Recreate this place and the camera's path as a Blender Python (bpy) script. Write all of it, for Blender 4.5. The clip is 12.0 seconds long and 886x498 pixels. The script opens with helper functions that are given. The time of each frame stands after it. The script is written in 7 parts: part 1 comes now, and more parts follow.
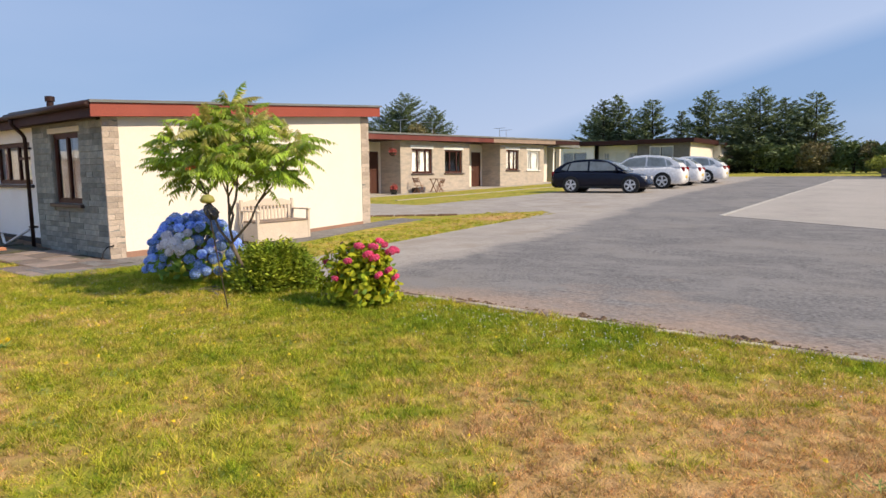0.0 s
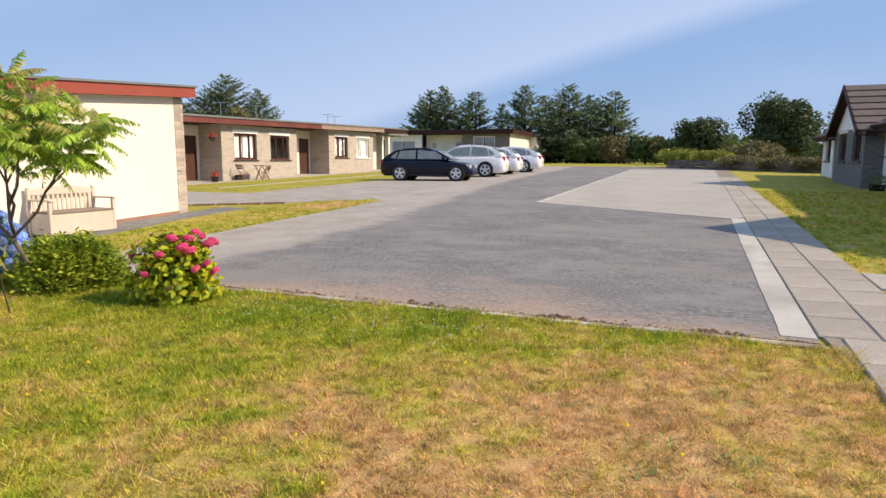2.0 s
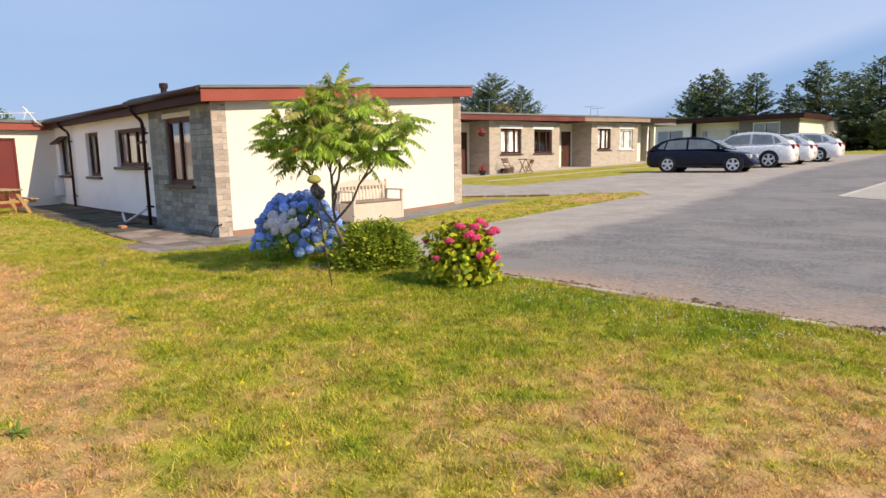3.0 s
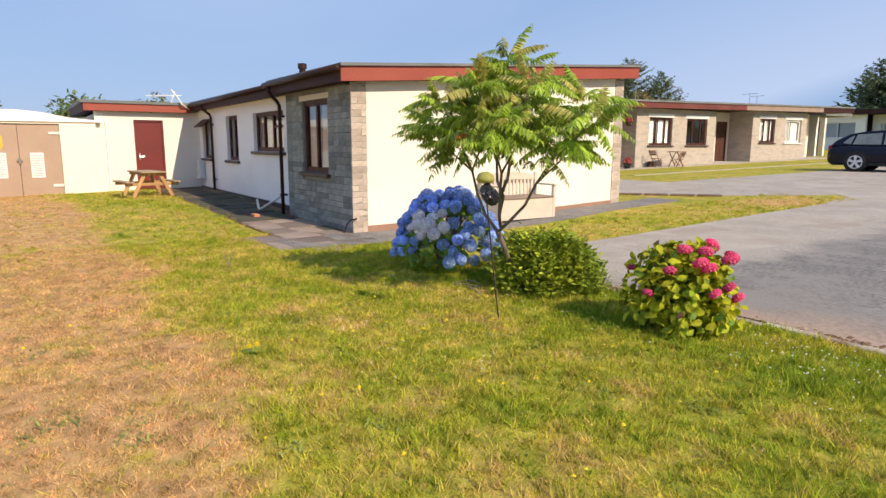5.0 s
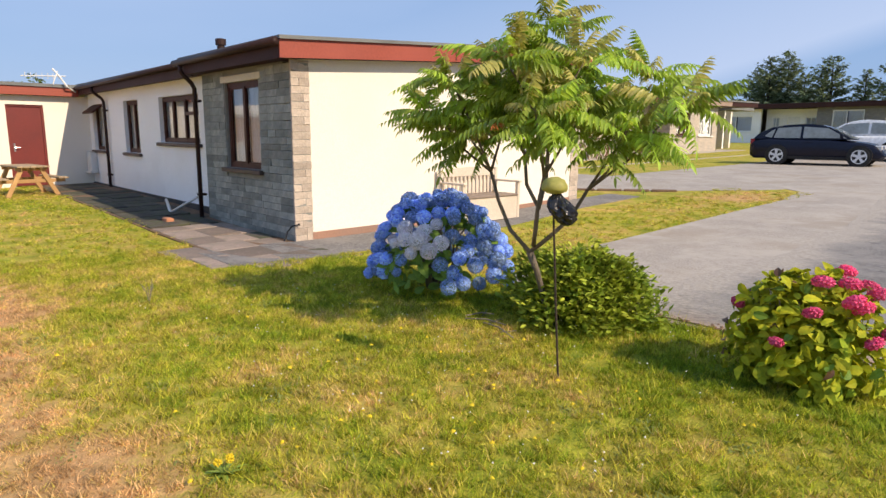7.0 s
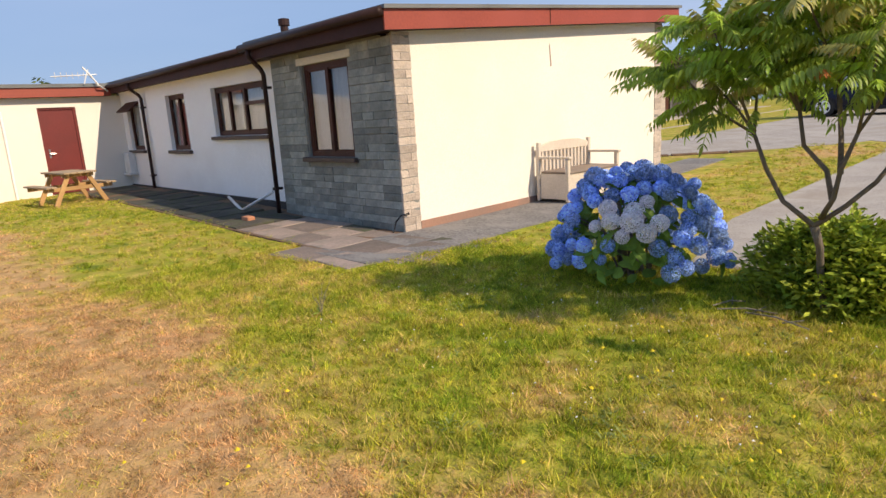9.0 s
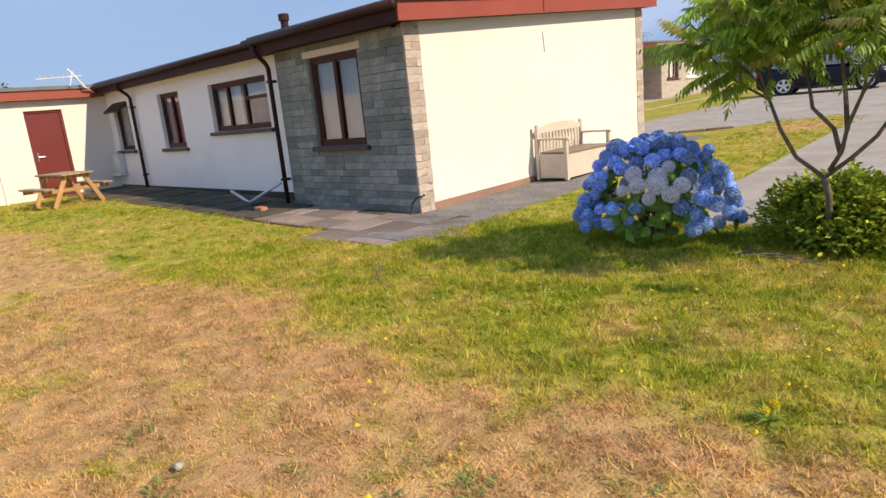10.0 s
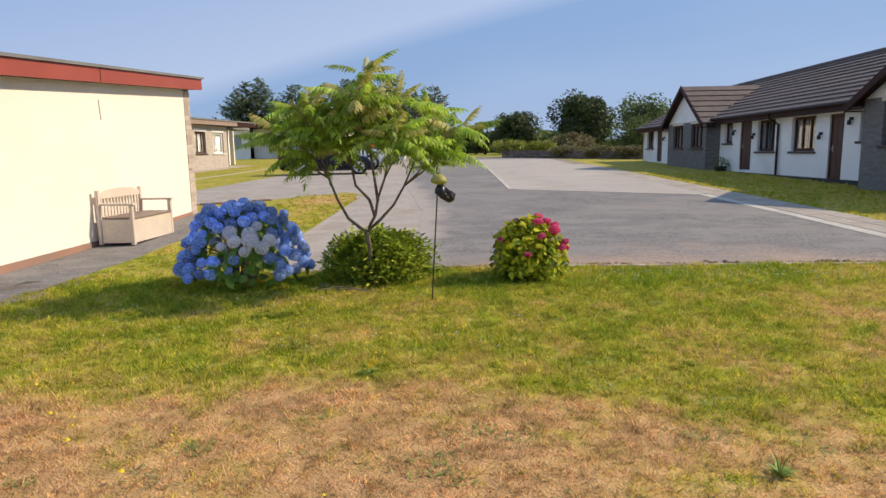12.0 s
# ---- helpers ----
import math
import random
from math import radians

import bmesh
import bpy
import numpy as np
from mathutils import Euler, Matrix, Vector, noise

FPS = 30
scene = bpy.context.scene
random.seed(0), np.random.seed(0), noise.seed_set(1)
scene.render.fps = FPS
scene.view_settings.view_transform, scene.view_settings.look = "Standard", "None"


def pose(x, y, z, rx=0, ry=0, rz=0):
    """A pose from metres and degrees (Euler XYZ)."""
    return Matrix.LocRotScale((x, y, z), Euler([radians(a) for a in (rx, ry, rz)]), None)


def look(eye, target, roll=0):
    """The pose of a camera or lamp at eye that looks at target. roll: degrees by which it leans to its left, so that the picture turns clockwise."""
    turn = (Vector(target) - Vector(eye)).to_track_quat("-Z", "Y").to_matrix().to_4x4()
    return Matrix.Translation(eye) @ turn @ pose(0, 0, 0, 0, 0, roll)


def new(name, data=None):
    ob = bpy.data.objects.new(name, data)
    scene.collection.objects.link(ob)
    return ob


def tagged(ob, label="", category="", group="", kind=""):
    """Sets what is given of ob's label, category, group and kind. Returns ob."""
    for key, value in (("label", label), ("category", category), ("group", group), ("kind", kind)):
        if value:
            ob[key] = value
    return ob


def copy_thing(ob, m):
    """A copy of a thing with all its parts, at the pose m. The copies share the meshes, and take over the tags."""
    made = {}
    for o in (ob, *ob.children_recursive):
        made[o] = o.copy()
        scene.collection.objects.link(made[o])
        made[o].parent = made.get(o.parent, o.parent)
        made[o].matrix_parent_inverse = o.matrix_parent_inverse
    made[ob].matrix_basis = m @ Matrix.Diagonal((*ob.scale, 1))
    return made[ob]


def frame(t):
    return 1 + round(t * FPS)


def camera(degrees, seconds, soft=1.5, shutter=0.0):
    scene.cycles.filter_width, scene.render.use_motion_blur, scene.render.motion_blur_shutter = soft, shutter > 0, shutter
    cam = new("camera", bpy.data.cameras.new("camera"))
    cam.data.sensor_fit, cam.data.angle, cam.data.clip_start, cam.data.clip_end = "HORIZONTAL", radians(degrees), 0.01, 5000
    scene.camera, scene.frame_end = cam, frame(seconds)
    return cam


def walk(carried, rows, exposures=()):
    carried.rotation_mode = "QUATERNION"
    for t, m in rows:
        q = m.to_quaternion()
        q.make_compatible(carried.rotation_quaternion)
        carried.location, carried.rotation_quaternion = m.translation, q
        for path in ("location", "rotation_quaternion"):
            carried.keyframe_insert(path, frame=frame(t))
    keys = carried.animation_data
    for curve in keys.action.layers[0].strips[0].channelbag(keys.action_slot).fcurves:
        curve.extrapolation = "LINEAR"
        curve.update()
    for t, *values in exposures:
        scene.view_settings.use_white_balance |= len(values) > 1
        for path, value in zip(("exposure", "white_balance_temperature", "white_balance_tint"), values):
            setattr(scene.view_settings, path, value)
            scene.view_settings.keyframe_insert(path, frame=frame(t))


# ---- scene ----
cam = camera(70.6, 12.0)
PATH = [
    (0, (0.101, 0.488, 1.47), (-1.109, 2.062, 1.229), -0.5),
    (0.5, (0.121, 0.59, 1.443), (-0.839, 2.327, 1.197), 0.1),
    (1, (0.13, 0.641, 1.444), (-0.612, 2.48, 1.189), 0.6),
    (1.5, (0.113, 0.603, 1.464), (-0.576, 2.461, 1.194), 0.5),
    (2, (0.092, 0.573, 1.468), (-0.654, 2.407, 1.187), 0.2),
    (2.5, (0.111, 0.503, 1.459), (-0.954, 2.172, 1.173), -0.8),
    (3, (-0.072, 0.434, 1.454), (-1.48, 1.824, 1.157), -1.0),
    (3.5, (-0.482, 0.561, 1.463), (-2.144, 1.628, 1.151), -0.8),
    (5.5, (-2.064, 1.141, 1.492), (-3.675, 2.273, 1.141), 1.3),
    (6, (-2.486, 1.201, 1.5), (-4.024, 2.433, 1.157), 1.9),
    (6.5, (-2.886, 1.292, 1.496), (-4.363, 2.596, 1.148), 1.4),
    (8.5, (-4.622, 0.932, 1.474), (-6.079, 2.242, 1.072), -1.8),
    (9, (-4.899, 0.601, 1.467), (-6.346, 1.915, 1.046), -3.5),
    (9.5, (-4.977, 0.194, 1.432), (-6.401, 1.527, 0.991), -4.9),
    (10, (-4.997, -0.182, 1.416), (-6.37, 1.201, 0.968), -5.5),
    (10.5, (-5.047, -0.632, 1.421), (-6.252, 0.894, 0.949), -5.4),
    (11, (-5.069, -1.005, 1.478), (-6.004, 0.723, 1.101), -3.1),
    (11.5, (-5.042, -1.359, 1.482), (-5.69, 0.511, 1.195), -2.0),
    (12, (-5.081, -1.551, 1.476), (-5.157, 0.424, 1.17), -0.9),
]
walk(cam, [(t, look(eye, target, roll)) for t, eye, target, roll in PATH], [(0, -0.03, 7100, 14), (0.6, -0.03, 7100, 14), (2, 0.09, 7100, 14), (6.5, 0.09, 7100, 14), (9, -0.03, 7100, 14), (10, 0.02, 7100, 14), (11, -0.01, 7100, 14), (11.5, -0.14, 7100, 14), (12, -0.06, 7100, 14)])

# ---- world, sun, exposure ----
SUN_EL, SUN_AZ = radians(36), radians(10)
world = bpy.data.worlds.new("sky")
scene.world = world
world.use_nodes = True
wn, wl = world.node_tree.nodes, world.node_tree.links
wn.clear()
w_out, w_bg, w_sky = wn.new("ShaderNodeOutputWorld"), wn.new("ShaderNodeBackground"), wn.new("ShaderNodeTexSky")
w_sky.sky_type, w_sky.sun_disc = "NISHITA", False
w_sky.sun_elevation, w_sky.sun_rotation = SUN_EL, radians(90) - SUN_AZ
w_sky.air_density, w_sky.dust_density, w_sky.ozone_density = 1.2, 0.3, 4.0
w_co, w_map, w_noise, w_ramp, w_mix = (wn.new("ShaderNodeTexCoord"), wn.new("ShaderNodeMapping"), wn.new("ShaderNodeTexNoise"),
                                      wn.new("ShaderNodeValToRGB"), wn.new("ShaderNodeMix"))
w_map.inputs["Scale"].default_value = (1.1, 1.1, 4.5)
w_map.inputs["Rotation"].default_value = (0.25, 0.2, 0.4)
w_noise.inputs["Scale"].default_value, w_noise.inputs["Detail"].default_value = 1.0, 4
w_noise.inputs["Roughness"].default_value = 0.45
w_ramp.color_ramp.elements[0].position, w_ramp.color_ramp.elements[1].position = 0.47, 0.72
w_ramp.color_ramp.elements[1].color = (0.8, 0.8, 0.8, 1)
w_mix.data_type = "RGBA"
w_mix.inputs["B"].default_value = (4.5, 5.6, 7.8, 1)
w_tint = wn.new("ShaderNodeMix")
w_tint.data_type = "RGBA"
w_tint.inputs["Factor"].default_value = 0.84
w_tint.inputs["B"].default_value = (2.0, 3.45, 6.3, 1)
wl.new(w_co.outputs["Generated"], w_map.inputs["Vector"])
wl.new(w_map.outputs["Vector"], w_noise.inputs["Vector"])
wl.new(w_noise.outputs["Fac"], w_ramp.inputs["Fac"])
# one broad pale cloud bank with a clean lower edge
w_dot, w_edge, w_fade, w_mul, w_add = (wn.new("ShaderNodeVectorMath"), wn.new("ShaderNodeMapRange"), wn.new("ShaderNodeMapRange"), wn.new("ShaderNodeMath"), wn.new("ShaderNodeMath"))
w_dot.operation, w_mul.operation, w_add.operation = "DOT_PRODUCT", "MULTIPLY", "MULTIPLY_ADD"
w_dot.inputs[1].default_value = (-0.224, -0.221, 0.949)
w_edge.inputs["From Min"].default_value, w_edge.inputs["From Max"].default_value = -0.05, -0.015
w_fade.inputs["From Min"].default_value, w_fade.inputs["From Max"].default_value = 0.2, -0.02
# Thin cloud carried on overhead and behind, unseen, added to brighten shaded walls.
w_fade.inputs["To Min"].default_value = 0.17
wl.new(w_co.outputs["Generated"], w_dot.inputs[0])
wl.new(w_dot.outputs["Value"], w_edge.inputs["Value"])
wl.new(w_dot.outputs["Value"], w_fade.inputs["Value"])
wl.new(w_edge.outputs["Result"], w_mul.inputs[0])
wl.new(w_fade.outputs["Result"], w_mul.inputs[1])
wl.new(w_mul.outputs["Value"], w_add.inputs[0])
w_add.inputs[1].default_value = 0.62
w_scl = wn.new("ShaderNodeMath")
w_scl.operation = "MULTIPLY"
w_scl.inputs[1].default_value = 0.32
wl.new(w_ramp.outputs["Color"], w_scl.inputs[0])
wl.new(w_scl.outputs["Value"], w_add.inputs[2])
wl.new(w_add.outputs["Value"], w_mix.inputs["Factor"])
wl.new(w_sky.outputs["Color"], w_tint.inputs["A"])
wl.new(w_tint.outputs["Result"], w_mix.inputs["A"])
wl.new(w_mix.outputs["Result"], w_bg.inputs["Color"])
w_bg.inputs["Strength"].default_value = 0.126
wl.new(w_bg.outputs["Background"], w_out.inputs["Surface"])
sun = new("sun", bpy.data.lights.new("sun", "SUN"))
sun.data.energy, sun.data.angle, sun.data.color = 5.0, radians(0.5), (1.0, 0.87, 0.68)
sun.rotation_mode = "QUATERNION"
sun.rotation_quaternion = Vector((-math.cos(SUN_EL) * math.cos(SUN_AZ), -math.cos(SUN_EL) * math.sin(SUN_AZ), -math.sin(SUN_EL))).to_track_quat("-Z", "Y")
sun.location = (20, 5, 20)

# ---- small helpers ----
R = random.Random(7)
NP = np.random.RandomState(11)


def G(x, y):
    """Height of the ground, which rises gently away along y and dips beside the white bungalow."""
    yy = min(max(y, -12), 62)
    return 0.06 + 0.018 * yy - 0.15 * math.exp(-((x + 11.5) / 4.5) ** 2 - ((y - 7.0) / 4.5) ** 2)


def GN(x, y):
    return 0.06 + 0.018 * np.clip(y, -12, 62) - 0.15 * np.exp(-((x + 11.5) / 4.5) ** 2 - ((y - 7.0) / 4.5) ** 2)


def mat(name, c1, c2=None, scale=6.0, rough=0.7, bump=0.15, fine=60.0, metal=0.0, var=0.0, island=0.0, spec=0.5, stain=None, stain_scale=0.8, stain2=None, stain2_scale=3.0, trans=0.0, stretch=(1, 1, 1), grit=0.13, wear=()):
    """A surface with colour variation at two scales, bump, and variation from object to object or from island to island."""
    m = bpy.data.materials.new(name)
    m.use_nodes = True
    n, l = m.node_tree.nodes, m.node_tree.links
    b = n["Principled BSDF"]
    c2 = c2 or tuple(v * 0.78 for v in c1)
    co, mp = n.new("ShaderNodeTexCoord"), n.new("ShaderNodeMapping")
    mp.inputs["Scale"].default_value = stretch
    l.new(co.outputs["Object"], mp.inputs["Vector"])

    def tex(s, detail=4):
        t = n.new("ShaderNodeTexNoise")
        t.inputs["Scale"].default_value, t.inputs["Detail"].default_value = s, detail
        l.new(mp.outputs["Vector"], t.inputs["Vector"])
        return t

    def mix(fac, a, b2, mode="MIX"):
        x = n.new("ShaderNodeMix")
        x.data_type, x.blend_type = "RGBA", mode
        for key, v in (("Factor", fac), ("A", a), ("B", b2)):
            if hasattr(v, "links"):
                l.new(v, x.inputs[key])
            else:
                x.inputs[key].default_value = v if key == "Factor" else (*v[:3], 1)
        return x.outputs["Result"]

    def ramp(src, lo, hi):
        r = n.new("ShaderNodeMapRange")
        r.inputs["From Min"].default_value, r.inputs["From Max"].default_value = lo, hi
        l.new(src, r.inputs["Value"])
        return r.outputs["Result"]

    big, small = tex(scale), tex(fine, 6)
    col = mix(ramp(big.outputs["Fac"], 0.32, 0.68), c1, c2)
    grain = mix(ramp(small.outputs["Fac"], 0.3, 0.7), (1 - grit,) * 3, (1 + grit,) * 3)
    col = mix(1.0, col, grain, "MULTIPLY")
    if stain:
        st = tex(stain_scale, 8)
        col = mix(ramp(st.outputs["Fac"], 0.5, 0.7), col, stain)
    if stain2:
        st = tex(stain2_scale, 10)
        st.inputs["Roughness"].default_value = 0.7
        col = mix(ramp(st.outputs["Fac"], 0.46, 0.62), col, stain2)
    for attr, tone, lo, hi in wear:
        at, ad = n.new("ShaderNodeAttribute"), n.new("ShaderNodeMath")
        at.attribute_name, ad.operation = attr, "ADD"
        l.new(at.outputs["Fac"], ad.inputs[0])
        l.new(tex(2.2, 9).outputs["Fac"], ad.inputs[1])
        col = mix(ramp(ad.outputs[0], lo, hi), col, mix(ramp(small.outputs["Fac"], 0.3, 0.7), tuple(v * 0.75 for v in tone), tuple(v * 1.2 for v in tone)))
    for amount, node, out in ((var, "ShaderNodeObjectInfo", "Random"), (island, "ShaderNodeNewGeometry", "Random Per Island")):
        if amount:
            g = n.new(node)
            r = n.new("ShaderNodeMapRange")
            r.inputs["To Min"].default_value, r.inputs["To Max"].default_value = 1 - amount, 1 + amount
            l.new(g.outputs[out], r.inputs["Value"])
            hsv = n.new("ShaderNodeHueSaturation")
            l.new(r.outputs["Result"], hsv.inputs["Value"])
            l.new(col, hsv.inputs["Color"])
            col = hsv.outputs["Color"]
    l.new(col, b.inputs["Base Color"])
    b.inputs["Roughness"].default_value, b.inputs["Metallic"].default_value = rough, metal
    b.inputs["Specular IOR Level"].default_value = spec
    if bump:
        bp = n.new("ShaderNodeBump")
        bp.inputs["Strength"].default_value, bp.inputs["Distance"].default_value = bump, 0.02
        l.new(small.outputs["Fac"], bp.inputs["Height"])
        l.new(bp.outputs["Normal"], b.inputs["Normal"])
    if trans:
        tr, ms = n.new("ShaderNodeBsdfTranslucent"), n.new("ShaderNodeMixShader")
        l.new(col, tr.inputs["Color"])
        ms.inputs["Fac"].default_value = trans
        l.new(b.outputs["BSDF"], ms.inputs[1])
        l.new(tr.outputs["BSDF"], ms.inputs[2])
        l.new(ms.outputs["Shader"], n["Material Output"].inputs["Surface"])
    return m


def two_tone(name, attr, stops, rough=0.9, fine=45.0, bump=0.3, trans=0.0, coarse=1.3, jitter=1.0):
    """A surface coloured by a float attribute of the mesh, broken up by noise."""
    m = bpy.data.materials.new(name)
    m.use_nodes = True
    n, l = m.node_tree.nodes, m.node_tree.links
    b = n["Principled BSDF"]
    at, co, t1, t2 = n.new("ShaderNodeAttribute"), n.new("ShaderNodeTexCoord"), n.new("ShaderNodeTexNoise"), n.new("ShaderNodeTexNoise")
    at.attribute_name = attr
    t1.inputs["Scale"].default_value, t1.inputs["Detail"].default_value = coarse, 8
    t1.inputs["Roughness"].default_value = 0.68
    t2.inputs["Scale"].default_value, t2.inputs["Detail"].default_value = fine, 4
    for t in (t1, t2):
        l.new(co.outputs["Object"], t.inputs["Vector"])
    a1, a2 = n.new("ShaderNodeMath"), n.new("ShaderNodeMath")
    a1.operation = a2.operation = "MULTIPLY_ADD"
    a1.inputs[1].default_value = jitter * 1.6
    l.new(t1.outputs["Fac"], a1.inputs[0])
    l.new(at.outputs["Fac"], a1.inputs[2])
    a2.inputs[1].default_value = jitter * 0.55
    l.new(t2.outputs["Fac"], a2.inputs[0])
    l.new(a1.outputs[0], a2.inputs[2])
    r = n.new("ShaderNodeValToRGB")
    while len(r.color_ramp.elements) < len(stops):
        r.color_ramp.elements.new(0.5)
    for e, (p, c) in zip(r.color_ramp.elements, stops):
        e.position, e.color = p, (*c, 1)
    sub = n.new("ShaderNodeMath")
    sub.operation = "SUBTRACT"
    sub.inputs[1].default_value = jitter * 1.075
    l.new(a2.outputs[0], sub.inputs[0])
    l.new(sub.outputs[0], r.inputs["Fac"])
    g = n.new("ShaderNodeNewGeometry")
    mr, hsv = n.new("ShaderNodeMapRange"), n.new("ShaderNodeHueSaturation")
    mr.inputs["To Min"].default_value, mr.inputs["To Max"].default_value = 0.55, 1.5
    l.new(g.outputs["Random Per Island"], mr.inputs["Value"])
    if trans:
        l.new(mr.outputs["Result"], hsv.inputs["Value"])
    t3, blotch, mul = n.new("ShaderNodeTexNoise"), n.new("ShaderNodeMapRange"), n.new("ShaderNodeMix")
    t3.inputs["Scale"].default_value, t3.inputs["Detail"].default_value, t3.inputs["Roughness"].default_value = 6.5, 6, 0.7
    l.new(co.outputs["Object"], t3.inputs["Vector"])
    blotch.inputs["From Min"].default_value, blotch.inputs["From Max"].default_value = 0.34, 0.62
    l.new(t3.outputs["Fac"], blotch.inputs["Value"])
    mul.data_type, mul.blend_type = "RGBA", "MULTIPLY"
    tone = n.new("ShaderNodeMix")
    tone.data_type = "RGBA"
    tone.inputs["A"].default_value, tone.inputs["B"].default_value = (0.7, 0.7, 0.62, 1), (1.22, 1.2, 1.2, 1)
    l.new(blotch.outputs["Result"], tone.inputs["Factor"])
    mul.inputs["Factor"].default_value = 1.0
    l.new(r.outputs["Color"], mul.inputs["A"])
    l.new(tone.outputs["Result"], mul.inputs["B"])
    l.new(mul.outputs["Result"], hsv.inputs["Color"])
    l.new(hsv.outputs["Color"], b.inputs["Base Color"])
    b.inputs["Roughness"].default_value, b.inputs["Specular IOR Level"].default_value = rough, 0.25
    bp = n.new("ShaderNodeBump")
    bp.inputs["Strength"].default_value, bp.inputs["Distance"].default_value = bump, 0.02
    l.new(t2.outputs["Fac"], bp.inputs["Height"])
    l.new(bp.outputs["Normal"], b.inputs["Normal"])
    if trans:
        tr, ms = n.new("ShaderNodeBsdfTranslucent"), n.new("ShaderNodeMixShader")
        l.new(hsv.outputs["Color"], tr.inputs["Color"])
        ms.inputs["Fac"].default_value = trans
        l.new(b.outputs["BSDF"], ms.inputs[1])
        l.new(tr.outputs["BSDF"], ms.inputs[2])
        l.new(ms.outputs["Shader"], n["Material Output"].inputs["Surface"])
    return m


def glass(name, tint=(0.8, 0.85, 0.9)):
    m = bpy.data.materials.new(name)
    m.use_nodes = True
    b = m.node_tree.nodes["Principled BSDF"]
    b.inputs["Base Color"].default_value = (*tint, 1)
    b.inputs["Roughness"].default_value, b.inputs["IOR"].default_value = 0.03, 1.5
    b.inputs["Transmission Weight"].default_value = 1.0
    return m


# ---- materials ----
RENDER_CREAM = mat("cream_masonry_paint", (0.83, 0.768, 0.685), (0.8, 0.735, 0.65), 0.7, 0.85, 0.25, 90, stain=(0.76, 0.71, 0.61), stain_scale=0.5)
RENDER_WHITE = mat("white_masonry_paint", (0.9, 0.895, 0.885), (0.87, 0.865, 0.85), 0.8, 0.85, 0.25, 90, stain=(0.8, 0.79, 0.77), stain_scale=0.6)
RED_FASCIA = mat("red_fascia_paint", (0.31, 0.062, 0.036), (0.27, 0.054, 0.032), 1.2, 0.5, 0.06, 30, stain=(0.33, 0.07, 0.045))
BROWN_FASCIA = mat("dark_brown_fascia_paint", (0.055, 0.022, 0.02), (0.04, 0.017, 0.016), 2, 0.6, 0.05, 40, spec=0.15)
TAN_FASCIA = mat("weathered_tan_fascia", (0.34, 0.24, 0.19), (0.27, 0.2, 0.16), 2, 0.7, 0.1, 40)
RED_DARK = mat("dark_red_fascia_paint", (0.17, 0.04, 0.03), (0.13, 0.033, 0.027), 1.2, 0.55, 0.06, 30, stain=(0.2, 0.06, 0.045))
FELT = mat("grey_mineral_roof_felt", (0.2, 0.21, 0.21), (0.15, 0.155, 0.155), 1.5, 0.95, 0.4, 120)
STONE_GREY = mat("grey_split_stone", (0.29, 0.305, 0.275), (0.2, 0.217, 0.2), 7, 0.9, 0.6, 30, var=0.3, stain=(0.38, 0.36, 0.32), stain_scale=2)
STONE_PINK = mat("pale_pink_split_stone", (0.52, 0.43, 0.355), (0.42, 0.355, 0.3), 9, 0.9, 0.8, 38, var=0.2)
PATH_SAND = mat("sandy_path_bedding", (0.3, 0.26, 0.2), (0.2, 0.17, 0.12), 3, 0.95, 0.5, 70, grit=0.3)
MORTAR = mat("grey_mortar", (0.27, 0.275, 0.25), (0.21, 0.215, 0.2), 6, 0.95, 0.5, 70)
STONE_ROW = mat("buff_stone_cladding", (0.54, 0.46, 0.385), (0.43, 0.38, 0.325), 3, 0.9, 0.9, 14, stain=(0.36, 0.33, 0.295), stain_scale=1.6, stretch=(1, 1, 4))
STONE_DARK = mat("slate_grey_stone_cladding", (0.21, 0.2, 0.19), (0.14, 0.138, 0.135), 3, 0.9, 0.9, 14, stretch=(1, 1, 4))
STONE_BROWN = mat("brown_garden_wall_stone", (0.2, 0.155, 0.125), (0.12, 0.095, 0.08), 3, 0.95, 0.8, 14, var=0.3)
PLINTH = mat("terracotta_plinth_paint", (0.36, 0.2, 0.14), (0.3, 0.175, 0.125), 2, 0.85, 0.3, 50, stain=(0.25, 0.17, 0.14))
PLINTH_BLACK = mat("black_bitumen_plinth", (0.035, 0.033, 0.034), (0.05, 0.048, 0.046), 3, 0.8, 0.3, 50)
FRAME_BROWN = mat("dark_brown_window_frame", (0.085, 0.03, 0.02), (0.05, 0.02, 0.016), 4, 0.5, 0.05, 60, spec=0.2)
FRAME_WHITE = mat("white_plastic_frame", (0.8, 0.8, 0.78), (0.76, 0.76, 0.74), 4, 0.35, 0.03, 60)
LINTEL = mat("pale_painted_lintel", (0.72, 0.66, 0.52), (0.66, 0.6, 0.47), 3, 0.8, 0.15, 60)
SILL = mat("brown_sill", (0.07, 0.045, 0.04), (0.05, 0.034, 0.03), 4, 0.55, 0.1, 60)
GLASS = glass("window_glass")
# Pale base colour stands in for sky reflected in and seen through the glass.
CAR_GLASS = mat("sky_paled_car_glass", (0.45, 0.52, 0.55), None, 3, 0.04, 0, 10)
CURTAIN = mat("pale_net_curtain", (0.72, 0.7, 0.66), (0.55, 0.53, 0.5), 5, 0.9, 0.1, 50, stretch=(9, 9, 0.4))
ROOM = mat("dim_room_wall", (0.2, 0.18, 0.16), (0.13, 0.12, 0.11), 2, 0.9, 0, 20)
DOOR_RED = mat("oxblood_door_paint", (0.17, 0.022, 0.018), (0.14, 0.02, 0.017), 2, 0.45, 0.06, 40)
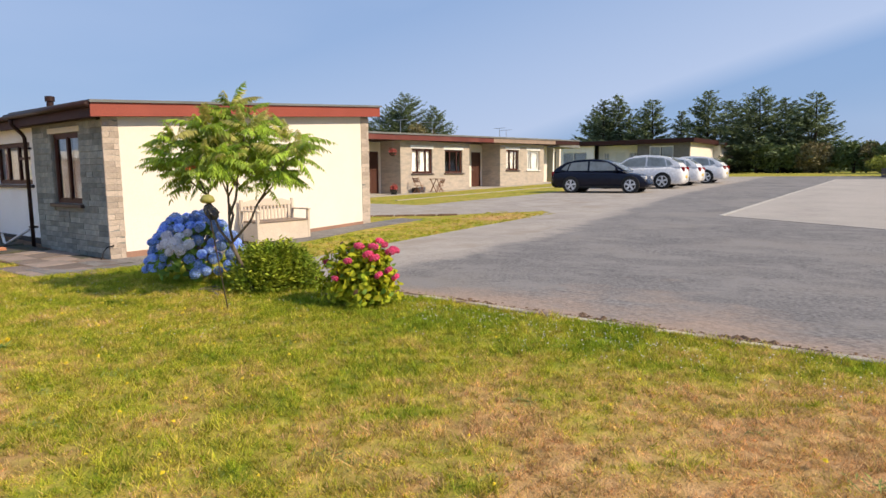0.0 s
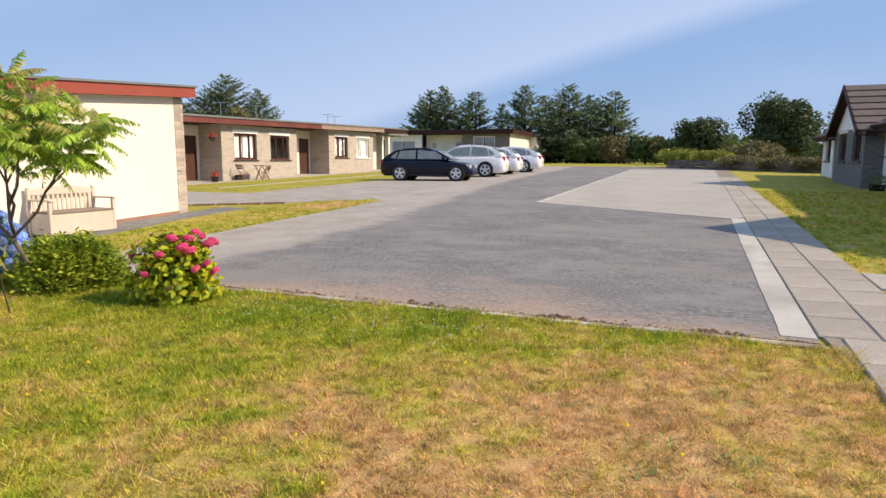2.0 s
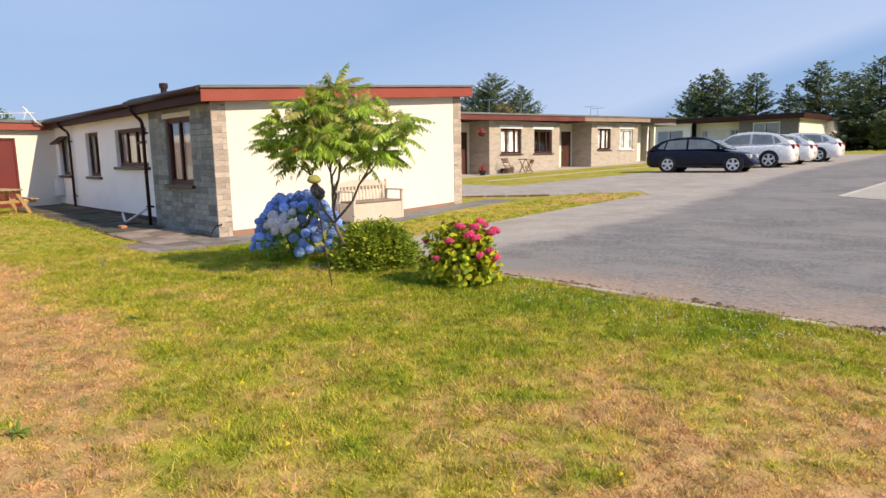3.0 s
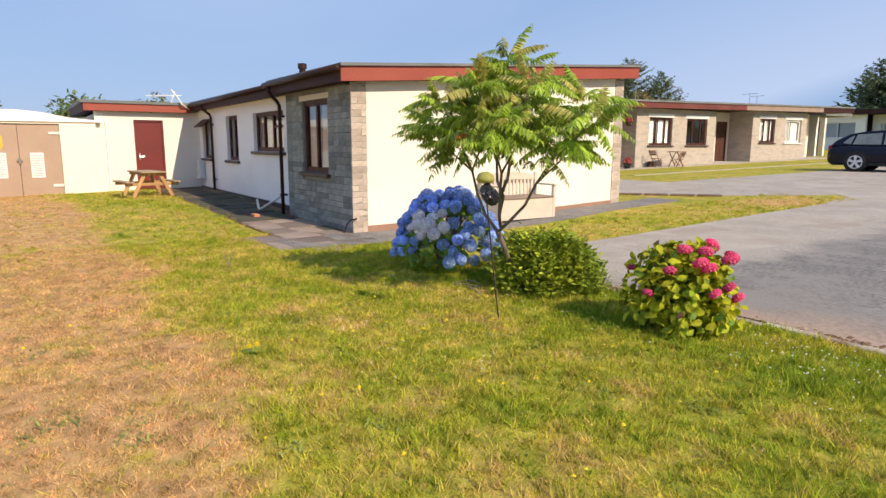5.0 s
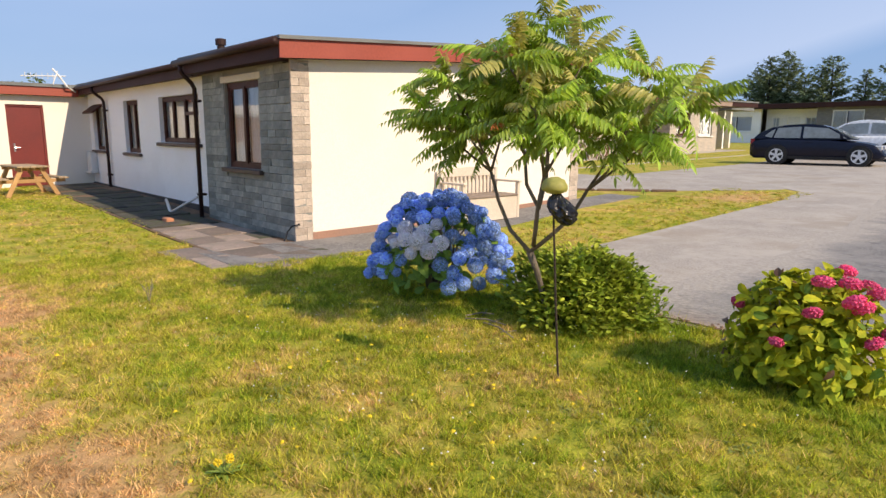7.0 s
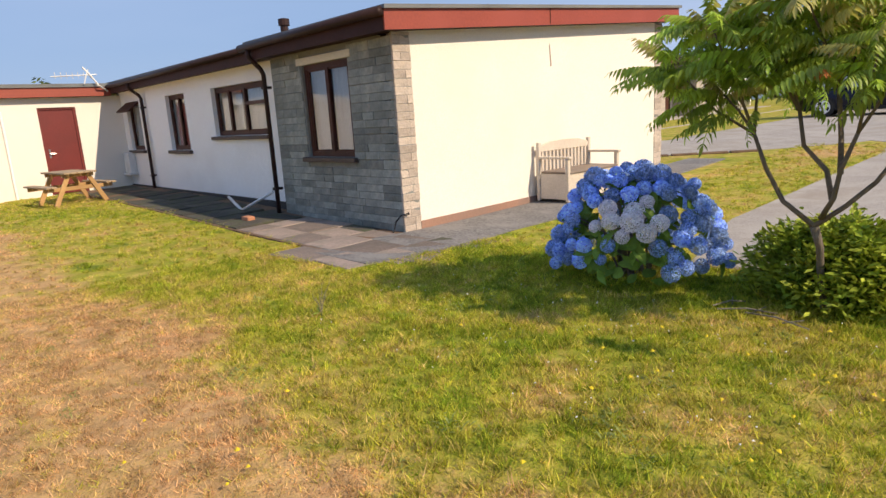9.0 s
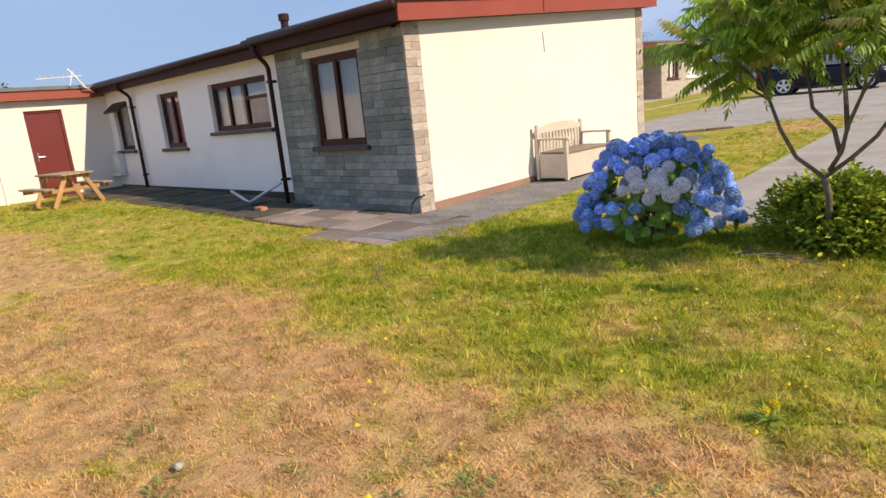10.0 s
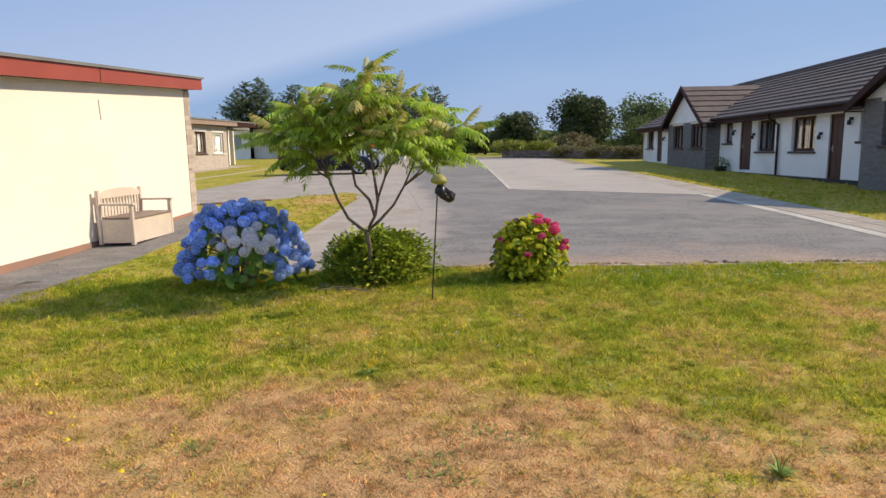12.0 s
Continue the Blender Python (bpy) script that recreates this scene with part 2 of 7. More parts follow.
DOOR_BROWN = mat("dark_wood_door", (0.1, 0.038, 0.025), (0.07, 0.028, 0.02), 3, 0.5, 0.15, 40, stretch=(6, 6, 0.6))
DOOR_TAN = mat("tan_steel_door_paint", (0.42, 0.3, 0.22), (0.38, 0.27, 0.2), 1.5, 0.5, 0.06, 40)
METAL = mat("brushed_steel", (0.6, 0.6, 0.58), None, 8, 0.3, 0.05, 80, metal=1.0)
PLASTIC_BROWN = mat("brown_plastic_pipe", (0.04, 0.02, 0.018), (0.03, 0.016, 0.015), 4, 0.5, 0.04, 50, spec=0.2)
PLASTIC_WHITE = mat("white_plastic", (0.75, 0.75, 0.73), None, 4, 0.4, 0.03, 60)
PLASTIC_BLACK = mat("black_plastic_bag", (0.012, 0.012, 0.013), (0.02, 0.02, 0.022), 9, 0.25, 0.5, 30)
BENCH = mat("beige_painted_bench", (0.65, 0.56, 0.465), (0.59, 0.505, 0.42), 3, 0.6, 0.15, 60)
SEAT = mat("brown_bench_seat", (0.26, 0.2, 0.16), (0.2, 0.155, 0.125), 4, 0.6, 0.15, 60)
TIMBER = mat("new_softwood_timber", (0.52, 0.31, 0.13), (0.42, 0.24, 0.1), 3, 0.75, 0.3, 60, stretch=(1.2, 1.2, 1.2), var=0.12)
TIMBER_GREY = mat("weathered_table_timber", (0.4, 0.29, 0.18), (0.32, 0.235, 0.15), 4, 0.85, 0.3, 60, var=0.12)
BISTRO = mat("brown_slatted_garden_wood", (0.2, 0.08, 0.04), (0.15, 0.06, 0.035), 6, 0.6, 0.2, 60)
ASPHALT = mat("worn_grey_asphalt", (0.2, 0.19, 0.182), (0.15, 0.143, 0.14), 0.55, 0.92, 0.6, 30, stain=(0.25, 0.228, 0.205), stain_scale=0.45, stain2=(0.235, 0.222, 0.21), stain2_scale=1.8, stretch=(0.8, 1.3, 1), grit=0.55, wear=(("pale", (0.36, 0.325, 0.285), 0.75, 1.15), ("dirt", (0.37, 0.27, 0.205), 0.7, 1.3)))
CONCRETE = mat("pale_concrete", (0.44, 0.4, 0.355), (0.37, 0.34, 0.3), 0.6, 0.92, 0.5, 40, stain=(0.33, 0.3, 0.27), stain_scale=0.7, stain2=(0.41, 0.37, 0.325), stain2_scale=4, grit=0.2)
APRON = mat("gravelly_worn_concrete", (0.38, 0.34, 0.295), (0.31, 0.28, 0.248), 0.6, 0.95, 0.3, 55, stain=(0.31, 0.265, 0.215), stain_scale=0.7, stain2=(0.41, 0.37, 0.325), stain2_scale=1.6, grit=0.36)
CONCRETE_LIGHT = mat("light_concrete_strip", (0.55, 0.52, 0.46), (0.45, 0.42, 0.37), 1.5, 0.92, 0.4, 90, stain=(0.33, 0.3, 0.27))
SLAB = mat("paving_slab", (0.44, 0.385, 0.32), (0.34, 0.3, 0.25), 2.2, 0.92, 0.6, 60, var=0.12, stain=(0.29, 0.25, 0.205), stain_scale=1.1, stain2=(0.37, 0.325, 0.275), stain2_scale=5, grit=0.26)
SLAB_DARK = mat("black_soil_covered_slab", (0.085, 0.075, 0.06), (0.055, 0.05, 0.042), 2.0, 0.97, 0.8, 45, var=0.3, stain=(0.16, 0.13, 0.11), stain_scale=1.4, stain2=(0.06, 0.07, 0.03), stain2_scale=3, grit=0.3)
SLAB_OLD = mat("soiled_old_paving_slab", (0.31, 0.235, 0.195), (0.19, 0.155, 0.135), 1.6, 0.95, 0.7, 50, var=0.34, stain=(0.07, 0.058, 0.045), stain_scale=0.9, stain2=(0.2, 0.17, 0.14), stain2_scale=5, grit=0.26)
KERB = mat("weathered_kerb_concrete", (0.5, 0.44, 0.36), (0.38, 0.33, 0.26), 4, 0.95, 0.6, 50, var=0.2, stain=(0.2, 0.13, 0.09), stain_scale=3, grit=0.25)
TILE = mat("brown_concrete_roof_tile", (0.15, 0.115, 0.1), (0.11, 0.088, 0.08), 2.5, 0.85, 0.4, 60, var=0.12)
BARK = mat("grey_brown_bark", (0.2, 0.16, 0.12), (0.13, 0.105, 0.08), 14, 0.9, 0.8, 60, stretch=(1, 1, 0.3))
BARK_DARK = mat("dark_bark", (0.07, 0.05, 0.035), (0.045, 0.033, 0.024), 6, 0.95, 0.8, 40)
LEAF_ORANGE = mat("orange_autumn_leaf", (0.62, 0.2, 0.03), (0.5, 0.14, 0.03), 4, 0.55, 0.1, 40, island=0.2, trans=0.35)
LEAF_SUMAC = mat("bright_sumac_leaf", (0.47, 0.58, 0.08), (0.27, 0.44, 0.055), 3, 0.45, 0.1, 40, var=0.4, island=0.25, trans=0.48)
# Lighter yellow leaf colour stands in for sun on the crown's outside.
LEAF_SUMAC_PALE = mat("sunlit_bronze_tipped_sumac_leaf", (0.54, 0.54, 0.14), (0.46, 0.4, 0.13), 4, 0.5, 0.1, 40, var=0.2, island=0.15, trans=0.4)
LEAF_HYD = mat("deep_green_leaf", (0.2, 0.32, 0.05), (0.13, 0.24, 0.04), 6, 0.6, 0.1, 40, var=0.3, trans=0.25, spec=0.2)
LEAF_PINK = mat("yellow_green_leaf", (0.54, 0.5, 0.03), (0.26, 0.36, 0.03), 7, 0.65, 0.1, 40, var=0.3, island=0.35, trans=0.3, spec=0.15)
LEAF_WEED = mat("olive_weed_leaf", (0.3, 0.34, 0.08), (0.21, 0.26, 0.06), 5, 0.6, 0.05, 40, island=0.35, trans=0.25)
LEAF_WEED_FRESH = mat("fresh_weed_leaf", (0.3, 0.4, 0.07), (0.2, 0.3, 0.05), 5, 0.55, 0.05, 40, island=0.3, trans=0.3)
LEAF_RED = mat("purple_tinged_leaf", (0.12, 0.055, 0.04), (0.16, 0.1, 0.04), 6, 0.45, 0.1, 40, var=0.3, trans=0.25)
LEAF_BOX = mat("glossy_hedge_leaf", (0.42, 0.46, 0.055), (0.2, 0.31, 0.04), 5, 0.6, 0.05, 40, island=0.5, trans=0.28, spec=0.2)
PETAL_BLUE = mat("blue_petal", (0.25, 0.44, 0.9), (0.52, 0.68, 0.97), 18, 0.75, 0.1, 60, var=0.3, island=0.45, trans=0.36, spec=0.15)
PETAL_LILAC = mat("faded_lilac_petal", (0.92, 0.92, 0.98), (0.93, 0.87, 0.93), 12, 0.75, 0.1, 60, var=0.06, island=0.2, trans=0.38, spec=0.15)
PETAL_PINK = mat("crimson_pink_petal", (0.78, 0.06, 0.2), (0.86, 0.13, 0.3), 14, 0.7, 0.1, 60, var=0.2, island=0.25, trans=0.2)
NEEDLE = mat("dark_conifer_needles", (0.2, 0.26, 0.12), (0.12, 0.165, 0.085), 0.8, 0.7, 0, 20, island=0.5, trans=0.25)
FOLIAGE_DARK = mat("dark_pine_foliage", (0.085, 0.12, 0.035), (0.05, 0.075, 0.025), 0.9, 0.6, 0, 20, island=0.45, trans=0.2)
FOLIAGE = mat("dark_shrub_foliage", (0.15, 0.21, 0.06), (0.1, 0.145, 0.05), 0.9, 0.6, 0, 20, island=0.45, trans=0.22)
FOLIAGE_LIGHT = mat("yellow_green_hedge_foliage", (0.34, 0.36, 0.05), (0.22, 0.26, 0.045), 0.9, 0.6, 0, 20, island=0.4, trans=0.25)
FOLIAGE_OLIVE = mat("olive_scrub_foliage", (0.24, 0.22, 0.09), (0.17, 0.14, 0.065), 0.9, 0.7, 0, 20, island=0.4, trans=0.2)
EARTH = mat("dry_brown_earth", (0.2, 0.12, 0.07), (0.13, 0.08, 0.05), 4, 0.95, 0.6, 60)
PAINT_NAVY = mat("navy_car_paint", (0.006, 0.008, 0.022), (0.006, 0.008, 0.02), 1, 0.25, 0, 10, spec=0.3)
PAINT_WHITE = mat("white_car_paint", (0.86, 0.87, 0.88), (0.84, 0.85, 0.86), 1, 0.2, 0, 10)
RUBBER = mat("black_rubber", (0.015, 0.015, 0.015), None, 6, 0.8, 0.1, 60)
ALLOY = mat("silver_alloy", (0.72, 0.73, 0.74), (0.66, 0.67, 0.68), 4, 0.4, 0, 40, metal=0.15)
LAMP_RED = mat("red_lamp_lens", (0.35, 0.012, 0.012), None, 4, 0.15, 0, 40)
LAMP_CLEAR = mat("clear_lamp_lens", (0.6, 0.62, 0.64), None, 4, 0.1, 0, 40)
PAPER = mat("white_paper_notice", (0.78, 0.78, 0.76), (0.7, 0.7, 0.7), 8, 0.8, 0.02, 80)
PAPER_YELLOW = mat("yellow_warning_sign", (0.72, 0.5, 0.05), None, 5, 0.6, 0.02, 60)
INK = mat("grey_print", (0.4, 0.4, 0.42), None, 5, 0.8, 0, 60)
TERRACOTTA = mat("orange_brick", (0.5, 0.22, 0.12), (0.42, 0.18, 0.1), 5, 0.9, 0.4, 60)
PETAL_ORANGE = mat("orange_red_petal", (0.5, 0.12, 0.08), (0.42, 0.08, 0.09), 12, 0.7, 0.1, 60, island=0.4, trans=0.2)
PETAL_DOT_W = mat("white_clover_flower", (0.75, 0.73, 0.66), None, 5, 0.8, 0, 60)
PETAL_DOT_Y = mat("yellow_flower", (0.75, 0.55, 0.02), None, 5, 0.8, 0, 60)
GRASS_STOPS = [(0.0, (0.25, 0.34, 0.025)), (0.26, (0.51, 0.485, 0.055)), (0.5, (0.57, 0.47, 0.12)), (0.75, (0.68, 0.46, 0.22)), (1.0, (0.63, 0.395, 0.2))]
# Thatch made darker than the blades so gaps between them read as shade.
THATCH_SHADE_STOPS = [(0.0, (0.14, 0.2, 0.016)), (0.26, (0.32, 0.32, 0.034)), (0.5, (0.43, 0.335, 0.075)), (0.75, (0.53, 0.335, 0.135)), (1.0, (0.5, 0.3, 0.14))]
GROUND = two_tone("mown_lawn", "dry", THATCH_SHADE_STOPS, 0.95, 70, 0.8, coarse=2.6)
BLADES = two_tone("grass_blades", "dry", GRASS_STOPS, 0.7, 30, 0.0, trans=0.42, coarse=2.6)


# ---- building blocks ----
def thing(name, label, category, at=(0, 0, 0), group="", kind=""):
    ob = new(name)
    ob.location = at
    ob.empty_display_size = 0.2
    return tagged(ob, label, category, group, kind)


def link(name, me, parent=None, label="", m=None):
    ob = new(name, me)
    if parent is not None:
        ob.parent = parent
        ob.matrix_parent_inverse = Matrix.Translation(-parent.location) if parent.type == "EMPTY" else parent.matrix_basis.inverted()
    if m is not None:
        ob.matrix_basis = m
    return tagged(ob, label) if label else ob


def mesh(name, verts, faces, material, smooth=False):
    me = bpy.data.meshes.new(name)
    me.from_pydata([tuple(v) for v in verts], [], faces)
    me.materials.append(material)
    if smooth:
        me.polygons.foreach_set("use_smooth", [True] * len(me.polygons))
    me.update()
    return me


def part(name, bm, material, parent=None, label="", bevel=0.0, smooth=False, m=None):
    if bevel:
        bmesh.ops.bevel(bm, geom=list(bm.edges), offset=bevel, segments=1, affect="EDGES", profile=0.5)
    me = bpy.data.meshes.new(name)
    bm.to_mesh(me)
    bm.free()
    me.materials.append(material)
    if smooth:
        me.polygons.foreach_set("use_smooth", [True] * len(me.polygons))
    return link(name, me, parent, label, m)


def box(bm, x0, x1, y0, y1, z0, z1, turn=None):
    vs = [bm.verts.new((x, y, z)) for z in (z0, z1) for x, y in ((x0, y0), (x1, y0), (x1, y1), (x0, y1))]
    for f in ((3, 2, 1, 0), (4, 5, 6, 7), (0, 1, 5, 4), (1, 2, 6, 5), (2, 3, 7, 6), (3, 0, 4, 7)):
        bm.faces.new([vs[i] for i in f])
    if turn is not None:
        for v in vs:
            v.co = turn @ v.co
    return bm


def boxes(*rows):
    bm = bmesh.new()
    for r in rows:
        box(bm, *r)
    return bm


def beam(bm, a, b, w, h):
    """A square bar from a to b."""
    a, b = Vector(a), Vector(b)
    d = b - a
    m = Matrix.Translation(a) @ d.to_track_quat("Z", "Y").to_matrix().to_4x4()
    return box(bm, -w / 2, w / 2, -h / 2, h / 2, 0, d.length, m)


def tube(bm, pts, radii, n=8, cap=True):
    """A round rod through points, with a radius at each."""
    rings = []
    pts = [Vector(p) for p in pts]
    for i, p in enumerate(pts):
        d = (pts[min(i + 1, len(pts) - 1)] - pts[max(i - 1, 0)]).normalized()
        u = d.cross(Vector((0.31, 0.95, 0.07))).normalized()
        v = d.cross(u)
        rings.append([bm.verts.new(p + radii[i] * (math.cos(2 * math.pi * k / n) * u + math.sin(2 * math.pi * k / n) * v)) for k in range(n)])
    for r0, r1 in zip(rings, rings[1:]):
        for k in range(n):
            bm.faces.new((r0[k], r0[(k + 1) % n], r1[(k + 1) % n], r1[k]))
    if cap:
        bm.faces.new(rings[0][::-1])
        bm.faces.new(rings[-1])
    return bm


def prism(bm, poly, axis, lo, hi):
    """A polygon of (u, v) pushed along an axis; u, v are the other two axes in order."""
    def at(u, v, w):
        return {"x": (w, u, v), "y": (u, w, v), "z": (u, v, w)}[axis]
    a, b = [bm.verts.new(at(u, v, lo)) for u, v in poly], [bm.verts.new(at(u, v, hi)) for u, v in poly]
    n = len(poly)
    fs = [bm.faces.new(a[::-1]), bm.faces.new(b)] + [bm.faces.new((a[i], a[(i + 1) % n], b[(i + 1) % n], b[i])) for i in range(n)]
    bmesh.ops.recalc_face_normals(bm, faces=fs)
    return bm


def wall_x(bm, x0, x1, y0, y1, z0, z1, holes=()):
    """A wall between x0 and x1, along y, with openings (y0, y1, z0, z1) through it, as one connected mesh."""
    ys = sorted({y0, y1, *(v for h in holes for v in h[:2] if y0 < v < y1)})
    zs = sorted({z0, z1, *(v for h in holes for v in h[2:] if z0 < v < z1)})
    solid = {(i, j) for i in range(len(ys) - 1) for j in range(len(zs) - 1)
             if not any(h[0] < (ys[i] + ys[i + 1]) / 2 < h[1] and h[2] < (zs[j] + zs[j + 1]) / 2 < h[3] for h in holes)}
    made = {}

    def v(s, i, j):
        if (s, i, j) not in made:
            made[s, i, j] = bm.verts.new((x1 if s else x0, ys[i], zs[j]))
        return made[s, i, j]
    fs = []
    for i, j in solid:
        fs.append(bm.faces.new((v(1, i, j), v(1, i + 1, j), v(1, i + 1, j + 1), v(1, i, j + 1))))
        fs.append(bm.faces.new((v(0, i, j), v(0, i, j + 1), v(0, i + 1, j + 1), v(0, i + 1, j))))
        for di, dj, a, b in ((-1, 0, (i, j), (i, j + 1)), (1, 0, (i + 1, j + 1), (i + 1, j)), (0, -1, (i + 1, j), (i, j)), (0, 1, (i, j + 1), (i + 1, j + 1))):
            if (i + di, j + dj) not in solid:
                fs.append(bm.faces.new((v(0, *a), v(1, *a), v(1, *b), v(0, *b))))
    bmesh.ops.recalc_face_normals(bm, faces=fs)
    return bm


def wall_y(bm, y0, y1, x0, x1, z0, z1, holes=()):
    wall_x(bm, y0, y1, x0, x1, z0, z1, holes)
    for v in bm.verts:
        v.co.x, v.co.y = v.co.y, v.co.x
    bmesh.ops.reverse_faces(bm, faces=list(bm.faces))
    return bm


def window(parent, facing, plane, lo, hi, z0, z1, frame_mat=None, bars=(0.5,), deep=0.1, sill=True, lintel=None, curtain=True, transom=None, name="window", lintel_mat=None):
    """A window in a wall. facing: +x, -x, -y; plane: the wall's face; lo..hi along the wall. Built along u, then turned into place."""
    fm = frame_mat or FRAME_BROWN
    w, t = hi - lo, 0.07
    turn = {"+x": Matrix.Rotation(radians(90), 4, "Z"), "-x": Matrix.Rotation(radians(-90), 4, "Z"), "-y": Matrix()}[facing]
    start = {"+x": (plane, lo, z0), "-x": (plane, hi, z0), "-y": (lo, plane, z0)}[facing]
    m = Matrix.Translation(start) @ turn
    H = z1 - z0
    bm = bmesh.new()
    for r in ((0, w, 0, t), (0, w, H - t, H), (0, t, t, H - t), (w - t, w, t, H - t)):
        box(bm, r[0], r[1], deep, deep + 0.06, r[2], r[3])
    win = part(name, bm, fm, parent, m=m)
    for i, b in enumerate(bars):
        part("mullion", boxes((b * w - 0.035, b * w + 0.035, deep - 0.006, deep + 0.055, t, H - t)), fm, win, m=m)
    edges = [t, *(b * w for b in bars), w - t]
    for i, (a, b) in enumerate(zip(edges, edges[1:])):
        if transom and transom[0] == i:
            part("transom", boxes((a, b, deep - 0.008, deep + 0.05, transom[1] * H - 0.03, transom[1] * H + 0.03)), fm, win, m=m)
        s = 0.028
        sash = bmesh.new()
        for r in ((a, b, t, t + s), (a, b, H - t - s, H - t), (a, a + s, t + s, H - t - s), (b - s, b, t + s, H - t - s)):
            box(sash, r[0], r[1], deep + 0.012, deep + 0.045, r[2], r[3])
        part("sash", sash, fm, win, m=m)
        pane = part("pane", boxes((a, b, deep + 0.025, deep + 0.033, t, H - t)), GLASS, win, m=m)
        pane.visible_shadow = False
    if curtain:
        for a, b in curtain if isinstance(curtain, tuple) else ((0.02, 0.44), (0.5, 0.98)):
            a, b = a * w, b * w
            n = max(4, int((b - a) / 0.03))
            vs, fs = [], []
            for k in range(n + 1):
                u, y = a + (b - a) * k / n, deep + 0.1 + 0.014 * math.sin(k * 1.7)
                vs += [(u, y, t * 0.5), (u, y, H - t * 0.5)]
                if k:
                    fs.append((2 * k - 2, 2 * k, 2 * k + 1, 2 * k - 1))
            link("curtain", mesh("curtain", vs, fs, CURTAIN, True), win, m=m)
    if sill:
        part("sill", boxes((-0.09, w + 0.09, -0.07, deep + 0.03, -0.07, -0.004)), SILL if fm is not FRAME_WHITE else FRAME_WHITE, win, m=m, bevel=0.008)
    if lintel:
        part("lintel", boxes((-0.1, w + 0.1, -0.012, 0.08, H + 0.004, H + lintel)), lintel_mat or LINTEL, win, m=m, bevel=0.004)
    return win


def door(parent, facing, plane, lo, hi, z0, z1, material, deep=0.06, panels=False, name="door"):
    turn = {"+x": Matrix.Rotation(radians(90), 4, "Z"), "-x": Matrix.Rotation(radians(-90), 4, "Z"), "-y": Matrix()}[facing]
    start = {"+x": (plane, lo, z0), "-x": (plane, hi, z0), "-y": (lo, plane, z0)}[facing]
    m = Matrix.Translation(start) @ turn
    w, H = hi - lo, z1 - z0
    d = part(name, boxes((0.05, w - 0.05, deep + 0.01, deep + 0.05, 0.02, H - 0.05)), material, parent, m=m, bevel=0.004)
    part("door_frame", boxes((0, 0.05, deep - 0.02, deep + 0.07, 0, H), (w - 0.05, w, deep - 0.02, deep + 0.07, 0, H), (0.05, w - 0.05, deep - 0.02, deep + 0.07, H - 0.05, H)), material, d, m=m)
    bm = bmesh.new()
    tube(bm, [(0.12, deep + 0.01, H * 0.48), (0.12, deep - 0.04, H * 0.48)], [0.012, 0.012])
    tube(bm, [(0.11, deep - 0.04, H * 0.48), (0.23, deep - 0.045, H * 0.48)], [0.011, 0.009])
    box(bm, 0.1, 0.14, deep, deep + 0.01, H * 0.43, H * 0.53)
    part("door_handle", bm, METAL, d, "steel lever handle", m=m)
    if panels:
        for a, b in ((0.08, 0.42), (0.55, 0.9)):
            for u0, u1 in ((0.16, w / 2 - 0.04), (w / 2 + 0.04, w - 0.16)):
                part("panel", boxes((u0, u1, deep - 0.002, deep + 0.012, a * H, b * H)), material, d, m=m, bevel=0.005)
    return d


# ---- ground ----
def smooth(a, b, v):
    t = np.clip((v - a) / (b - a), 0, 1)
    return t * t * (3 - 2 * t)


def waves(x, y):
    return (np.sin(1.3 * x + 0.7 * y) + np.sin(2.1 * y - 0.9 * x + 1.0) + np.sin(0.6 * x - 1.7 * y + 2.0) + 0.6 * np.sin(3.7 * x + 2.3 * y) + 0.6 * np.sin(4.4 * y - 3.1 * x)) / 4.2


def dryness(x, y):
    """0: lush, 1: burnt brown. The open lawn is scorched, the strip by the bungalow and the kerb is green."""
    w = waves(x, y)
    edge = 2.15 + 0.3 * w - 0.55 * smooth(-5.2, -4.0, x) - 0.2 * smooth(-13, -20, x)
    d = (0.86 + 0.17 * waves(0.8 * y, 1.1 * x) + 0.1 * w) * smooth(0.62, -0.5, y - edge - 0.2 * waves(3.1 * y, 2.9 * x))
    mid = smooth(-3.6, -2.0, x + 0.5 * w) * smooth(5.25, 4.1, y - 0.9 * smooth(-1.0, 0.4, x)) * (0.5 + 0.2 * w + 0.14 * waves(2.4 * y, 2.4 * x) + 0.2 * smooth(-2.2, -0.6, x))
    band = 0.33 + 0.17 * w + 0.1 * waves(2.2 * x + 1, 2.2 * y)
    d = np.maximum(np.maximum(d, mid), band)
    d = d - 0.25 * smooth(0.9, 0.2, np.abs(y - 5.0)) * smooth(-0.6, -2.0, x)
    tuft = smooth(0.3, 0.7, waves(3.3 * x + 1.7 * y, 3.9 * y - 1.1 * x) * 0.6 + waves(6.1 * y + 2, 5.3 * x - 2.2 * y) * 0.6)
    d = d - 0.42 * tuft * smooth(0.3, 0.6, d)
    isle = 0.85 * np.exp(-((x + 8.7) / 0.9) ** 2 - ((y - 14.2) / 1.6) ** 2)
    # 0.36 yellows the right lawn to brighten it where sunlight falls short.
    rightlawn = 0.36 * smooth(1.5, 2.0, x) + 0.12 * smooth(-12, -14, x) * smooth(13, 15, y)
    return np.clip(np.maximum(np.maximum(d, isle), rightlawn), 0, 1)


def attr_mesh(name, verts, faces, material, dry):
    me = mesh(name, verts, faces, material)
    a = me.attributes.new("dry", "FLOAT", "POINT")
    a.data.foreach_set("value", np.asarray(dry, dtype=np.float32))
    return me


def steps(*spans):
    out = []
    for a, b, s in spans:
        out += list(np.arange(a, b - 1e-6, s))
    return np.array(out + [spans[-1][1]])


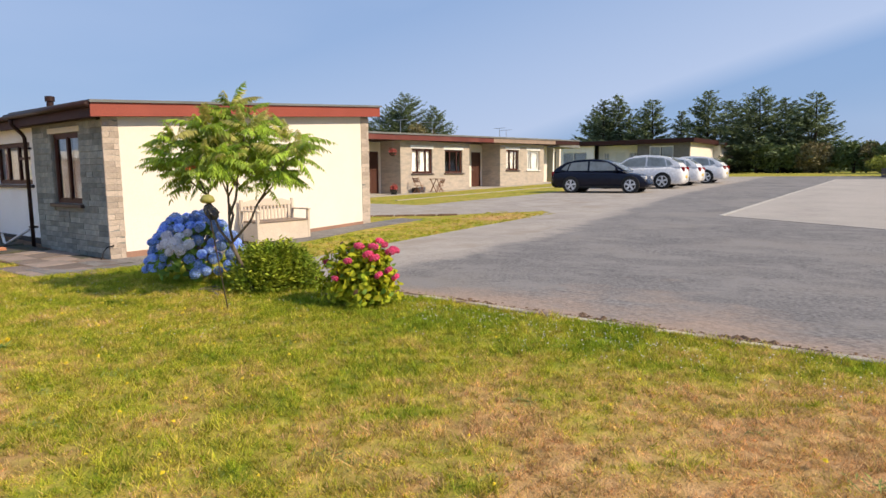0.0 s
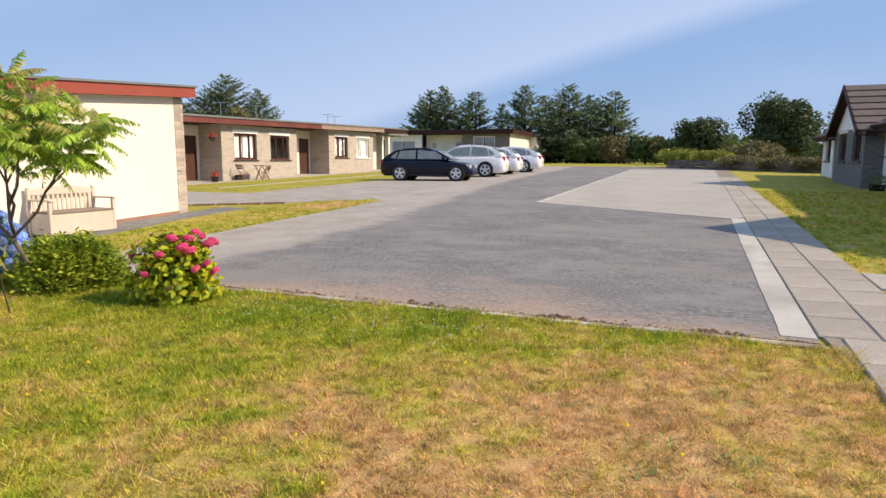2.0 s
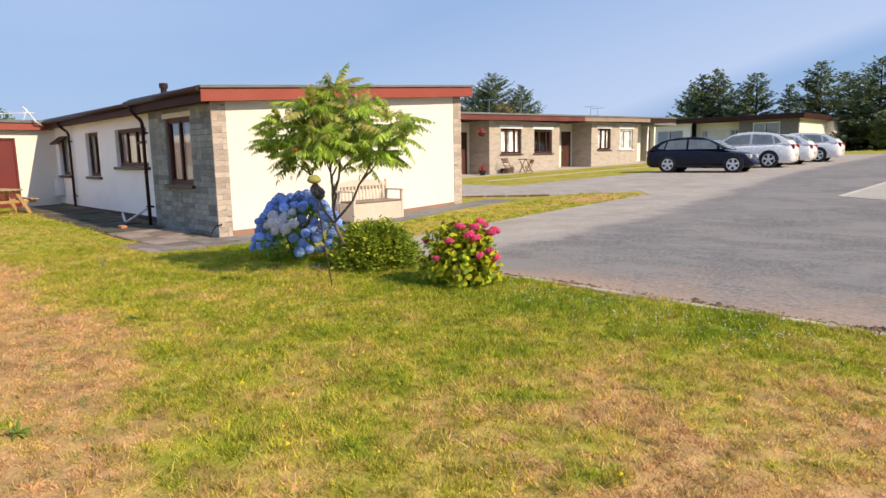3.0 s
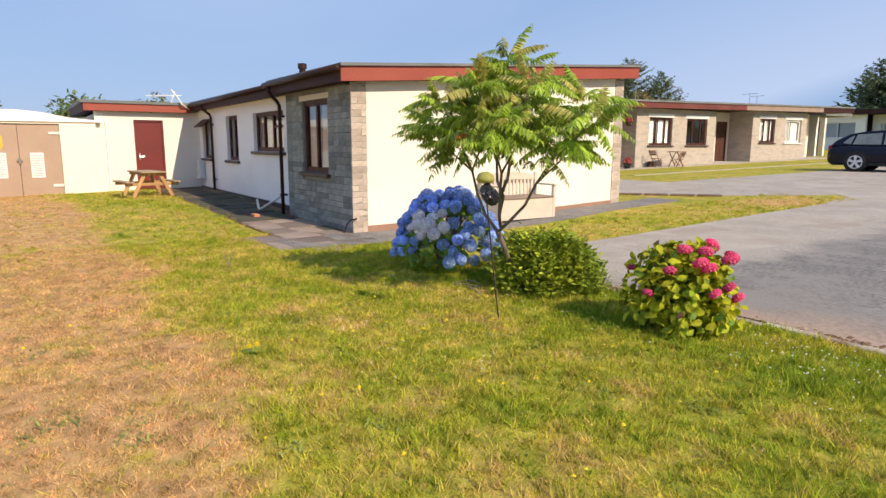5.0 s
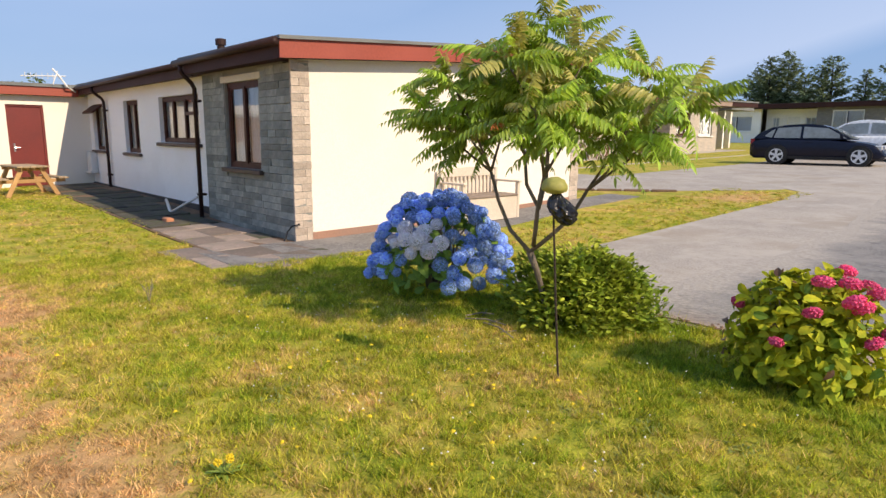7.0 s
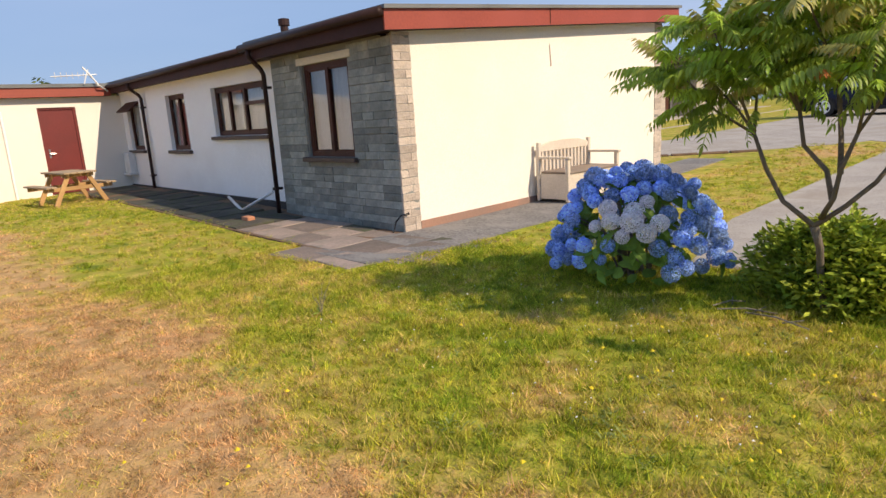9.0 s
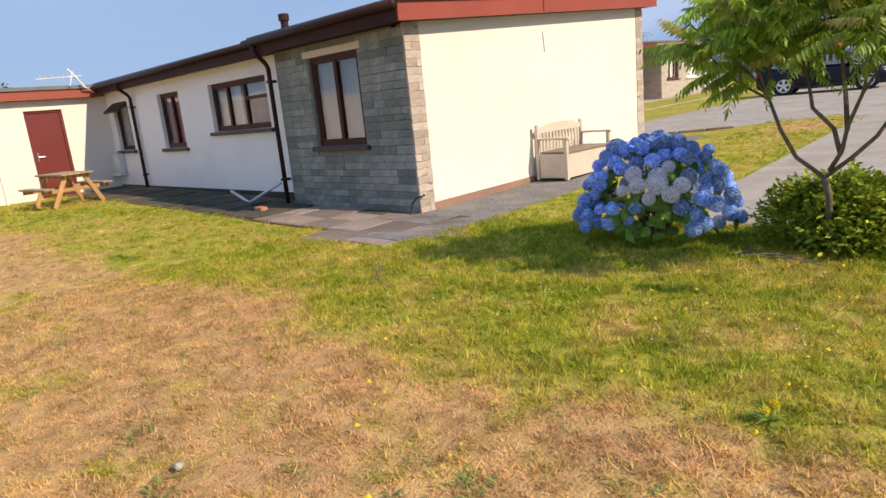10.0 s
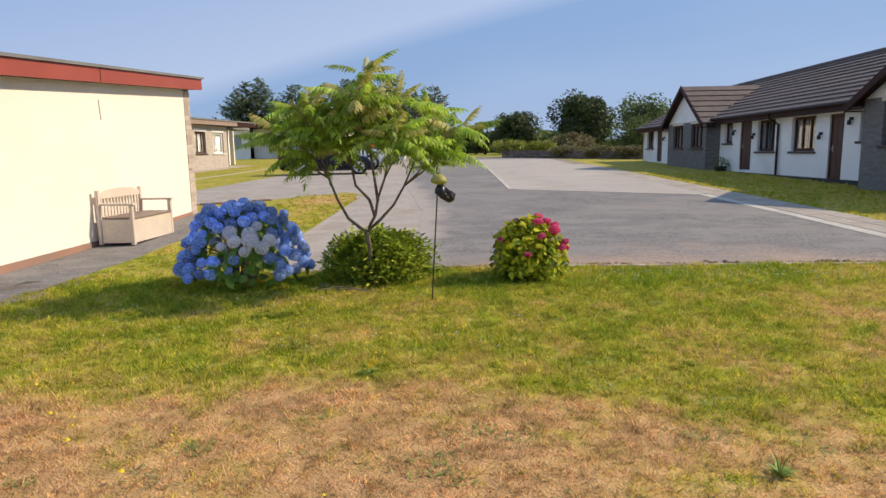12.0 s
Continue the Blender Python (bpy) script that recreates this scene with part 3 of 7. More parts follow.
gx = steps((-900, -100, 100), (-100, -30, 10), (-30, -14, 1.0), (-14, 3, 0.2), (3, 12, 1.0), (12, 100, 11), (100, 900, 100))
gy = steps((-600, -50, 110), (-50, -6, 4), (-6, 8, 0.2), (8, 62, 1.0), (62, 100, 9.5), (100, 1500, 200))
GX, GY = np.meshgrid(gx, gy)
fx, fy = GX.ravel(), GY.ravel()
fz = GN(fx, fy) + 0.012 * waves(2 * fx, 2 * fy) * (np.abs(fx) < 30)
nx = len(gx)
quads = [(j * nx + i, j * nx + i + 1, (j + 1) * nx + i + 1, (j + 1) * nx + i) for j in range(len(gy) - 1) for i in range(nx - 1)]
ground = link("ground", attr_mesh("ground", np.stack([fx, fy, fz], 1), quads, GROUND, dryness(fx, fy)))
tagged(ground, "sun-scorched mown lawn, green by the kerb and brown beyond", "lawn", kind="structure")


def sheet(name, ys, left, right, dz, material, label, category, cols=6):
    """A paved surface that follows the ground between two edges given by y."""
    vs, fs = [], []
    for y in ys:
        for k in range(cols + 1):
            x = left(y) + (right(y) - left(y)) * k / cols
            vs.append((x, y, G(x, y) + dz))
    n = cols + 1
    for j in range(len(ys) - 1):
        fs += [(j * n + k, j * n + k + 1, (j + 1) * n + k + 1, (j + 1) * n + k) for k in range(cols)]
    base = len(vs)
    rim = [j * n for j in range(len(ys))] + [(len(ys) - 1) * n + k for k in range(1, n)] + [j * n + n - 1 for j in range(len(ys) - 2, -1, -1)] + list(range(n - 2, 0, -1))
    vs += [(vs[i][0], vs[i][1], vs[i][2] - 0.12) for i in rim]
    for i in range(len(rim)):
        j = (i + 1) % len(rim)
        fs.append((rim[i], rim[j], base + j, base + i))
    ob = link(name, mesh(name, vs, fs, material))
    return tagged(ob, label, category, kind="structure")


def poly(*pts):
    """x as a function of y through (y, x) points."""
    ys, xs = [p[0] for p in pts], [p[1] for p in pts]
    return lambda y: float(np.interp(y, ys, xs))


def ragged(*pts, size=1.0):
    """As poly, but with a crumbling edge."""
    f = poly(*pts)
    return lambda y: f(y) + size * (0.05 * math.sin(2.3 * y) + 0.035 * math.sin(7.1 * y + 1) + 0.03 * math.sin(17 * y) + 0.02 * math.sin(41 * y))


road = sheet("road", steps((5.62, 20, 0.12), (20, 52, 2)), ragged((5.6, -6.2), (8.9, -5.9), (11.3, -6.0), (15, -6.5), (22, -7.5), (30, -8.4), (52, -9.5), size=0.3),
      poly((5.6, 0.965), (52, 1.0)), 0.015, ASPHALT, "worn grey asphalt car park with patches and stains", "road", 28)
rv = np.array([v.co for v in road.data.vertices])
dust = road.data.attributes.new("dirt", "FLOAT", "POINT")
dust.data.foreach_set("value", np.clip(np.exp(-(rv[:, 1] - 5.6) / (0.3 + 0.75 * np.exp(-((rv[:, 0] + 2.2) / 1.7) ** 2))) * (0.8 + 0.3 * waves(2 * rv[:, 0], rv[:, 1])), 0, 1).astype(np.float32))
road_left = np.interp(rv[:, 1], (5.6, 8.9, 11.3, 15, 22, 30, 52), (-6.2, -5.9, -6.0, -6.5, -7.5, -8.4, -9.5))
pale = road.data.attributes.new("pale", "FLOAT", "POINT")
pale.data.foreach_set("value", np.clip(0.85 - (rv[:, 0] - road_left) / (1.0 + 0.5 * waves(0.9 * rv[:, 0], 0.8 * rv[:, 1]) + 0.8 * np.exp(-(rv[:, 1] - 5.6) / 2.0)), 0, 1).astype(np.float32))
sheet("apron", steps((5.62, 16.2, 0.5), (16.2, 17.2, 0.25), (17.2, 52, 1.6)),
      poly((5.6, -7.3), (7.5, -7.8), (14, -7.85), (16.2, -8.2), (16.8, -8.9), (17.2, -13.6), (19, -13.6), (25.7, -13.4), (52, -14.5)),
      poly((5.6, -6.15), (8.9, -5.85), (11.3, -5.95), (15, -6.45), (22, -7.45), (30, -8.35), (52, -9.4)), 0.010, APRON, "pale worn concrete apron beside the asphalt", "concrete", 8)
sheet("driveway", steps((12.9, 17.1, 0.3)), poly((12.9, -22), (17.1, -22)), poly((12.9, -12.6), (14.5, -10.2), (16.4, -8.6), (17.1, -8.9)), 0.013, APRON, "pale concrete drive leading behind the bungalow", "concrete", 8)
sheet("slab_pad", steps((14.25, 16.6, 0.3), (16.6, 45, 2)), poly((14.25, 0.6), (16.65, -3.78), (45, -4.2)), poly((14.25, 0.72), (14.4, 0.965), (45, 0.97)), 0.024, CONCRETE, "pale concrete parking slab laid over asphalt", "concrete", 6)
sheet("slab_edge_line", steps((16.7, 45, 2)), lambda y: -3.86 - 0.012 * (y - 16.7), lambda y: -3.74 - 0.012 * (y - 16.7), 0.028, CONCRETE_LIGHT, "white worn line along the concrete slab", "line", 1)
sheet("light_strip", steps((5.72, 14.3, 0.1)), ragged((5, 0.72), (15, 0.72), size=0.07), lambda y: 0.962, 0.0205, CONCRETE_LIGHT, "white concrete strip between asphalt and path", "strip", 1)
sheet("path_bed", steps((-6, 46, 1.0)), lambda y: 0.975 if y > 5.5 else 1.13, lambda y: 1.8 if y > 5.5 else 2.27, 0.016, PATH_SAND, "mortar bed under the path slabs", "path", 2)
sheet("cross_path", steps((7.85, 8.72, 0.29)), lambda y: 1.83, lambda y: 7.3, 0.02, CONCRETE, "concrete garden path to a door", "path", 5)
sheet("bungalow_path", steps((4.1, 13.0, 0.35)), poly((4.1, -11.0), (5.3, -11.0), (5.5, -10.94), (13, -10.94)), poly((4.1, -9.9), (5.0, -9.75), (8.5, -9.82), (10.5, -10.1), (13, -10.2)), 0.018, ASPHALT, "tarmac path along the cream gable wall", "path", 4)
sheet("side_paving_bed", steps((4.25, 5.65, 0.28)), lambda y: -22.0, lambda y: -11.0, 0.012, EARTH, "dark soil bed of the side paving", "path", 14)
sheet("row_path", steps((17.5, 40, 1.5)), lambda y: -19.9, lambda y: -19.2, 0.02, CONCRETE, "concrete path in front of the stone terrace", "path", 2)
sheet("sill_strip", steps((19.0, 40, 1.5)), lambda y: -16.5, lambda y: -16.38, 0.02, CONCRETE, "narrow concrete edging in the terrace lawn", "edging", 1)
old_kerb = thing("old_kerb", "broken dark old kerb along the drive", "kerb", (-11.4, 13.6, 0.28), kind="structure")
for k in range(5):
    a, b = Vector((-12.6 + 0.5 * k, 12.9 + 0.32 * k, 0)), Vector((-12.14 + 0.5 * k, 13.19 + 0.32 * k, 0))
    a.z, b.z = G(a.x, a.y) - 0.015, G(b.x, b.y) - 0.015
    part("kerb_stone", beam(bmesh.new(), a, b, 0.22, 0.1), EARTH, old_kerb, bevel=0.015)


# ---- white bungalow ----
def stone_courses(parent, x_of, lo, hi, z0, top, material, holes=(), course=0.1, seed=3, lens=(0.16, 0.42), depth=0.05, axis="x", plane=0.0, name="stone"):
    """Courses of split stones, each its own piece; alike lengths share a mesh."""
    rnd, cache, count = random.Random(seed), {}, 0
    z = z0
    while z < top(hi) and z < top(lo) + 0.5:
        h = course * rnd.choice((0.8, 1.0, 1.0, 1.25)) if lens[1] > 0.4 else course
        u = lo
        while u < hi - 0.02:
            L = round(rnd.uniform(*lens) / 0.06) * 0.06
            if hi - u - L < lens[0] * 0.7:
                L = hi - u
            for hl, hh, hz0, hz1 in holes:
                if z + h > hz0 + 0.02 and z < hz1 - 0.02:
                    if hl - 0.025 <= u < hh - 0.005:
                        u = hh
                        L = min(max(L, 0.1), hi - u)
                    elif u < hl < u + L:
                        L = hl - u
            if 0 < hi - u - L < lens[0] * 0.7:
                L = hi - u
            if L <= 0.02:
                break
            hgt = min(h, top(u) - z)
            if hgt > 0.03:
                key = (round(L, 2), round(hgt, 2), rnd.randrange(3))
                if key not in cache:
                    g = 0.0016
                    bm = boxes((g, key[0] - g, -depth * rnd.uniform(0.75, 1.15), 0.02, g, key[1] - g))
                    for v in bm.verts:
                        v.co += Vector((rnd.uniform(-1, 1) * 0.003, rnd.uniform(-1, 1) * 0.006 if v.co.y < 0 else 0, rnd.uniform(-1, 1) * 0.003))
                    bmesh.ops.bevel(bm, geom=list(bm.edges), offset=0.0035, segments=1, affect="EDGES")
                    me = bpy.data.meshes.new(name)
                    bm.to_mesh(me)
                    bm.free()
                    me.materials.append(material)
                    cache[key] = me
                m = Matrix.Translation((u, plane, z)) if axis == "x" else Matrix.Translation((plane, u, z)) @ Matrix.Rotation(radians(90), 4, "Z")
                link(name, cache[key], parent, m=m)
                count += 1
            u += L
        z += h
    return count


def roof_z(y):
    return 2.43 + 0.0642 * (y - 5.22)


bung = thing("bungalow", "cream rendered flat-roofed bungalow with red fascia and stone corner", "house", (-11, 6, 0))
bm = bmesh.new()
prism(bm, [(5.6, -0.4), (11.86, -0.4), (11.86, roof_z(11.86) + 0.02), (5.6, roof_z(5.6) + 0.02)], "x", -11.2, -10.95)
part("gable_wall", bm, RENDER_CREAM, bung, "sunlit cream rendered gable wall")
bm = bmesh.new()
prism(bm, [(5.74, -0.4), (8.2, -0.4), (8.2, 0.17), (5.74, 0.145)], "x", -10.98, -10.935)
prism(bm, [(8.2, -0.4), (11.6, -0.4), (11.6, 0.3), (8.2, 0.17)], "x", -10.98, -10.935)
part("plinth", bm, PLINTH, bung, "terracotta painted plinth")
SIDE_WINS = [(-16.68, -14.62, 1.31, 2.19), (-19.05, -18.0, 1.05, 2.2), (-21.75, -20.8, 1.05, 2.2)]
bm = bmesh.new()
wall_y(bm, 5.67, 5.9, -22.1, -13.97, -0.4, 2.62, SIDE_WINS)
part("side_wall", bm, RENDER_WHITE, bung, "shaded white rendered side wall")
part("side_plinth", boxes((-22.09, -13.98, 5.64, 5.69, -0.4, 0.2)), PLINTH_BLACK, bung, "black bitumen plinth")
bm = bmesh.new()
wall_y(bm, 5.502, 5.9, -13.97, -11.2, -0.4, 2.45, [(-13.08, -11.93, 0.97, 2.26)])
stone_wall = part("stone_panel", bm, MORTAR, bung, "grey split-stone wall panel")
bm = bmesh.new()
box(bm, -22.1, -11.2, 11.6, 11.86, -0.4, 2.8)
box(bm, -22.35, -22.1, 5.67, 11.6, -0.4, 2.6)
part("rear_wall", bm, RENDER_WHITE, bung)
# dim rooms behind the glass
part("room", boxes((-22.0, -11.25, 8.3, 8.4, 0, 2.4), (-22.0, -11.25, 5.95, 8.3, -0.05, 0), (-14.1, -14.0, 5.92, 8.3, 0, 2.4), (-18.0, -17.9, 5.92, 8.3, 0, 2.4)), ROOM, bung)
bm = bmesh.new()
prism(bm, [(5.22, 2.435), (12.06, 2.87), (12.06, 3.1), (5.22, 2.665)], "x", -10.755, -10.73)
part("fascia", bm, RED_FASCIA, bung, "brick red painted fascia board")
bm = bmesh.new()
box(bm, -10.728, -10.724, 8.235, 8.25, 2.64, 2.86)
part("fascia_joint", bm, BROWN_FASCIA, bung)
bm = bmesh.new()
prism(bm, [(5.2, 2.66), (12.1, 3.098), (12.1, 3.14), (5.2, 2.705)], "x", -14.2, -10.69)
prism(bm, [(5.4, 2.665), (12.1, 3.09), (12.1, 3.13), (5.4, 2.70)], "x", -24.3, -14.2)
part("roof", bm, FELT, bung, "grey felt flat roof")
bm = bmesh.new()
prism(bm, [(5.24, 2.44), (12.04, 2.876), (12.04, 2.9), (5.24, 2.464)], "x", -14.2, -10.76)
prism(bm, [(5.44, 2.45), (12.04, 2.876), (12.04, 2.9), (5.44, 2.474)], "x", -24.2, -14.2)
part("soffit", bm, BROWN_FASCIA, bung)
part("eaves_board", boxes((-14.2, -10.757, 5.215, 5.24, 2.43, 2.66), (-24.2, -14.2, 5.415, 5.44, 2.43, 2.66)), BROWN_FASCIA, bung, "dark brown eaves board")
bm = bmesh.new()
tube(bm, [(-10.72, 5.16, 2.63), (-14.25, 5.16, 2.615)], [0.055, 0.055], 10)
tube(bm, [(-14.25, 5.36, 2.63), (-22.3, 5.36, 2.6)], [0.05, 0.05], 10)
part("gutter", bm, PLASTIC_BROWN, bung, "dark brown plastic gutter", smooth=True)
for px, wy, gy0 in ((-13.98, 5.37, 5.16), (-20.35, 5.6, 5.36)):
    bm = bmesh.new()
    tube(bm, [(px, gy0, 2.58), (px, gy0, 2.47), (px, gy0 + 0.05, 2.42), (px, wy - 0.04, 2.3), (px, wy, 2.22), (px, wy, 0.02)], [0.036] * 6, 9)
    dp = part("downpipe", bm, PLASTIC_BROWN, bung, "dark brown plastic downpipe", smooth=True)
    for z in (0.45, 2.0):
        part("pipe_clip", boxes((px - 0.05, px + 0.05, wy - 0.042, wy + 0.09, z, z + 0.04)), PLASTIC_BROWN, dp)
bm = bmesh.new()
tube(bm, [(-14.3, 6.0, 2.6), (-14.3, 6.0, 3.02)], [0.065, 0.065], 12)
tube(bm, [(-14.3, 6.0, 3.0), (-14.3, 6.0, 3.1), (-14.3, 6.0, 3.11)], [0.09, 0.09, 0.05], 12)
part("flue", bm, PLASTIC_BROWN, bung, "brown flue pipe with cap")
window(bung, "-y", 5.485, -13.08, -11.93, 0.97, 2.26, bars=(0.5,), deep=0.06, lintel=0.1)
window(bung, "-y", 5.67, *SIDE_WINS[0], bars=(0.28, 0.58), transom=(2, 0.62), deep=0.08)
window(bung, "-y", 5.67, *SIDE_WINS[1], bars=(0.5,), deep=0.08)
w3 = window(bung, "-y", 5.67, *SIDE_WINS[2], bars=(), deep=0.08)
bm = boxes((0, 0.93, -0.02, 0.02, -0.34, 0))
part("top_light", bm, FRAME_BROWN, w3, "small window flap propped open", m=pose(-21.74, 5.7, 2.18, -52, 0, 0))
bm = bmesh.new()
prism(bm, [(8.485, 2.38), (8.5, 2.4), (8.535, 2.08), (8.51, 2.07)], "x", -10.952, -10.944)
part("wall_crack_patch", bm, TAN_FASCIA, bung)
# annex closing the yard, with its red door
bm = bmesh.new()
wall_x(bm, -22.35, -22.1, 2.85, 5.67, -0.4, 2.4, [(3.84, 4.64, 0.13, 2.16)])
annex = part("annex_wall", bm, RENDER_CREAM, bung, "cream rendered annex wall")
box_bm = boxes((-27, -22.35, 2.85, 3.05, -0.4, 2.3), (-27, -26.8, 3.05, 5.9, -0.4, 2.3))
part("annex_side", box_bm, RENDER_CREAM, bung)
door(bung, "+x", -22.1, 3.84, 4.64, 0.13, 2.16, DOOR_RED)
bm = bmesh.new()
box(bm, -21.93, -21.9, 2.58, 5.42, 2.39, 2.6)
part("annex_fascia", bm, RED_FASCIA, bung, "brick red fascia board")
part("annex_fascia_side", boxes((-27, -21.93, 2.56, 2.6, 2.36, 2.6)), BROWN_FASCIA, bung)
part("annex_roof", boxes((-27.2, -21.86, 2.5, 5.6, 2.6, 2.68)), FELT, bung, "grey felt flat roof")
part("annex_soffit", boxes((-27, -21.94, 2.6, 5.42, 2.385, 2.41)), BROWN_FASCIA, bung)
bm = bmesh.new()
tube(bm, [(-22.06, 3.12, 2.1), (-22.06, 3.12, 0.05)], [0.025, 0.025])
part("waste_pipe", bm, RENDER_WHITE, bung, "white painted pipe")
bm = boxes((-22.0, -21.6, 5.5, 5.66, 0.5, 1.0), (-22.05, -21.55, 5.46, 5.66, 0.44, 0.5))
part("meter_box", bm, PLASTIC_WHITE, bung, "white plastic meter box", bevel=0.012)

# ---- garage with tan steel doors ----
gar = thing("garage", "low cream garage with double tan steel doors", "garage", (-23, 1, 0))
bm = bmesh.new()
wall_x(bm, -22.2, -21.95, -4.0, 2.85, -0.4, 2.06, [(0.03, 1.97, -0.01, 2.0)])
box(bm, -28, -22.2, -4.0, -3.8, -0.4, 2.06)
box(bm, -28, -27.8, -3.8, 2.85, -0.4, 2.06)
part("wall", bm, RENDER_CREAM, gar)
bm = bmesh.new()
prism(bm, [(-1.6, 2.06), (3.0, 2.06), (3.0, 2.1), (2.2, 2.18), (1.6, 2.3), (1.0, 2.36), (0.3, 2.34), (-0.6, 2.22), (-1.6, 2.1)], "x", -28, -21.9)
part("roof", bm, RENDER_WHITE, gar, "pale shallow curved roof")
for a, b in ((0.03, 1.0), (1.0, 1.97)):
    d = part("garage_door", boxes((-22.05, -22.0, a + 0.004, b - 0.004, 0.02, 1.98)), DOOR_TAN, gar, "tan painted steel door leaf", bevel=0.006)
    for z in (0.3, 1.72):
        y0 = a if a < 0.5 else b
        s = 1 if a < 0.5 else -1
        part("hinge", boxes((-22.0, -21.975, min(y0, y0 + s * 0.26), max(y0, y0 + s * 0.26), z, z + 0.07)), PLASTIC_WHITE, d, "white strap hinge")
    n0 = 0.4 if a < 0.5 else 1.24
    no = part("notice", boxes((-21.999, -21.994, n0, n0 + 0.31, 0.56, 1.23)), PAPER, d, "white printed paper notice")
    for k in range(13):
        part("print_line", boxes((-21.9935, -21.992, n0 + 0.03, n0 + 0.28 - 0.05 * (k % 3 == 2), 0.61 + 0.045 * k, 0.625 + 0.045 * k)), INK, no)
part("latch", boxes((-22.0, -21.95, 0.93, 1.07, 1.0, 1.03), (-22.0, -21.96, 0.97, 1.03, 0.93, 1.1)), METAL, gar, bevel=0.004)
bm = bmesh.new()
prism(bm, [(0.47, 1.38), (0.52, 1.32), (0.6, 1.32), (0.66, 1.4), (0.66, 1.66), (0.6, 1.7), (0.47, 1.68)], "x", -21.999, -21.992)
part("sign", bm, PAPER_YELLOW, gar, "yellow warning sign")

# ---- stone terrace across the drive ----
row = thing("terrace", "low buff stone terrace with recessed porches and flat roof", "house", (-21, 28, 0.5))
FRONTS = [(15.5, 20.9, 0.3), (23.34, 29.1, 0.45), (32.27, 37.65, 0.6)]
WINS = {23.34: [(24.2, 25.8), (26.86, 28.43)], 32.27: [(32.95, 34.4), (35.46, 37.05)], 15.5: [(16.4, 17.9), (18.6, 20.1)]}


def row_top(y):
    return 2.66 + 0.0165 * y


for y0, y1, zb in FRONTS:
    holes = [(a, b, row_top(y0) - 1.58, row_top(y0) - 0.36) for a, b in WINS[y0]]
    bm = bmesh.new()
    wall_x(bm, -20.22, -20.0, y0, y1, zb - 0.6, row_top(y0) + 0.02, holes)
    box(bm, -22.4, -20.22, y0, y0 + 0.2, zb - 0.6, row_top(y0))
    box(bm, -22.4, -20.22, y1 - 0.2, y1, zb - 0.6, row_top(y0))
    part("front_wall", bm, STONE_ROW, row, "buff split-stone front wall")
    for i, (a, b, c, d) in enumerate(holes):
        white = y0 > 32 and i == 1
        window(row, "+x", -20.0, a, b, c, d, FRAME_WHITE if white else FRAME_BROWN, bars=(0.33, 0.72) if not white else (0.3,), lintel=0.16, deep=0.08, curtain=not (22 < y0 < 24 and i == 1), lintel_mat=FRAME_WHITE)
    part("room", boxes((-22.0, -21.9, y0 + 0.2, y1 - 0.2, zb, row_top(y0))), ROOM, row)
for y0, y1, d0, d1 in ((20.9, 23.34, 22.35, 23.2), (29.1, 32.27, 31.15, 32.15), (37.65, 40.5, 39.0, 39.8)):
    zb = G(-20, y0)
    bm = bmesh.new()
    wall_x(bm, -21.5, -21.3, y0, y1, zb - 0.5, row_top(y0), [(d0, d1, zb + 0.06, zb + 2.1)])
    part("porch_wall", bm, RENDER_CREAM, row, "cream porch back wall")
    door(row, "+x", -21.3, d0, d1, zb + 0.06, zb + 2.1, DOOR_BROWN, panels=True)
    part("porch_step", boxes((-21.3, -19.95, y0, y1, zb - 0.3, zb + 0.06)), CONCRETE, row, "concrete porch step")
for y0, y1, m_, z in ((14.8, 30.9, RED_DARK, 0), (30.9, 38.4, TAN_FASCIA, 0), (38.4, 42.0, BROWN_FASCIA, -0.02)):
    bm = bmesh.new()
    prism(bm, [(y0, row_top(y0)), (y1, row_top(y1)), (y1, row_top(y1) + 0.27), (y0, row_top(y0) + 0.27)], "x", -19.58, -19.55)
    part("fascia", bm, m_, row)
bm = bmesh.new()
prism(bm, [(14.7, row_top(14.7) + 0.25), (42, row_top(42) + 0.25), (42, row_top(42) + 0.33), (14.7, row_top(14.7) + 0.33)], "x", -27, -19.5)
part("roof", bm, FELT, row, "grey felt flat roof")
bm = bmesh.new()
prism(bm, [(14.8, row_top(14.8)), (42, row_top(42)), (42, row_top(42) + 0.03), (14.8, row_top(14.8) + 0.03)], "x", -27, -19.6)
part("soffit", bm, BROWN_FASCIA, row)
part("back_wall", boxes((-27, -26.8, 15.5, 42, 0, 3.0), (-26.8, -20.2, 15.4, 15.5, -0.3, 2.9), (-26.8, -21.5, 41.8, 42, 0, 3.2)), RENDER_WHITE, row)

# ---- far cream block at the end of the car park ----
far = thing("far_bungalow", "distant cream flat-roofed bungalow with stone end panel", "house", (-22, 60, 1.1))
ZF = 1.05
bm = bmesh.new()
wall_y(bm, 58, 58.25, -31, -25.6, ZF - 0.6, 3.95, [(-28.9, -26.3, 2.05, 3.4)])
part("wall", bm, RENDER_WHITE, far)
bm = bmesh.new()
wall_y(bm, 59.2, 59.4, -25.6, -21.3, ZF - 0.6, 3.95, [(-25.1, -24.5, 2.2, 3.3), (-23.9, -22.9, 1.1, 3.3), (-22.5, -21.6, 2.2, 3.3)])
part("porch_wall", bm, RENDER_WHITE, far)
bm = bmesh.new()
wall_y(bm, 58, 58.25, -21.3, -16.6, ZF - 0.6, 4.0, [(-20.2, -18.0, 2.3, 3.75)])
part("stone_wall", bm, STONE_DARK, far, "grey stone front panel")
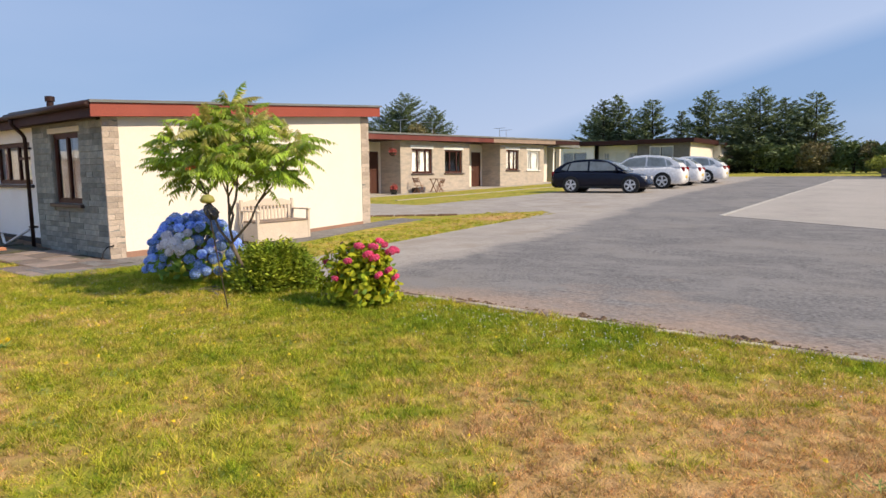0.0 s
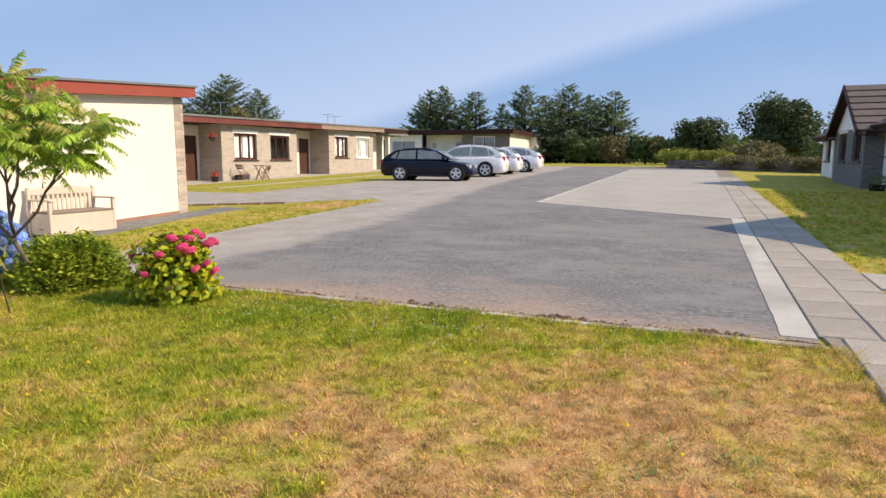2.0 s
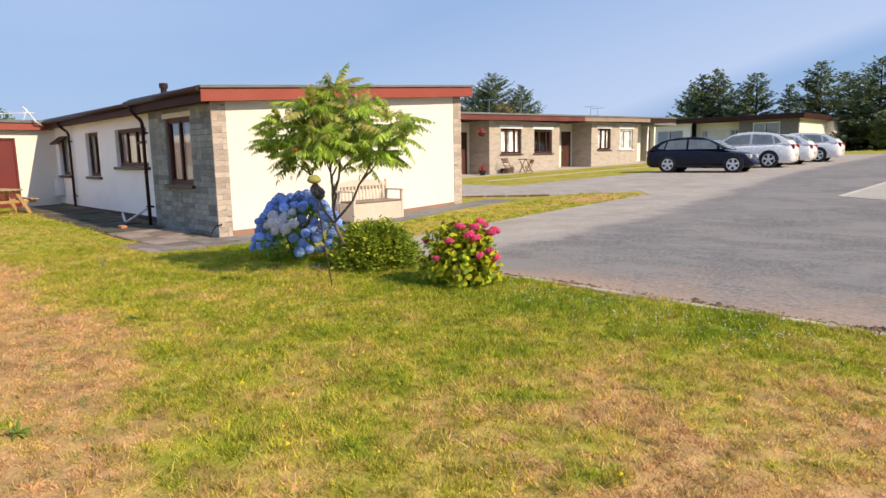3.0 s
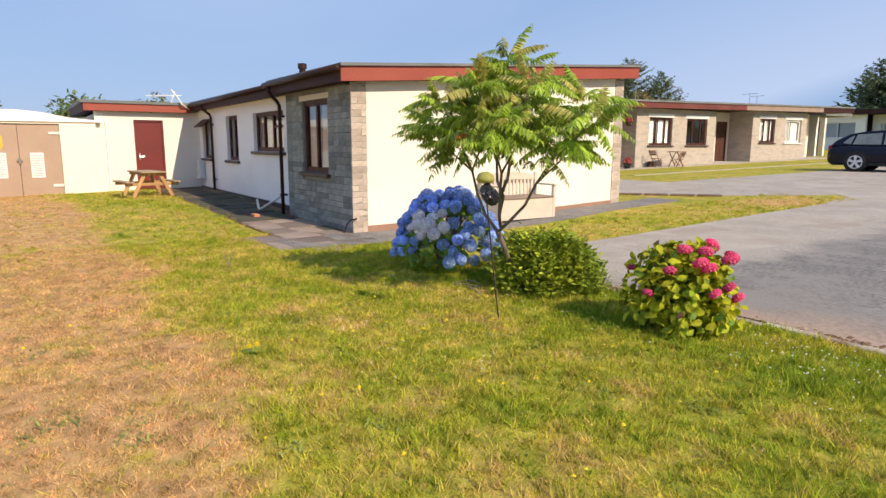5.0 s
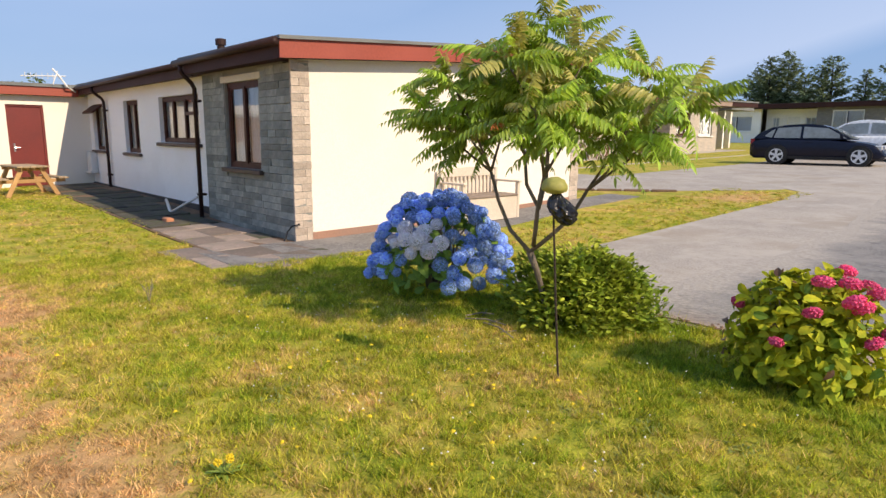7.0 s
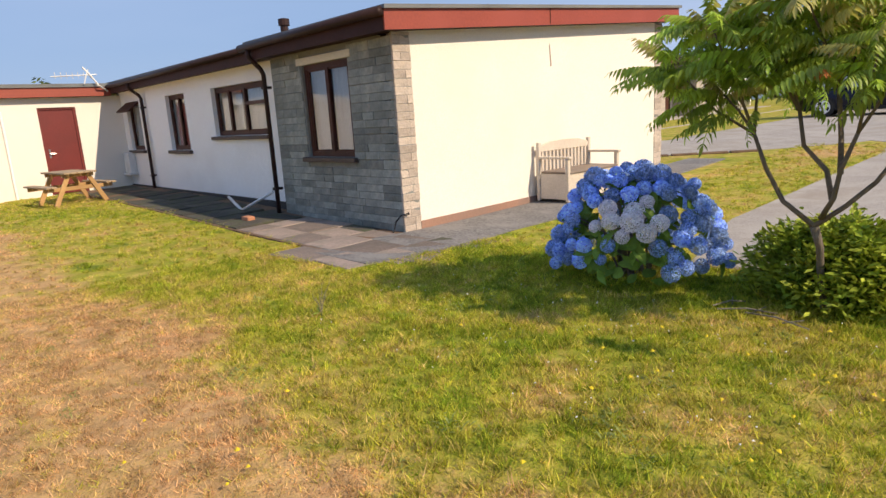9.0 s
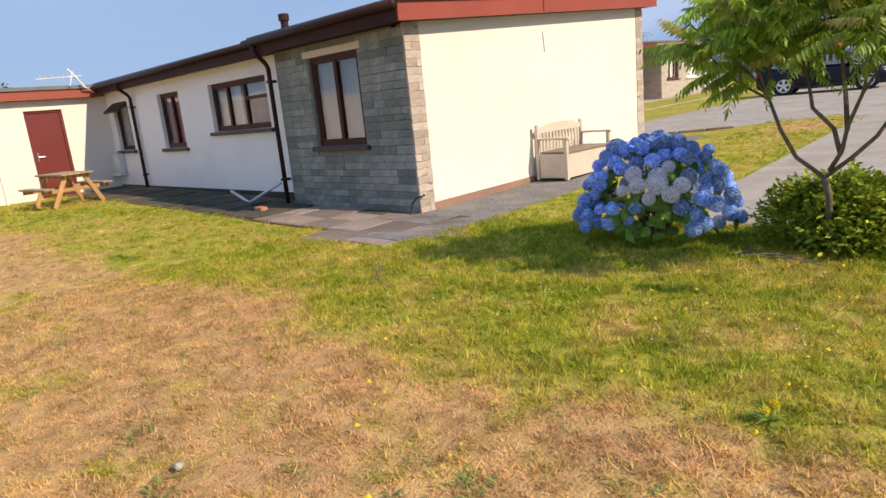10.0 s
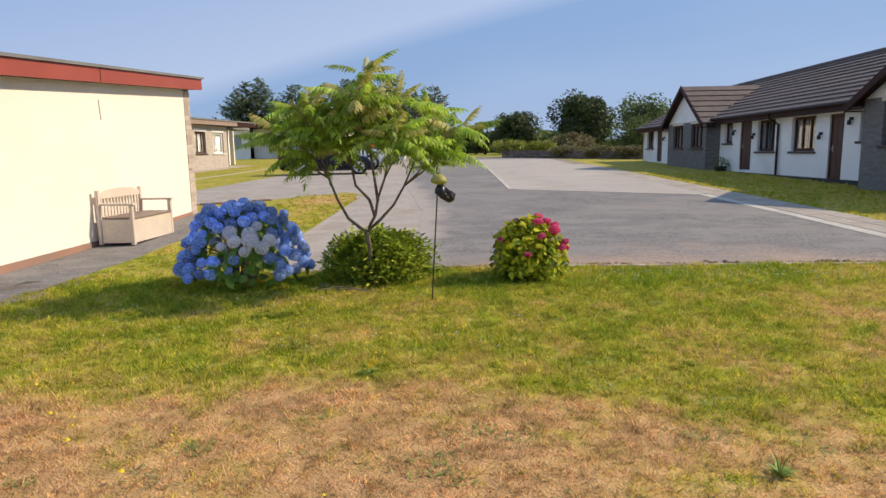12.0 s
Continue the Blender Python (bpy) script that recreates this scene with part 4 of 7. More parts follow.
part("end_wall", boxes((-16.85, -16.6, 58.25, 66, ZF - 0.6, 4.0), (-16.2, -15.95, 66, 71, ZF - 0.6, 3.95), (-16.85, -15.95, 65.8, 66.0, ZF - 0.6, 3.9), (-31, -16.2, 70.8, 71, 0, 3.9), (-31, -30.8, 58.25, 70.8, 0, 3.9)), RENDER_CREAM, far, "sunlit cream end wall")
part("fascia", boxes((-31.4, -16.1, 57.5, 57.55, 3.95, 4.35), (-16.15, -16.1, 57.55, 65.6, 3.95, 4.35), (-15.55, -15.5, 65.6, 71.3, 3.8, 4.15)), BROWN_FASCIA, far)
part("roof", boxes((-31.4, -16.15, 57.55, 65.6, 4.2, 4.36), (-31.4, -15.55, 65.6, 71.3, 4.0, 4.16)), FELT, far)
for a, b, c, d, y, fm in ((-28.9, -26.3, 2.05, 3.4, 58, FRAME_WHITE), (-20.2, -18.0, 2.3, 3.75, 58, FRAME_WHITE), (-25.1, -24.5, 2.2, 3.3, 59.2, FRAME_WHITE), (-22.5, -21.6, 2.2, 3.3, 59.2, FRAME_WHITE)):
    window(far, "-y", y, a, b, c, d, fm, bars=(0.45,), deep=0.08)
door(far, "-y", 59.2, -23.9, -22.9, 1.1, 3.3, FRAME_WHITE)
part("room", boxes((-30.8, -16.9, 62, 62.1, 1, 3.9)), ROOM, far)
lk = thing("link_building", "plain cream wall with grey door joining two blocks", "house", (-25, 44, 0.8))
part("wall", boxes((-27, -21.6, 43, 43.2, 0, 3.2)), RENDER_CREAM, lk)
part("door", boxes((-22.9, -21.9, 42.95, 43.0, 0.9, 2.95)), STONE_DARK, lk, "grey flush door")
part("roof", boxes((-27.2, -21.4, 42.6, 46, 3.3, 3.5)), FELT, lk)


# ---- white bungalows with tiled roofs, across the lawn ----
def tiled_slope(parent, a, b, c, d, courses=11, name="roof_slope"):
    """A roof slope from eave a-b up to ridge d-c in overlapping courses; each course is a piece."""
    a, b, c, d = map(Vector, (a, b, c, d))
    nrm = (b - a).cross(d - a).normalized()
    if nrm.z < 0:
        nrm = -nrm
    base = link(name, mesh(name, [a, b, c, d], [(0, 1, 2, 3)], BROWN_FASCIA), parent, "brown tiled roof slope")
    for k in range(courses):
        f0, f1 = k / courses, min(1.0, (k + 1.12) / courses)
        p, q = a.lerp(d, f0) + nrm * 0.075, b.lerp(c, f0) + nrm * 0.075
        s, r = a.lerp(d, f1) + nrm * 0.03, b.lerp(c, f1) + nrm * 0.03
        vs = [p, q, r, s, p - nrm * 0.06, q - nrm * 0.06]
        link("tile_course", mesh("tile_course", vs, [(0, 1, 2, 3), (4, 5, 1, 0), (4, 0, 3), (5, 2, 1)], TILE), base)
    return base


rh = thing("white_bungalow", "white rendered bungalow with stone gables and brown tiles", "house", (8, 22, 0.5))
EV, RX, RZ, WX = 2.66, 9.6, 4.72, 5.9
WH = [(23.3, 24.3, 0.6, 2.53), (25.05, 25.85, 1.66, 2.5), (21.45, 22.8, 1.32, 2.46), (18.85, 20.3, 1.32, 2.44), (17.35, 18.08, 0.46, 2.42), (16.0, 16.6, 1.6, 2.4), (34.4, 35.3, 0.75, 2.56), (36.0, 37.3, 1.5, 2.56)]
bm = bmesh.new()
wall_x(bm, WX, WX + 0.25, 11.0, 38, -0.3, EV + 0.05, WH)
part("front_wall", bm, RENDER_WHITE, rh, "shaded white rendered front wall")
part("plinth", boxes((WX - 0.02, WX + 0.05, 11, 38, -0.3, 0.5)), PLINTH_BLACK, rh, "black painted plinth")
part("end_wall", boxes((WX, 13.2, 37.9, 38.1, 0, 2.6), (WX, 13.2, 10.9, 11.1, -0.3, 2.6), (13.0, 13.2, 11, 38, -0.3, 2.6)), RENDER_WHITE, rh)
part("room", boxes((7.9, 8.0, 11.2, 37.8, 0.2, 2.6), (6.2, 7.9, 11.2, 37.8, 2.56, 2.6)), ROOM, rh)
tiled_slope(rh, (WX - 0.4, 10.7, EV), (WX - 0.4, 38.3, EV), (RX, 38.3, RZ), (RX, 10.7, RZ), 12)
tiled_slope(rh, (13.6, 38.3, EV), (13.6, 10.7, EV), (RX, 10.7, RZ), (RX, 38.3, RZ), 3)
bm = bmesh.new()
tube(bm, [(RX, 10.7, RZ + 0.03), (RX, 38.3, RZ + 0.03)], [0.11, 0.11], 8)
part("ridge_tiles", bm, TILE, rh)
bm = bmesh.new()
prism(bm, [(WX, 2.55), (13.2, 2.55), (RX, RZ - 0.1)], "y", 10.95, 11.1)
part("end_gable", bm, RENDER_WHITE, rh, "white rendered end gable")
part("fascia", boxes((WX - 0.4, WX - 0.37, 10.7, 38.3, EV - 0.2, EV + 0.02), (WX - 0.37, WX, 10.7, 38.3, EV - 0.19, EV - 0.16)), BROWN_FASCIA, rh)
bm = bmesh.new()
tube(bm, [(WX - 0.46, 10.7, EV + 0.0), (WX - 0.46, 38.3, EV)], [0.06, 0.06], 8)
part("gutter", bm, PLASTIC_BROWN, rh)
bm = bmesh.new()
tube(bm, [(WX - 0.46, 21.1, EV - 0.03), (WX - 0.4, 21.1, EV - 0.2), (WX - 0.07, 21.1, EV - 0.42), (WX - 0.07, 21.1, 0.4)], [0.04] * 4, 8)
part("downpipe", bm, PLASTIC_BROWN, rh, "black downpipe")
for y0, y1, z0, z1 in WH:
    if y1 - y0 < 1.3 and z0 < 1.0:
        door(rh, "-x", WX, y0, y1, z0, z1, DOOR_BROWN, panels=True)
    else:
        window(rh, "-x", WX, y0, y1, z0, z1, bars=(0.36, 0.7) if y1 - y0 > 1.2 else (), deep=0.1)
for gx0, y0, y1 in ((5.3, 26.3, 31.45), (5.3, 11.2, 15.5)):
    zb, ym = G(gx0, y0) - 0.4, (y0 + y1) / 2
    pitch = 0.62 if y0 > 20 else 0.5
    za = EV + pitch * (y1 - y0) / 2
    holes = [(y0 + 0.4, y0 + 1.85, 1.48, 2.56), (y1 - 2.2, y1 - 0.8, 1.48, 2.56)]
    bm = bmesh.new()
    wall_x(bm, gx0, gx0 + 0.25, y0, y1, zb, EV, holes)
    box(bm, gx0 + 0.25, WX, y0, y0 + 0.25, zb, EV)
    box(bm, gx0 + 0.25, WX, y1 - 0.25, y1, zb, EV)
    part("stone_gable", bm, STONE_DARK, rh, "grey stone-clad gable front")
    bm = bmesh.new()
    prism(bm, [(y0, EV), (y1, EV), (ym, za)], "x", gx0 + 0.02, gx0 + 0.2)
    part("gable_triangle", bm, RENDER_WHITE, rh, "white rendered gable triangle")
    for a, b, c, d in holes:
        window(rh, "-x", gx0, a, b, c, d, bars=(0.33, 0.66), lintel=0.14, deep=0.1)
    ze, o = EV - 0.16, 0.3
    far_x = WX + (za - EV) / (RZ - EV) * (RX - WX + 0.4)
    tiled_slope(rh, (gx0 - 0.3, y0 - o, ze), (WX - 0.4 + 0.0, y0 - o, ze), (far_x, ym, za + 0.04), (gx0 - 0.3, ym, za + 0.04), 7)
    tiled_slope(rh, (WX - 0.4, y1 + o, ze), (gx0 - 0.3, y1 + o, ze), (gx0 - 0.3, ym, za + 0.04), (far_x, ym, za + 0.04), 7)
    bm = bmesh.new()
    for s, yy in ((1, y0 - o), (-1, y1 + o)):
        prism(bm, [(yy, ze - 0.16), (ym, za - 0.1), (ym, za + 0.1), (yy, ze + 0.05)], "x", gx0 - 0.34, gx0 - 0.29)
    part("bargeboard", bm, BROWN_FASCIA, rh, "dark brown bargeboard")
    for s0, s1 in ((y0 - o, y0), (y1, y1 + o)):
        part("soffit", boxes((gx0 - 0.3, WX - 0.3, s0, s1, ze - 0.15, ze - 0.12)), BROWN_FASCIA, rh)
for y, z in ((24.75, 1.9), (23.0, 1.72), (18.45, 1.62), (16.95, 2.0), (33.9, 1.85)):
    lamp = thing("wall_lantern", "small black wall lantern beside a door", "lamp", (WX - 0.08, y, z))
    part("lantern_body", boxes((WX - 0.15, WX - 0.06, y - 0.042, y + 0.042, z + 0.06, z + 0.2)), PLASTIC_BLACK, lamp, bevel=0.015)
    part("lantern_arm", boxes((WX - 0.1, WX, y - 0.02, y + 0.02, z + 0.2, z + 0.28)), PLASTIC_BLACK, lamp)

# ---- low stone garden wall at the end of the car park ----
gw = thing("garden_wall", "low dark stone garden wall with hedge behind", "wall", (2, 44, 0.9), kind="structure")
wa, wb = Vector((-2.2, 49.5, 0)), Vector((7.2, 40.5, 0))
wd = (wb - wa)
rnd = random.Random(5)
gm = [mesh("stone", *(lambda L, h: ([(x, y, z) for z in (0, h) for x, y in ((0.01, 0), (L - 0.01, 0.02), (L - 0.02, 0.4), (0, 0.38))], [(3, 2, 1, 0), (4, 5, 6, 7), (0, 1, 5, 4), (1, 2, 6, 5), (2, 3, 7, 6), (3, 0, 4, 7)]))(L, h), STONE_BROWN) for L, h in ((0.6, 0.19), (0.8, 0.19), (1.0, 0.19))]
turn = Matrix.Rotation(math.atan2(wd.y, wd.x), 4, "Z")
for k in range(4):
    u = 0.0
    while u < wd.length - 0.5:
        i = rnd.randrange(3)
        p = wa + wd.normalized() * u
        link("stone", gm[i], gw, m=Matrix.Translation((p.x, p.y, G(p.x, p.y) - 0.22 + 0.2 * k + rnd.uniform(-0.01, 0.01))) @ turn)
        u += (0.6, 0.8, 1.0)[i]


# ---- plants on the lawn ----
def leaf_blade(L, w, fold=0.25, droop=0.2, n=3):
    """A pointed, folded leaf along +x, drooping at its tip."""
    vs, fs = [], []
    for k in range(n + 1):
        t = k / n
        ww = w * (math.sin(math.pi * (0.08 + 0.92 * t) ** 0.8) if k < n else 0.02)
        x, z = L * t, -droop * L * t * t
        vs += [(x, -ww / 2, z + fold * ww / 2), (x, 0, z), (x, ww / 2, z + fold * ww / 2)]
        if k:
            a, b = 3 * (k - 1), 3 * k
            fs += [(a, b, b + 1, a + 1), (a + 1, b + 1, b + 2, a + 2)]
    return vs, fs


def joined(pieces):
    vs, fs = [], []
    for v, f, m in pieces:
        o = len(vs)
        vs += [m @ Vector(p) for p in v]
        fs += [tuple(i + o for i in q) for q in f]
    return vs, fs


def frond(L, pairs, rnd, droop=0.35):
    """A feathered sumac leaf: hanging leaflets in pairs along an arching stalk."""
    pieces = []
    stalk = [Vector((L * t, 0, 0.12 * L * t - droop * L * t * t)) for t in np.linspace(0, 1, 6)]
    for a, b in zip(stalk, stalk[1:]):
        pieces.append(([a + Vector((0, -0.003, 0)), a + Vector((0, 0.003, 0)), b + Vector((0, 0.002, 0)), b + Vector((0, -0.002, 0))], [(0, 1, 2, 3)], Matrix()))
    for k in range(pairs):
        t = 0.2 + 0.78 * k / (pairs - 1)
        p = Vector((L * t, 0, 0.12 * L * t - droop * L * t * t))
        s = (0.65 + 0.5 * math.sin(math.pi * min(1, t * 0.9 + 0.05))) * (0.105 if t < 0.9 else 0.075)
        for side in (-1, 1):
            v, f = leaf_blade(s, s * 0.29, 0.3, 0.3)
            m = Matrix.Translation(p) @ Euler((rnd.uniform(-0.25, 0.25), rnd.uniform(0.45, 0.95), side * radians(rnd.uniform(60, 80)))).to_matrix().to_4x4()
            pieces.append((v, f, m))
    v, f = leaf_blade(0.08, 0.025)
    pieces.append((v, f, Matrix.Translation(stalk[-1]) @ Euler((0, 0.8, 0)).to_matrix().to_4x4()))
    return joined(pieces)


rnd = random.Random(21)
FRONDS = [mesh("leaf", *frond(L, 12, rnd, d), LEAF_SUMAC) for L, d in ((0.42, 0.35), (0.5, 0.5), (0.36, 0.25), (0.46, 0.6), (0.54, 0.4))]
FRONDS_PALE = [mesh("leaf", *frond(L, 11, rnd, d), LEAF_SUMAC_PALE) for L, d in ((0.36, 0.2), (0.42, 0.4), (0.4, 0.3))]
FRONDS_AUTUMN = mesh("leaf", *frond(0.36, 9, rnd, 0.4), LEAF_ORANGE)
TX, TY = -6.06, 4.86
tree = thing("sumac_tree", "small multi-branched ornamental tree with feathery green leaves", "tree", (TX, TY, G(TX, TY)))
FORK = Vector((TX - 0.02, TY - 0.26, 0.7))
bm = bmesh.new()
tube(bm, [(TX - 0.01, TY, 0.02), (TX, TY - 0.02, 0.14), (TX - 0.015, TY - 0.1, 0.36), (TX + 0.0, TY - 0.2, 0.56), FORK], [0.034, 0.026, 0.021, 0.021, 0.026], 10)
part("trunk", bm, BARK, tree, "slender grey-brown trunk", smooth=True)
# each lobe: where a bough ends (from the fork), how far its leaves rise or hang, and the bough it grows from
LOBES = [
    ((0.02, 0.06, 1.5), 0.6, 4), ((-0.32, 0.06, 1.24), 0.75, 3), ((0.36, 0.02, 1.24), 0.75, 4), ((0.02, -0.12, 1.02), 0.5, 4), ((-0.04, -0.26, 1.26), 0.7, 4), ((0.06, 0.3, 1.3), 0.7, 4),
    ((-0.76, -0.18, 0.94), 0.55, 0), ((-0.5, -0.12, 0.78), 0.3, 0), ((-0.46, 0.3, 1.06), 0.6, 0), ((-0.36, -0.05, 1.08), 0.5, 3),
    ((0.94, 0.12, 0.96), 0.5, 1), ((0.66, 0.1, 0.8), 0.3, 1), ((0.62, 0.38, 1.12), 0.65, 1), ((0.46, -0.02, 0.98), 0.45, 2),
    ((0.34, -0.4, 0.92), 0.4, 2), ((-0.5, -0.28, 1.14), 0.75, 0), ((0.16, 0.5, 1.0), 0.45, 4), ((-0.24, 0.48, 0.9), 0.4, 3)]
STEMS = [
    [(0, 0, 0), (-0.17, -0.02, 0.14), (-0.27, -0.04, 0.34), (-0.34, -0.05, 0.54)],
    [(0, 0, 0), (0.14, 0.03, 0.12), (0.27, 0.08, 0.26), (0.38, 0.1, 0.45)],
    [(0.03, 0, 0.05), (0.11, -0.08, 0.18), (0.14, -0.1, 0.34), (0.22, -0.15, 0.54)],
    [(0.1, -0.07, 0.17), (0.04, 0.02, 0.32), (-0.1, 0.06, 0.46), (-0.14, 0.08, 0.66)],
    [(0.14, -0.1, 0.32), (0.1, 0.02, 0.5), (0.07, 0.07, 0.66), (0.05, 0.08, 0.82)]]
for pts in STEMS:
    bm = bmesh.new()
    tube(bm, [FORK + Vector(p) for p in pts], [0.016, 0.0145, 0.013, 0.011], 7)
    part("branch", bm, BARK, tree, smooth=True)
for tip, lift, k in LOBES:
    a, b = Vector(STEMS[k][-1]), Vector(tip)
    mid = a.lerp(b, 0.5) + Vector((0, 0, -0.05 if abs(b.x) > 0.5 else 0.02))
    bm = bmesh.new()
    tube(bm, [FORK + a, FORK + mid, FORK + b], [0.0105, 0.008, 0.005], 6)
    part("branch", bm, BARK, tree, smooth=True)

rnd = random.Random(4)
for (tip, lift, k) in LOBES:
    tip = Vector(tip)
    base = Vector(STEMS[k][-1])
    out = math.atan2(tip.y, tip.x)
    wide = 0.55 if math.hypot(tip.x, tip.y) > 0.5 else 1.0
    for q in range(16):
        young = q < 6
        yaw = out + rnd.uniform(-math.pi, math.pi) * (0.95 if young else wide)
        pitch = rnd.uniform(0.35, 1.25) * (0.6 + 0.5 * lift) if young else rnd.uniform(-0.35, 0.65) + 0.35 * (lift - 0.4)
        at = FORK + (tip + Vector((rnd.gauss(0, 0.03), rnd.gauss(0, 0.03), rnd.uniform(-0.02, 0.05))) if young or q % 3 else base.lerp(tip, rnd.uniform(0.45, 0.95)))
        size = rnd.uniform(0.58, 0.78) if young else rnd.uniform(0.66, 0.92)
        m = Matrix.Translation(at) @ Euler((rnd.uniform(-0.3, 0.3), -pitch, yaw)).to_matrix().to_4x4() @ Matrix.Scale(size, 4)
        # Outer fronds mostly take the paler colour, as if sunlit.
        link("leaf", rnd.choice(FRONDS_PALE if young and rnd.random() < 0.62 or rnd.random() < 0.08 else FRONDS), tree, m=m)
inner = []
for tip, lift, k in LOBES:
    tip, base = Vector(tip), Vector(STEMS[k][-1])
    for q in range(8):
        src = rnd.choice(FRONDS)
        at = FORK + base.lerp(tip, rnd.uniform(0.5, 1.05)) + Vector((rnd.gauss(0, 0.06), rnd.gauss(0, 0.06), rnd.gauss(0.02, 0.06)))
        m = Matrix.Translation(at) @ Euler((rnd.uniform(-0.4, 0.4), -rnd.uniform(-0.4, 0.7), rnd.uniform(-3.14, 3.14))).to_matrix().to_4x4() @ Matrix.Scale(rnd.uniform(0.5, 0.85), 4)
        inner.append(([v.co for v in src.vertices], [tuple(p.vertices) for p in src.polygons], m))
tagged(link("foliage", mesh("foliage", *joined(inner), LEAF_SUMAC), tree, "dense inner leaves"), kind="stuff")
link("leaf", FRONDS_AUTUMN, tree, "one leaf turned orange", m=Matrix.Translation(FORK + Vector((0.1, -0.42, 0.86))) @ Euler((0.2, -0.2, -1.2)).to_matrix().to_4x4() @ Matrix.Scale(0.5, 4))


def facing(n, rnd, loose=0.5):
    """Turns a leaf's upper side along n, its tip any way round."""
    n = (n.normalized() + Vector((rnd.gauss(0, loose), rnd.gauss(0, loose), rnd.gauss(0, loose)))).normalized()
    return n.to_track_quat("Z", "Y").to_matrix().to_4x4() @ Matrix.Rotation(rnd.uniform(0, 6.283), 4, "Z") @ Matrix.Translation((-0.03, 0, 0))


def mophead(r, rnd, petal, n=64):
    """A round head of four-petalled florets."""
    pieces = []
    for k in range(n):
        z = 1 - 1.75 * (k + 0.5) / n
        a = k * 2.39996
        d = Vector((math.sqrt(max(0, 1 - z * z)) * math.cos(a), math.sqrt(max(0, 1 - z * z)) * math.sin(a), z * 0.85))
        s = petal * rnd.uniform(0.85, 1.15)
        q = d.to_track_quat("Z", "Y").to_matrix().to_4x4()
        m = Matrix.Translation(d * r * rnd.uniform(0.92, 1.04)) @ q @ Matrix.Rotation(rnd.uniform(0, 3), 4, "Z")
        vs, fs = [], []
        for j in range(4):
            b = j * math.pi / 2
            c, e = Vector((math.cos(b), math.sin(b), 0)), Vector((-math.sin(b), math.cos(b), 0))
            o = len(vs)
            vs += [(0, 0, -0.004), c * s * 0.55 + e * s * 0.38, c * s + Vector((0, 0, 0.004)), c * s * 0.55 - e * s * 0.38]
            fs.append((o, o + 1, o + 2, o + 3))
        pieces.append((vs, fs, m))
    return joined(pieces)


rnd = random.Random(9)
HX, HY = -7.5, 5.03
hyd = thing("blue_hydrangea", "rounded hydrangea bush covered in blue and lilac mopheads", "shrub", (HX, HY, G(HX, HY)))
HEAD_B = [mesh("flower_head", *mophead(r, rnd, 0.022, 84), PETAL_BLUE) for r in (0.066, 0.078, 0.056)]
HEAD_L = [mesh("flower_head", *mophead(r, rnd, 0.022, 84), PETAL_LILAC) for r in (0.064, 0.074)]
LEAF_H = [mesh("leaf", *leaf_blade(L, L * 0.62, 0.2, 0.25, 4), LEAF_HYD) for L in (0.12, 0.15, 0.1)]
hz = G(HX, HY)


def dome(a, h, rx=0.63, ry=0.55, rz=0.81):
    """A point on the bush's uneven dome: a round, h from 0 at the skirt to 1 at the crown."""
    el = h * math.pi / 2
    bump_ = 1 + 0.05 * math.sin(3 * a + 1) + 0.04 * math.sin(5 * a)
    c = math.cos(el) ** 0.8
    return Vector((HX + rx * bump_ * c * math.cos(a), HY + ry * bump_ * c * math.sin(a), hz + 0.08 + (rz - 0.06) * math.sin(el) ** 0.9)), Vector((math.cos(a) * math.cos(el), math.sin(a) * math.cos(el), math.sin(el) + 0.25)).normalized()


used, tries = [], 0
while len(used) < 135 and tries < 9000:
    tries += 1
    a, h = rnd.uniform(0, 2 * math.pi), rnd.random() ** 0.9
    p, nrm = dome(a, h)
    turn_ = math.atan2(p.y - HY, p.x - HX)
    if h < 0.05 or h < 0.26 and -1.3 < turn_ < -0.75 or h < 0.12 and -1.7 < turn_ < -0.6:
        continue
    if 0.62 < h < 0.86 and -2.2 < a - 2 * math.pi < -0.9 and rnd.random() < 0.75:
        continue
    if any((p - q).length < 0.11 for q in used):
        continue
    used.append(p)
    pale = -1.75 < math.atan2(p.y - HY, p.x - HX) < -0.55 and 0.24 < h < 0.6 and rnd.random() < 0.75
    m = Matrix.Translation(p + nrm * rnd.uniform(-0.03, 0.06)) @ nrm.to_track_quat("Z", "Y").to_matrix().to_4x4() @ Matrix.Rotation(rnd.uniform(0, 6), 4, "Z") @ Matrix.Scale(rnd.uniform(0.7, 1.1), 4)
    link("flower_head", rnd.choice(HEAD_L if pale or rnd.random() < 0.03 else HEAD_B), hyd, m=m)
for k in range(299):
    a, h = (rnd.uniform(-1.7, -0.4), rnd.uniform(0.02, 0.3)) if k < 50 else (rnd.uniform(0, 2 * math.pi), rnd.random())
    p, nrm = dome(a, h)
    p -= nrm * rnd.uniform(-0.02, 0.06 if k < 50 else 0.14)
    m = Matrix.Translation(p) @ facing(nrm + Vector((0, 0, 0.3)), rnd)
    link("leaf", rnd.choice(LEAF_H), hyd, m=m)
bm = bmesh.new()
for k in range(26):
    a, h = rnd.uniform(0, 6.28), rnd.uniform(0.15, 0.95)
    p, nrm = dome(a, h)
    tube(bm, [(HX + rnd.uniform(-0.12, 0.12), HY + rnd.uniform(-0.1, 0.1), hz - 0.02), Vector((HX, HY, hz + 0.25)).lerp(p, 0.5), p - nrm * 0.04], [0.012, 0.009, 0.006], 5)
tagged(part("woody_base", bm, BARK, hyd, "woody brown stems"), kind="stuff")

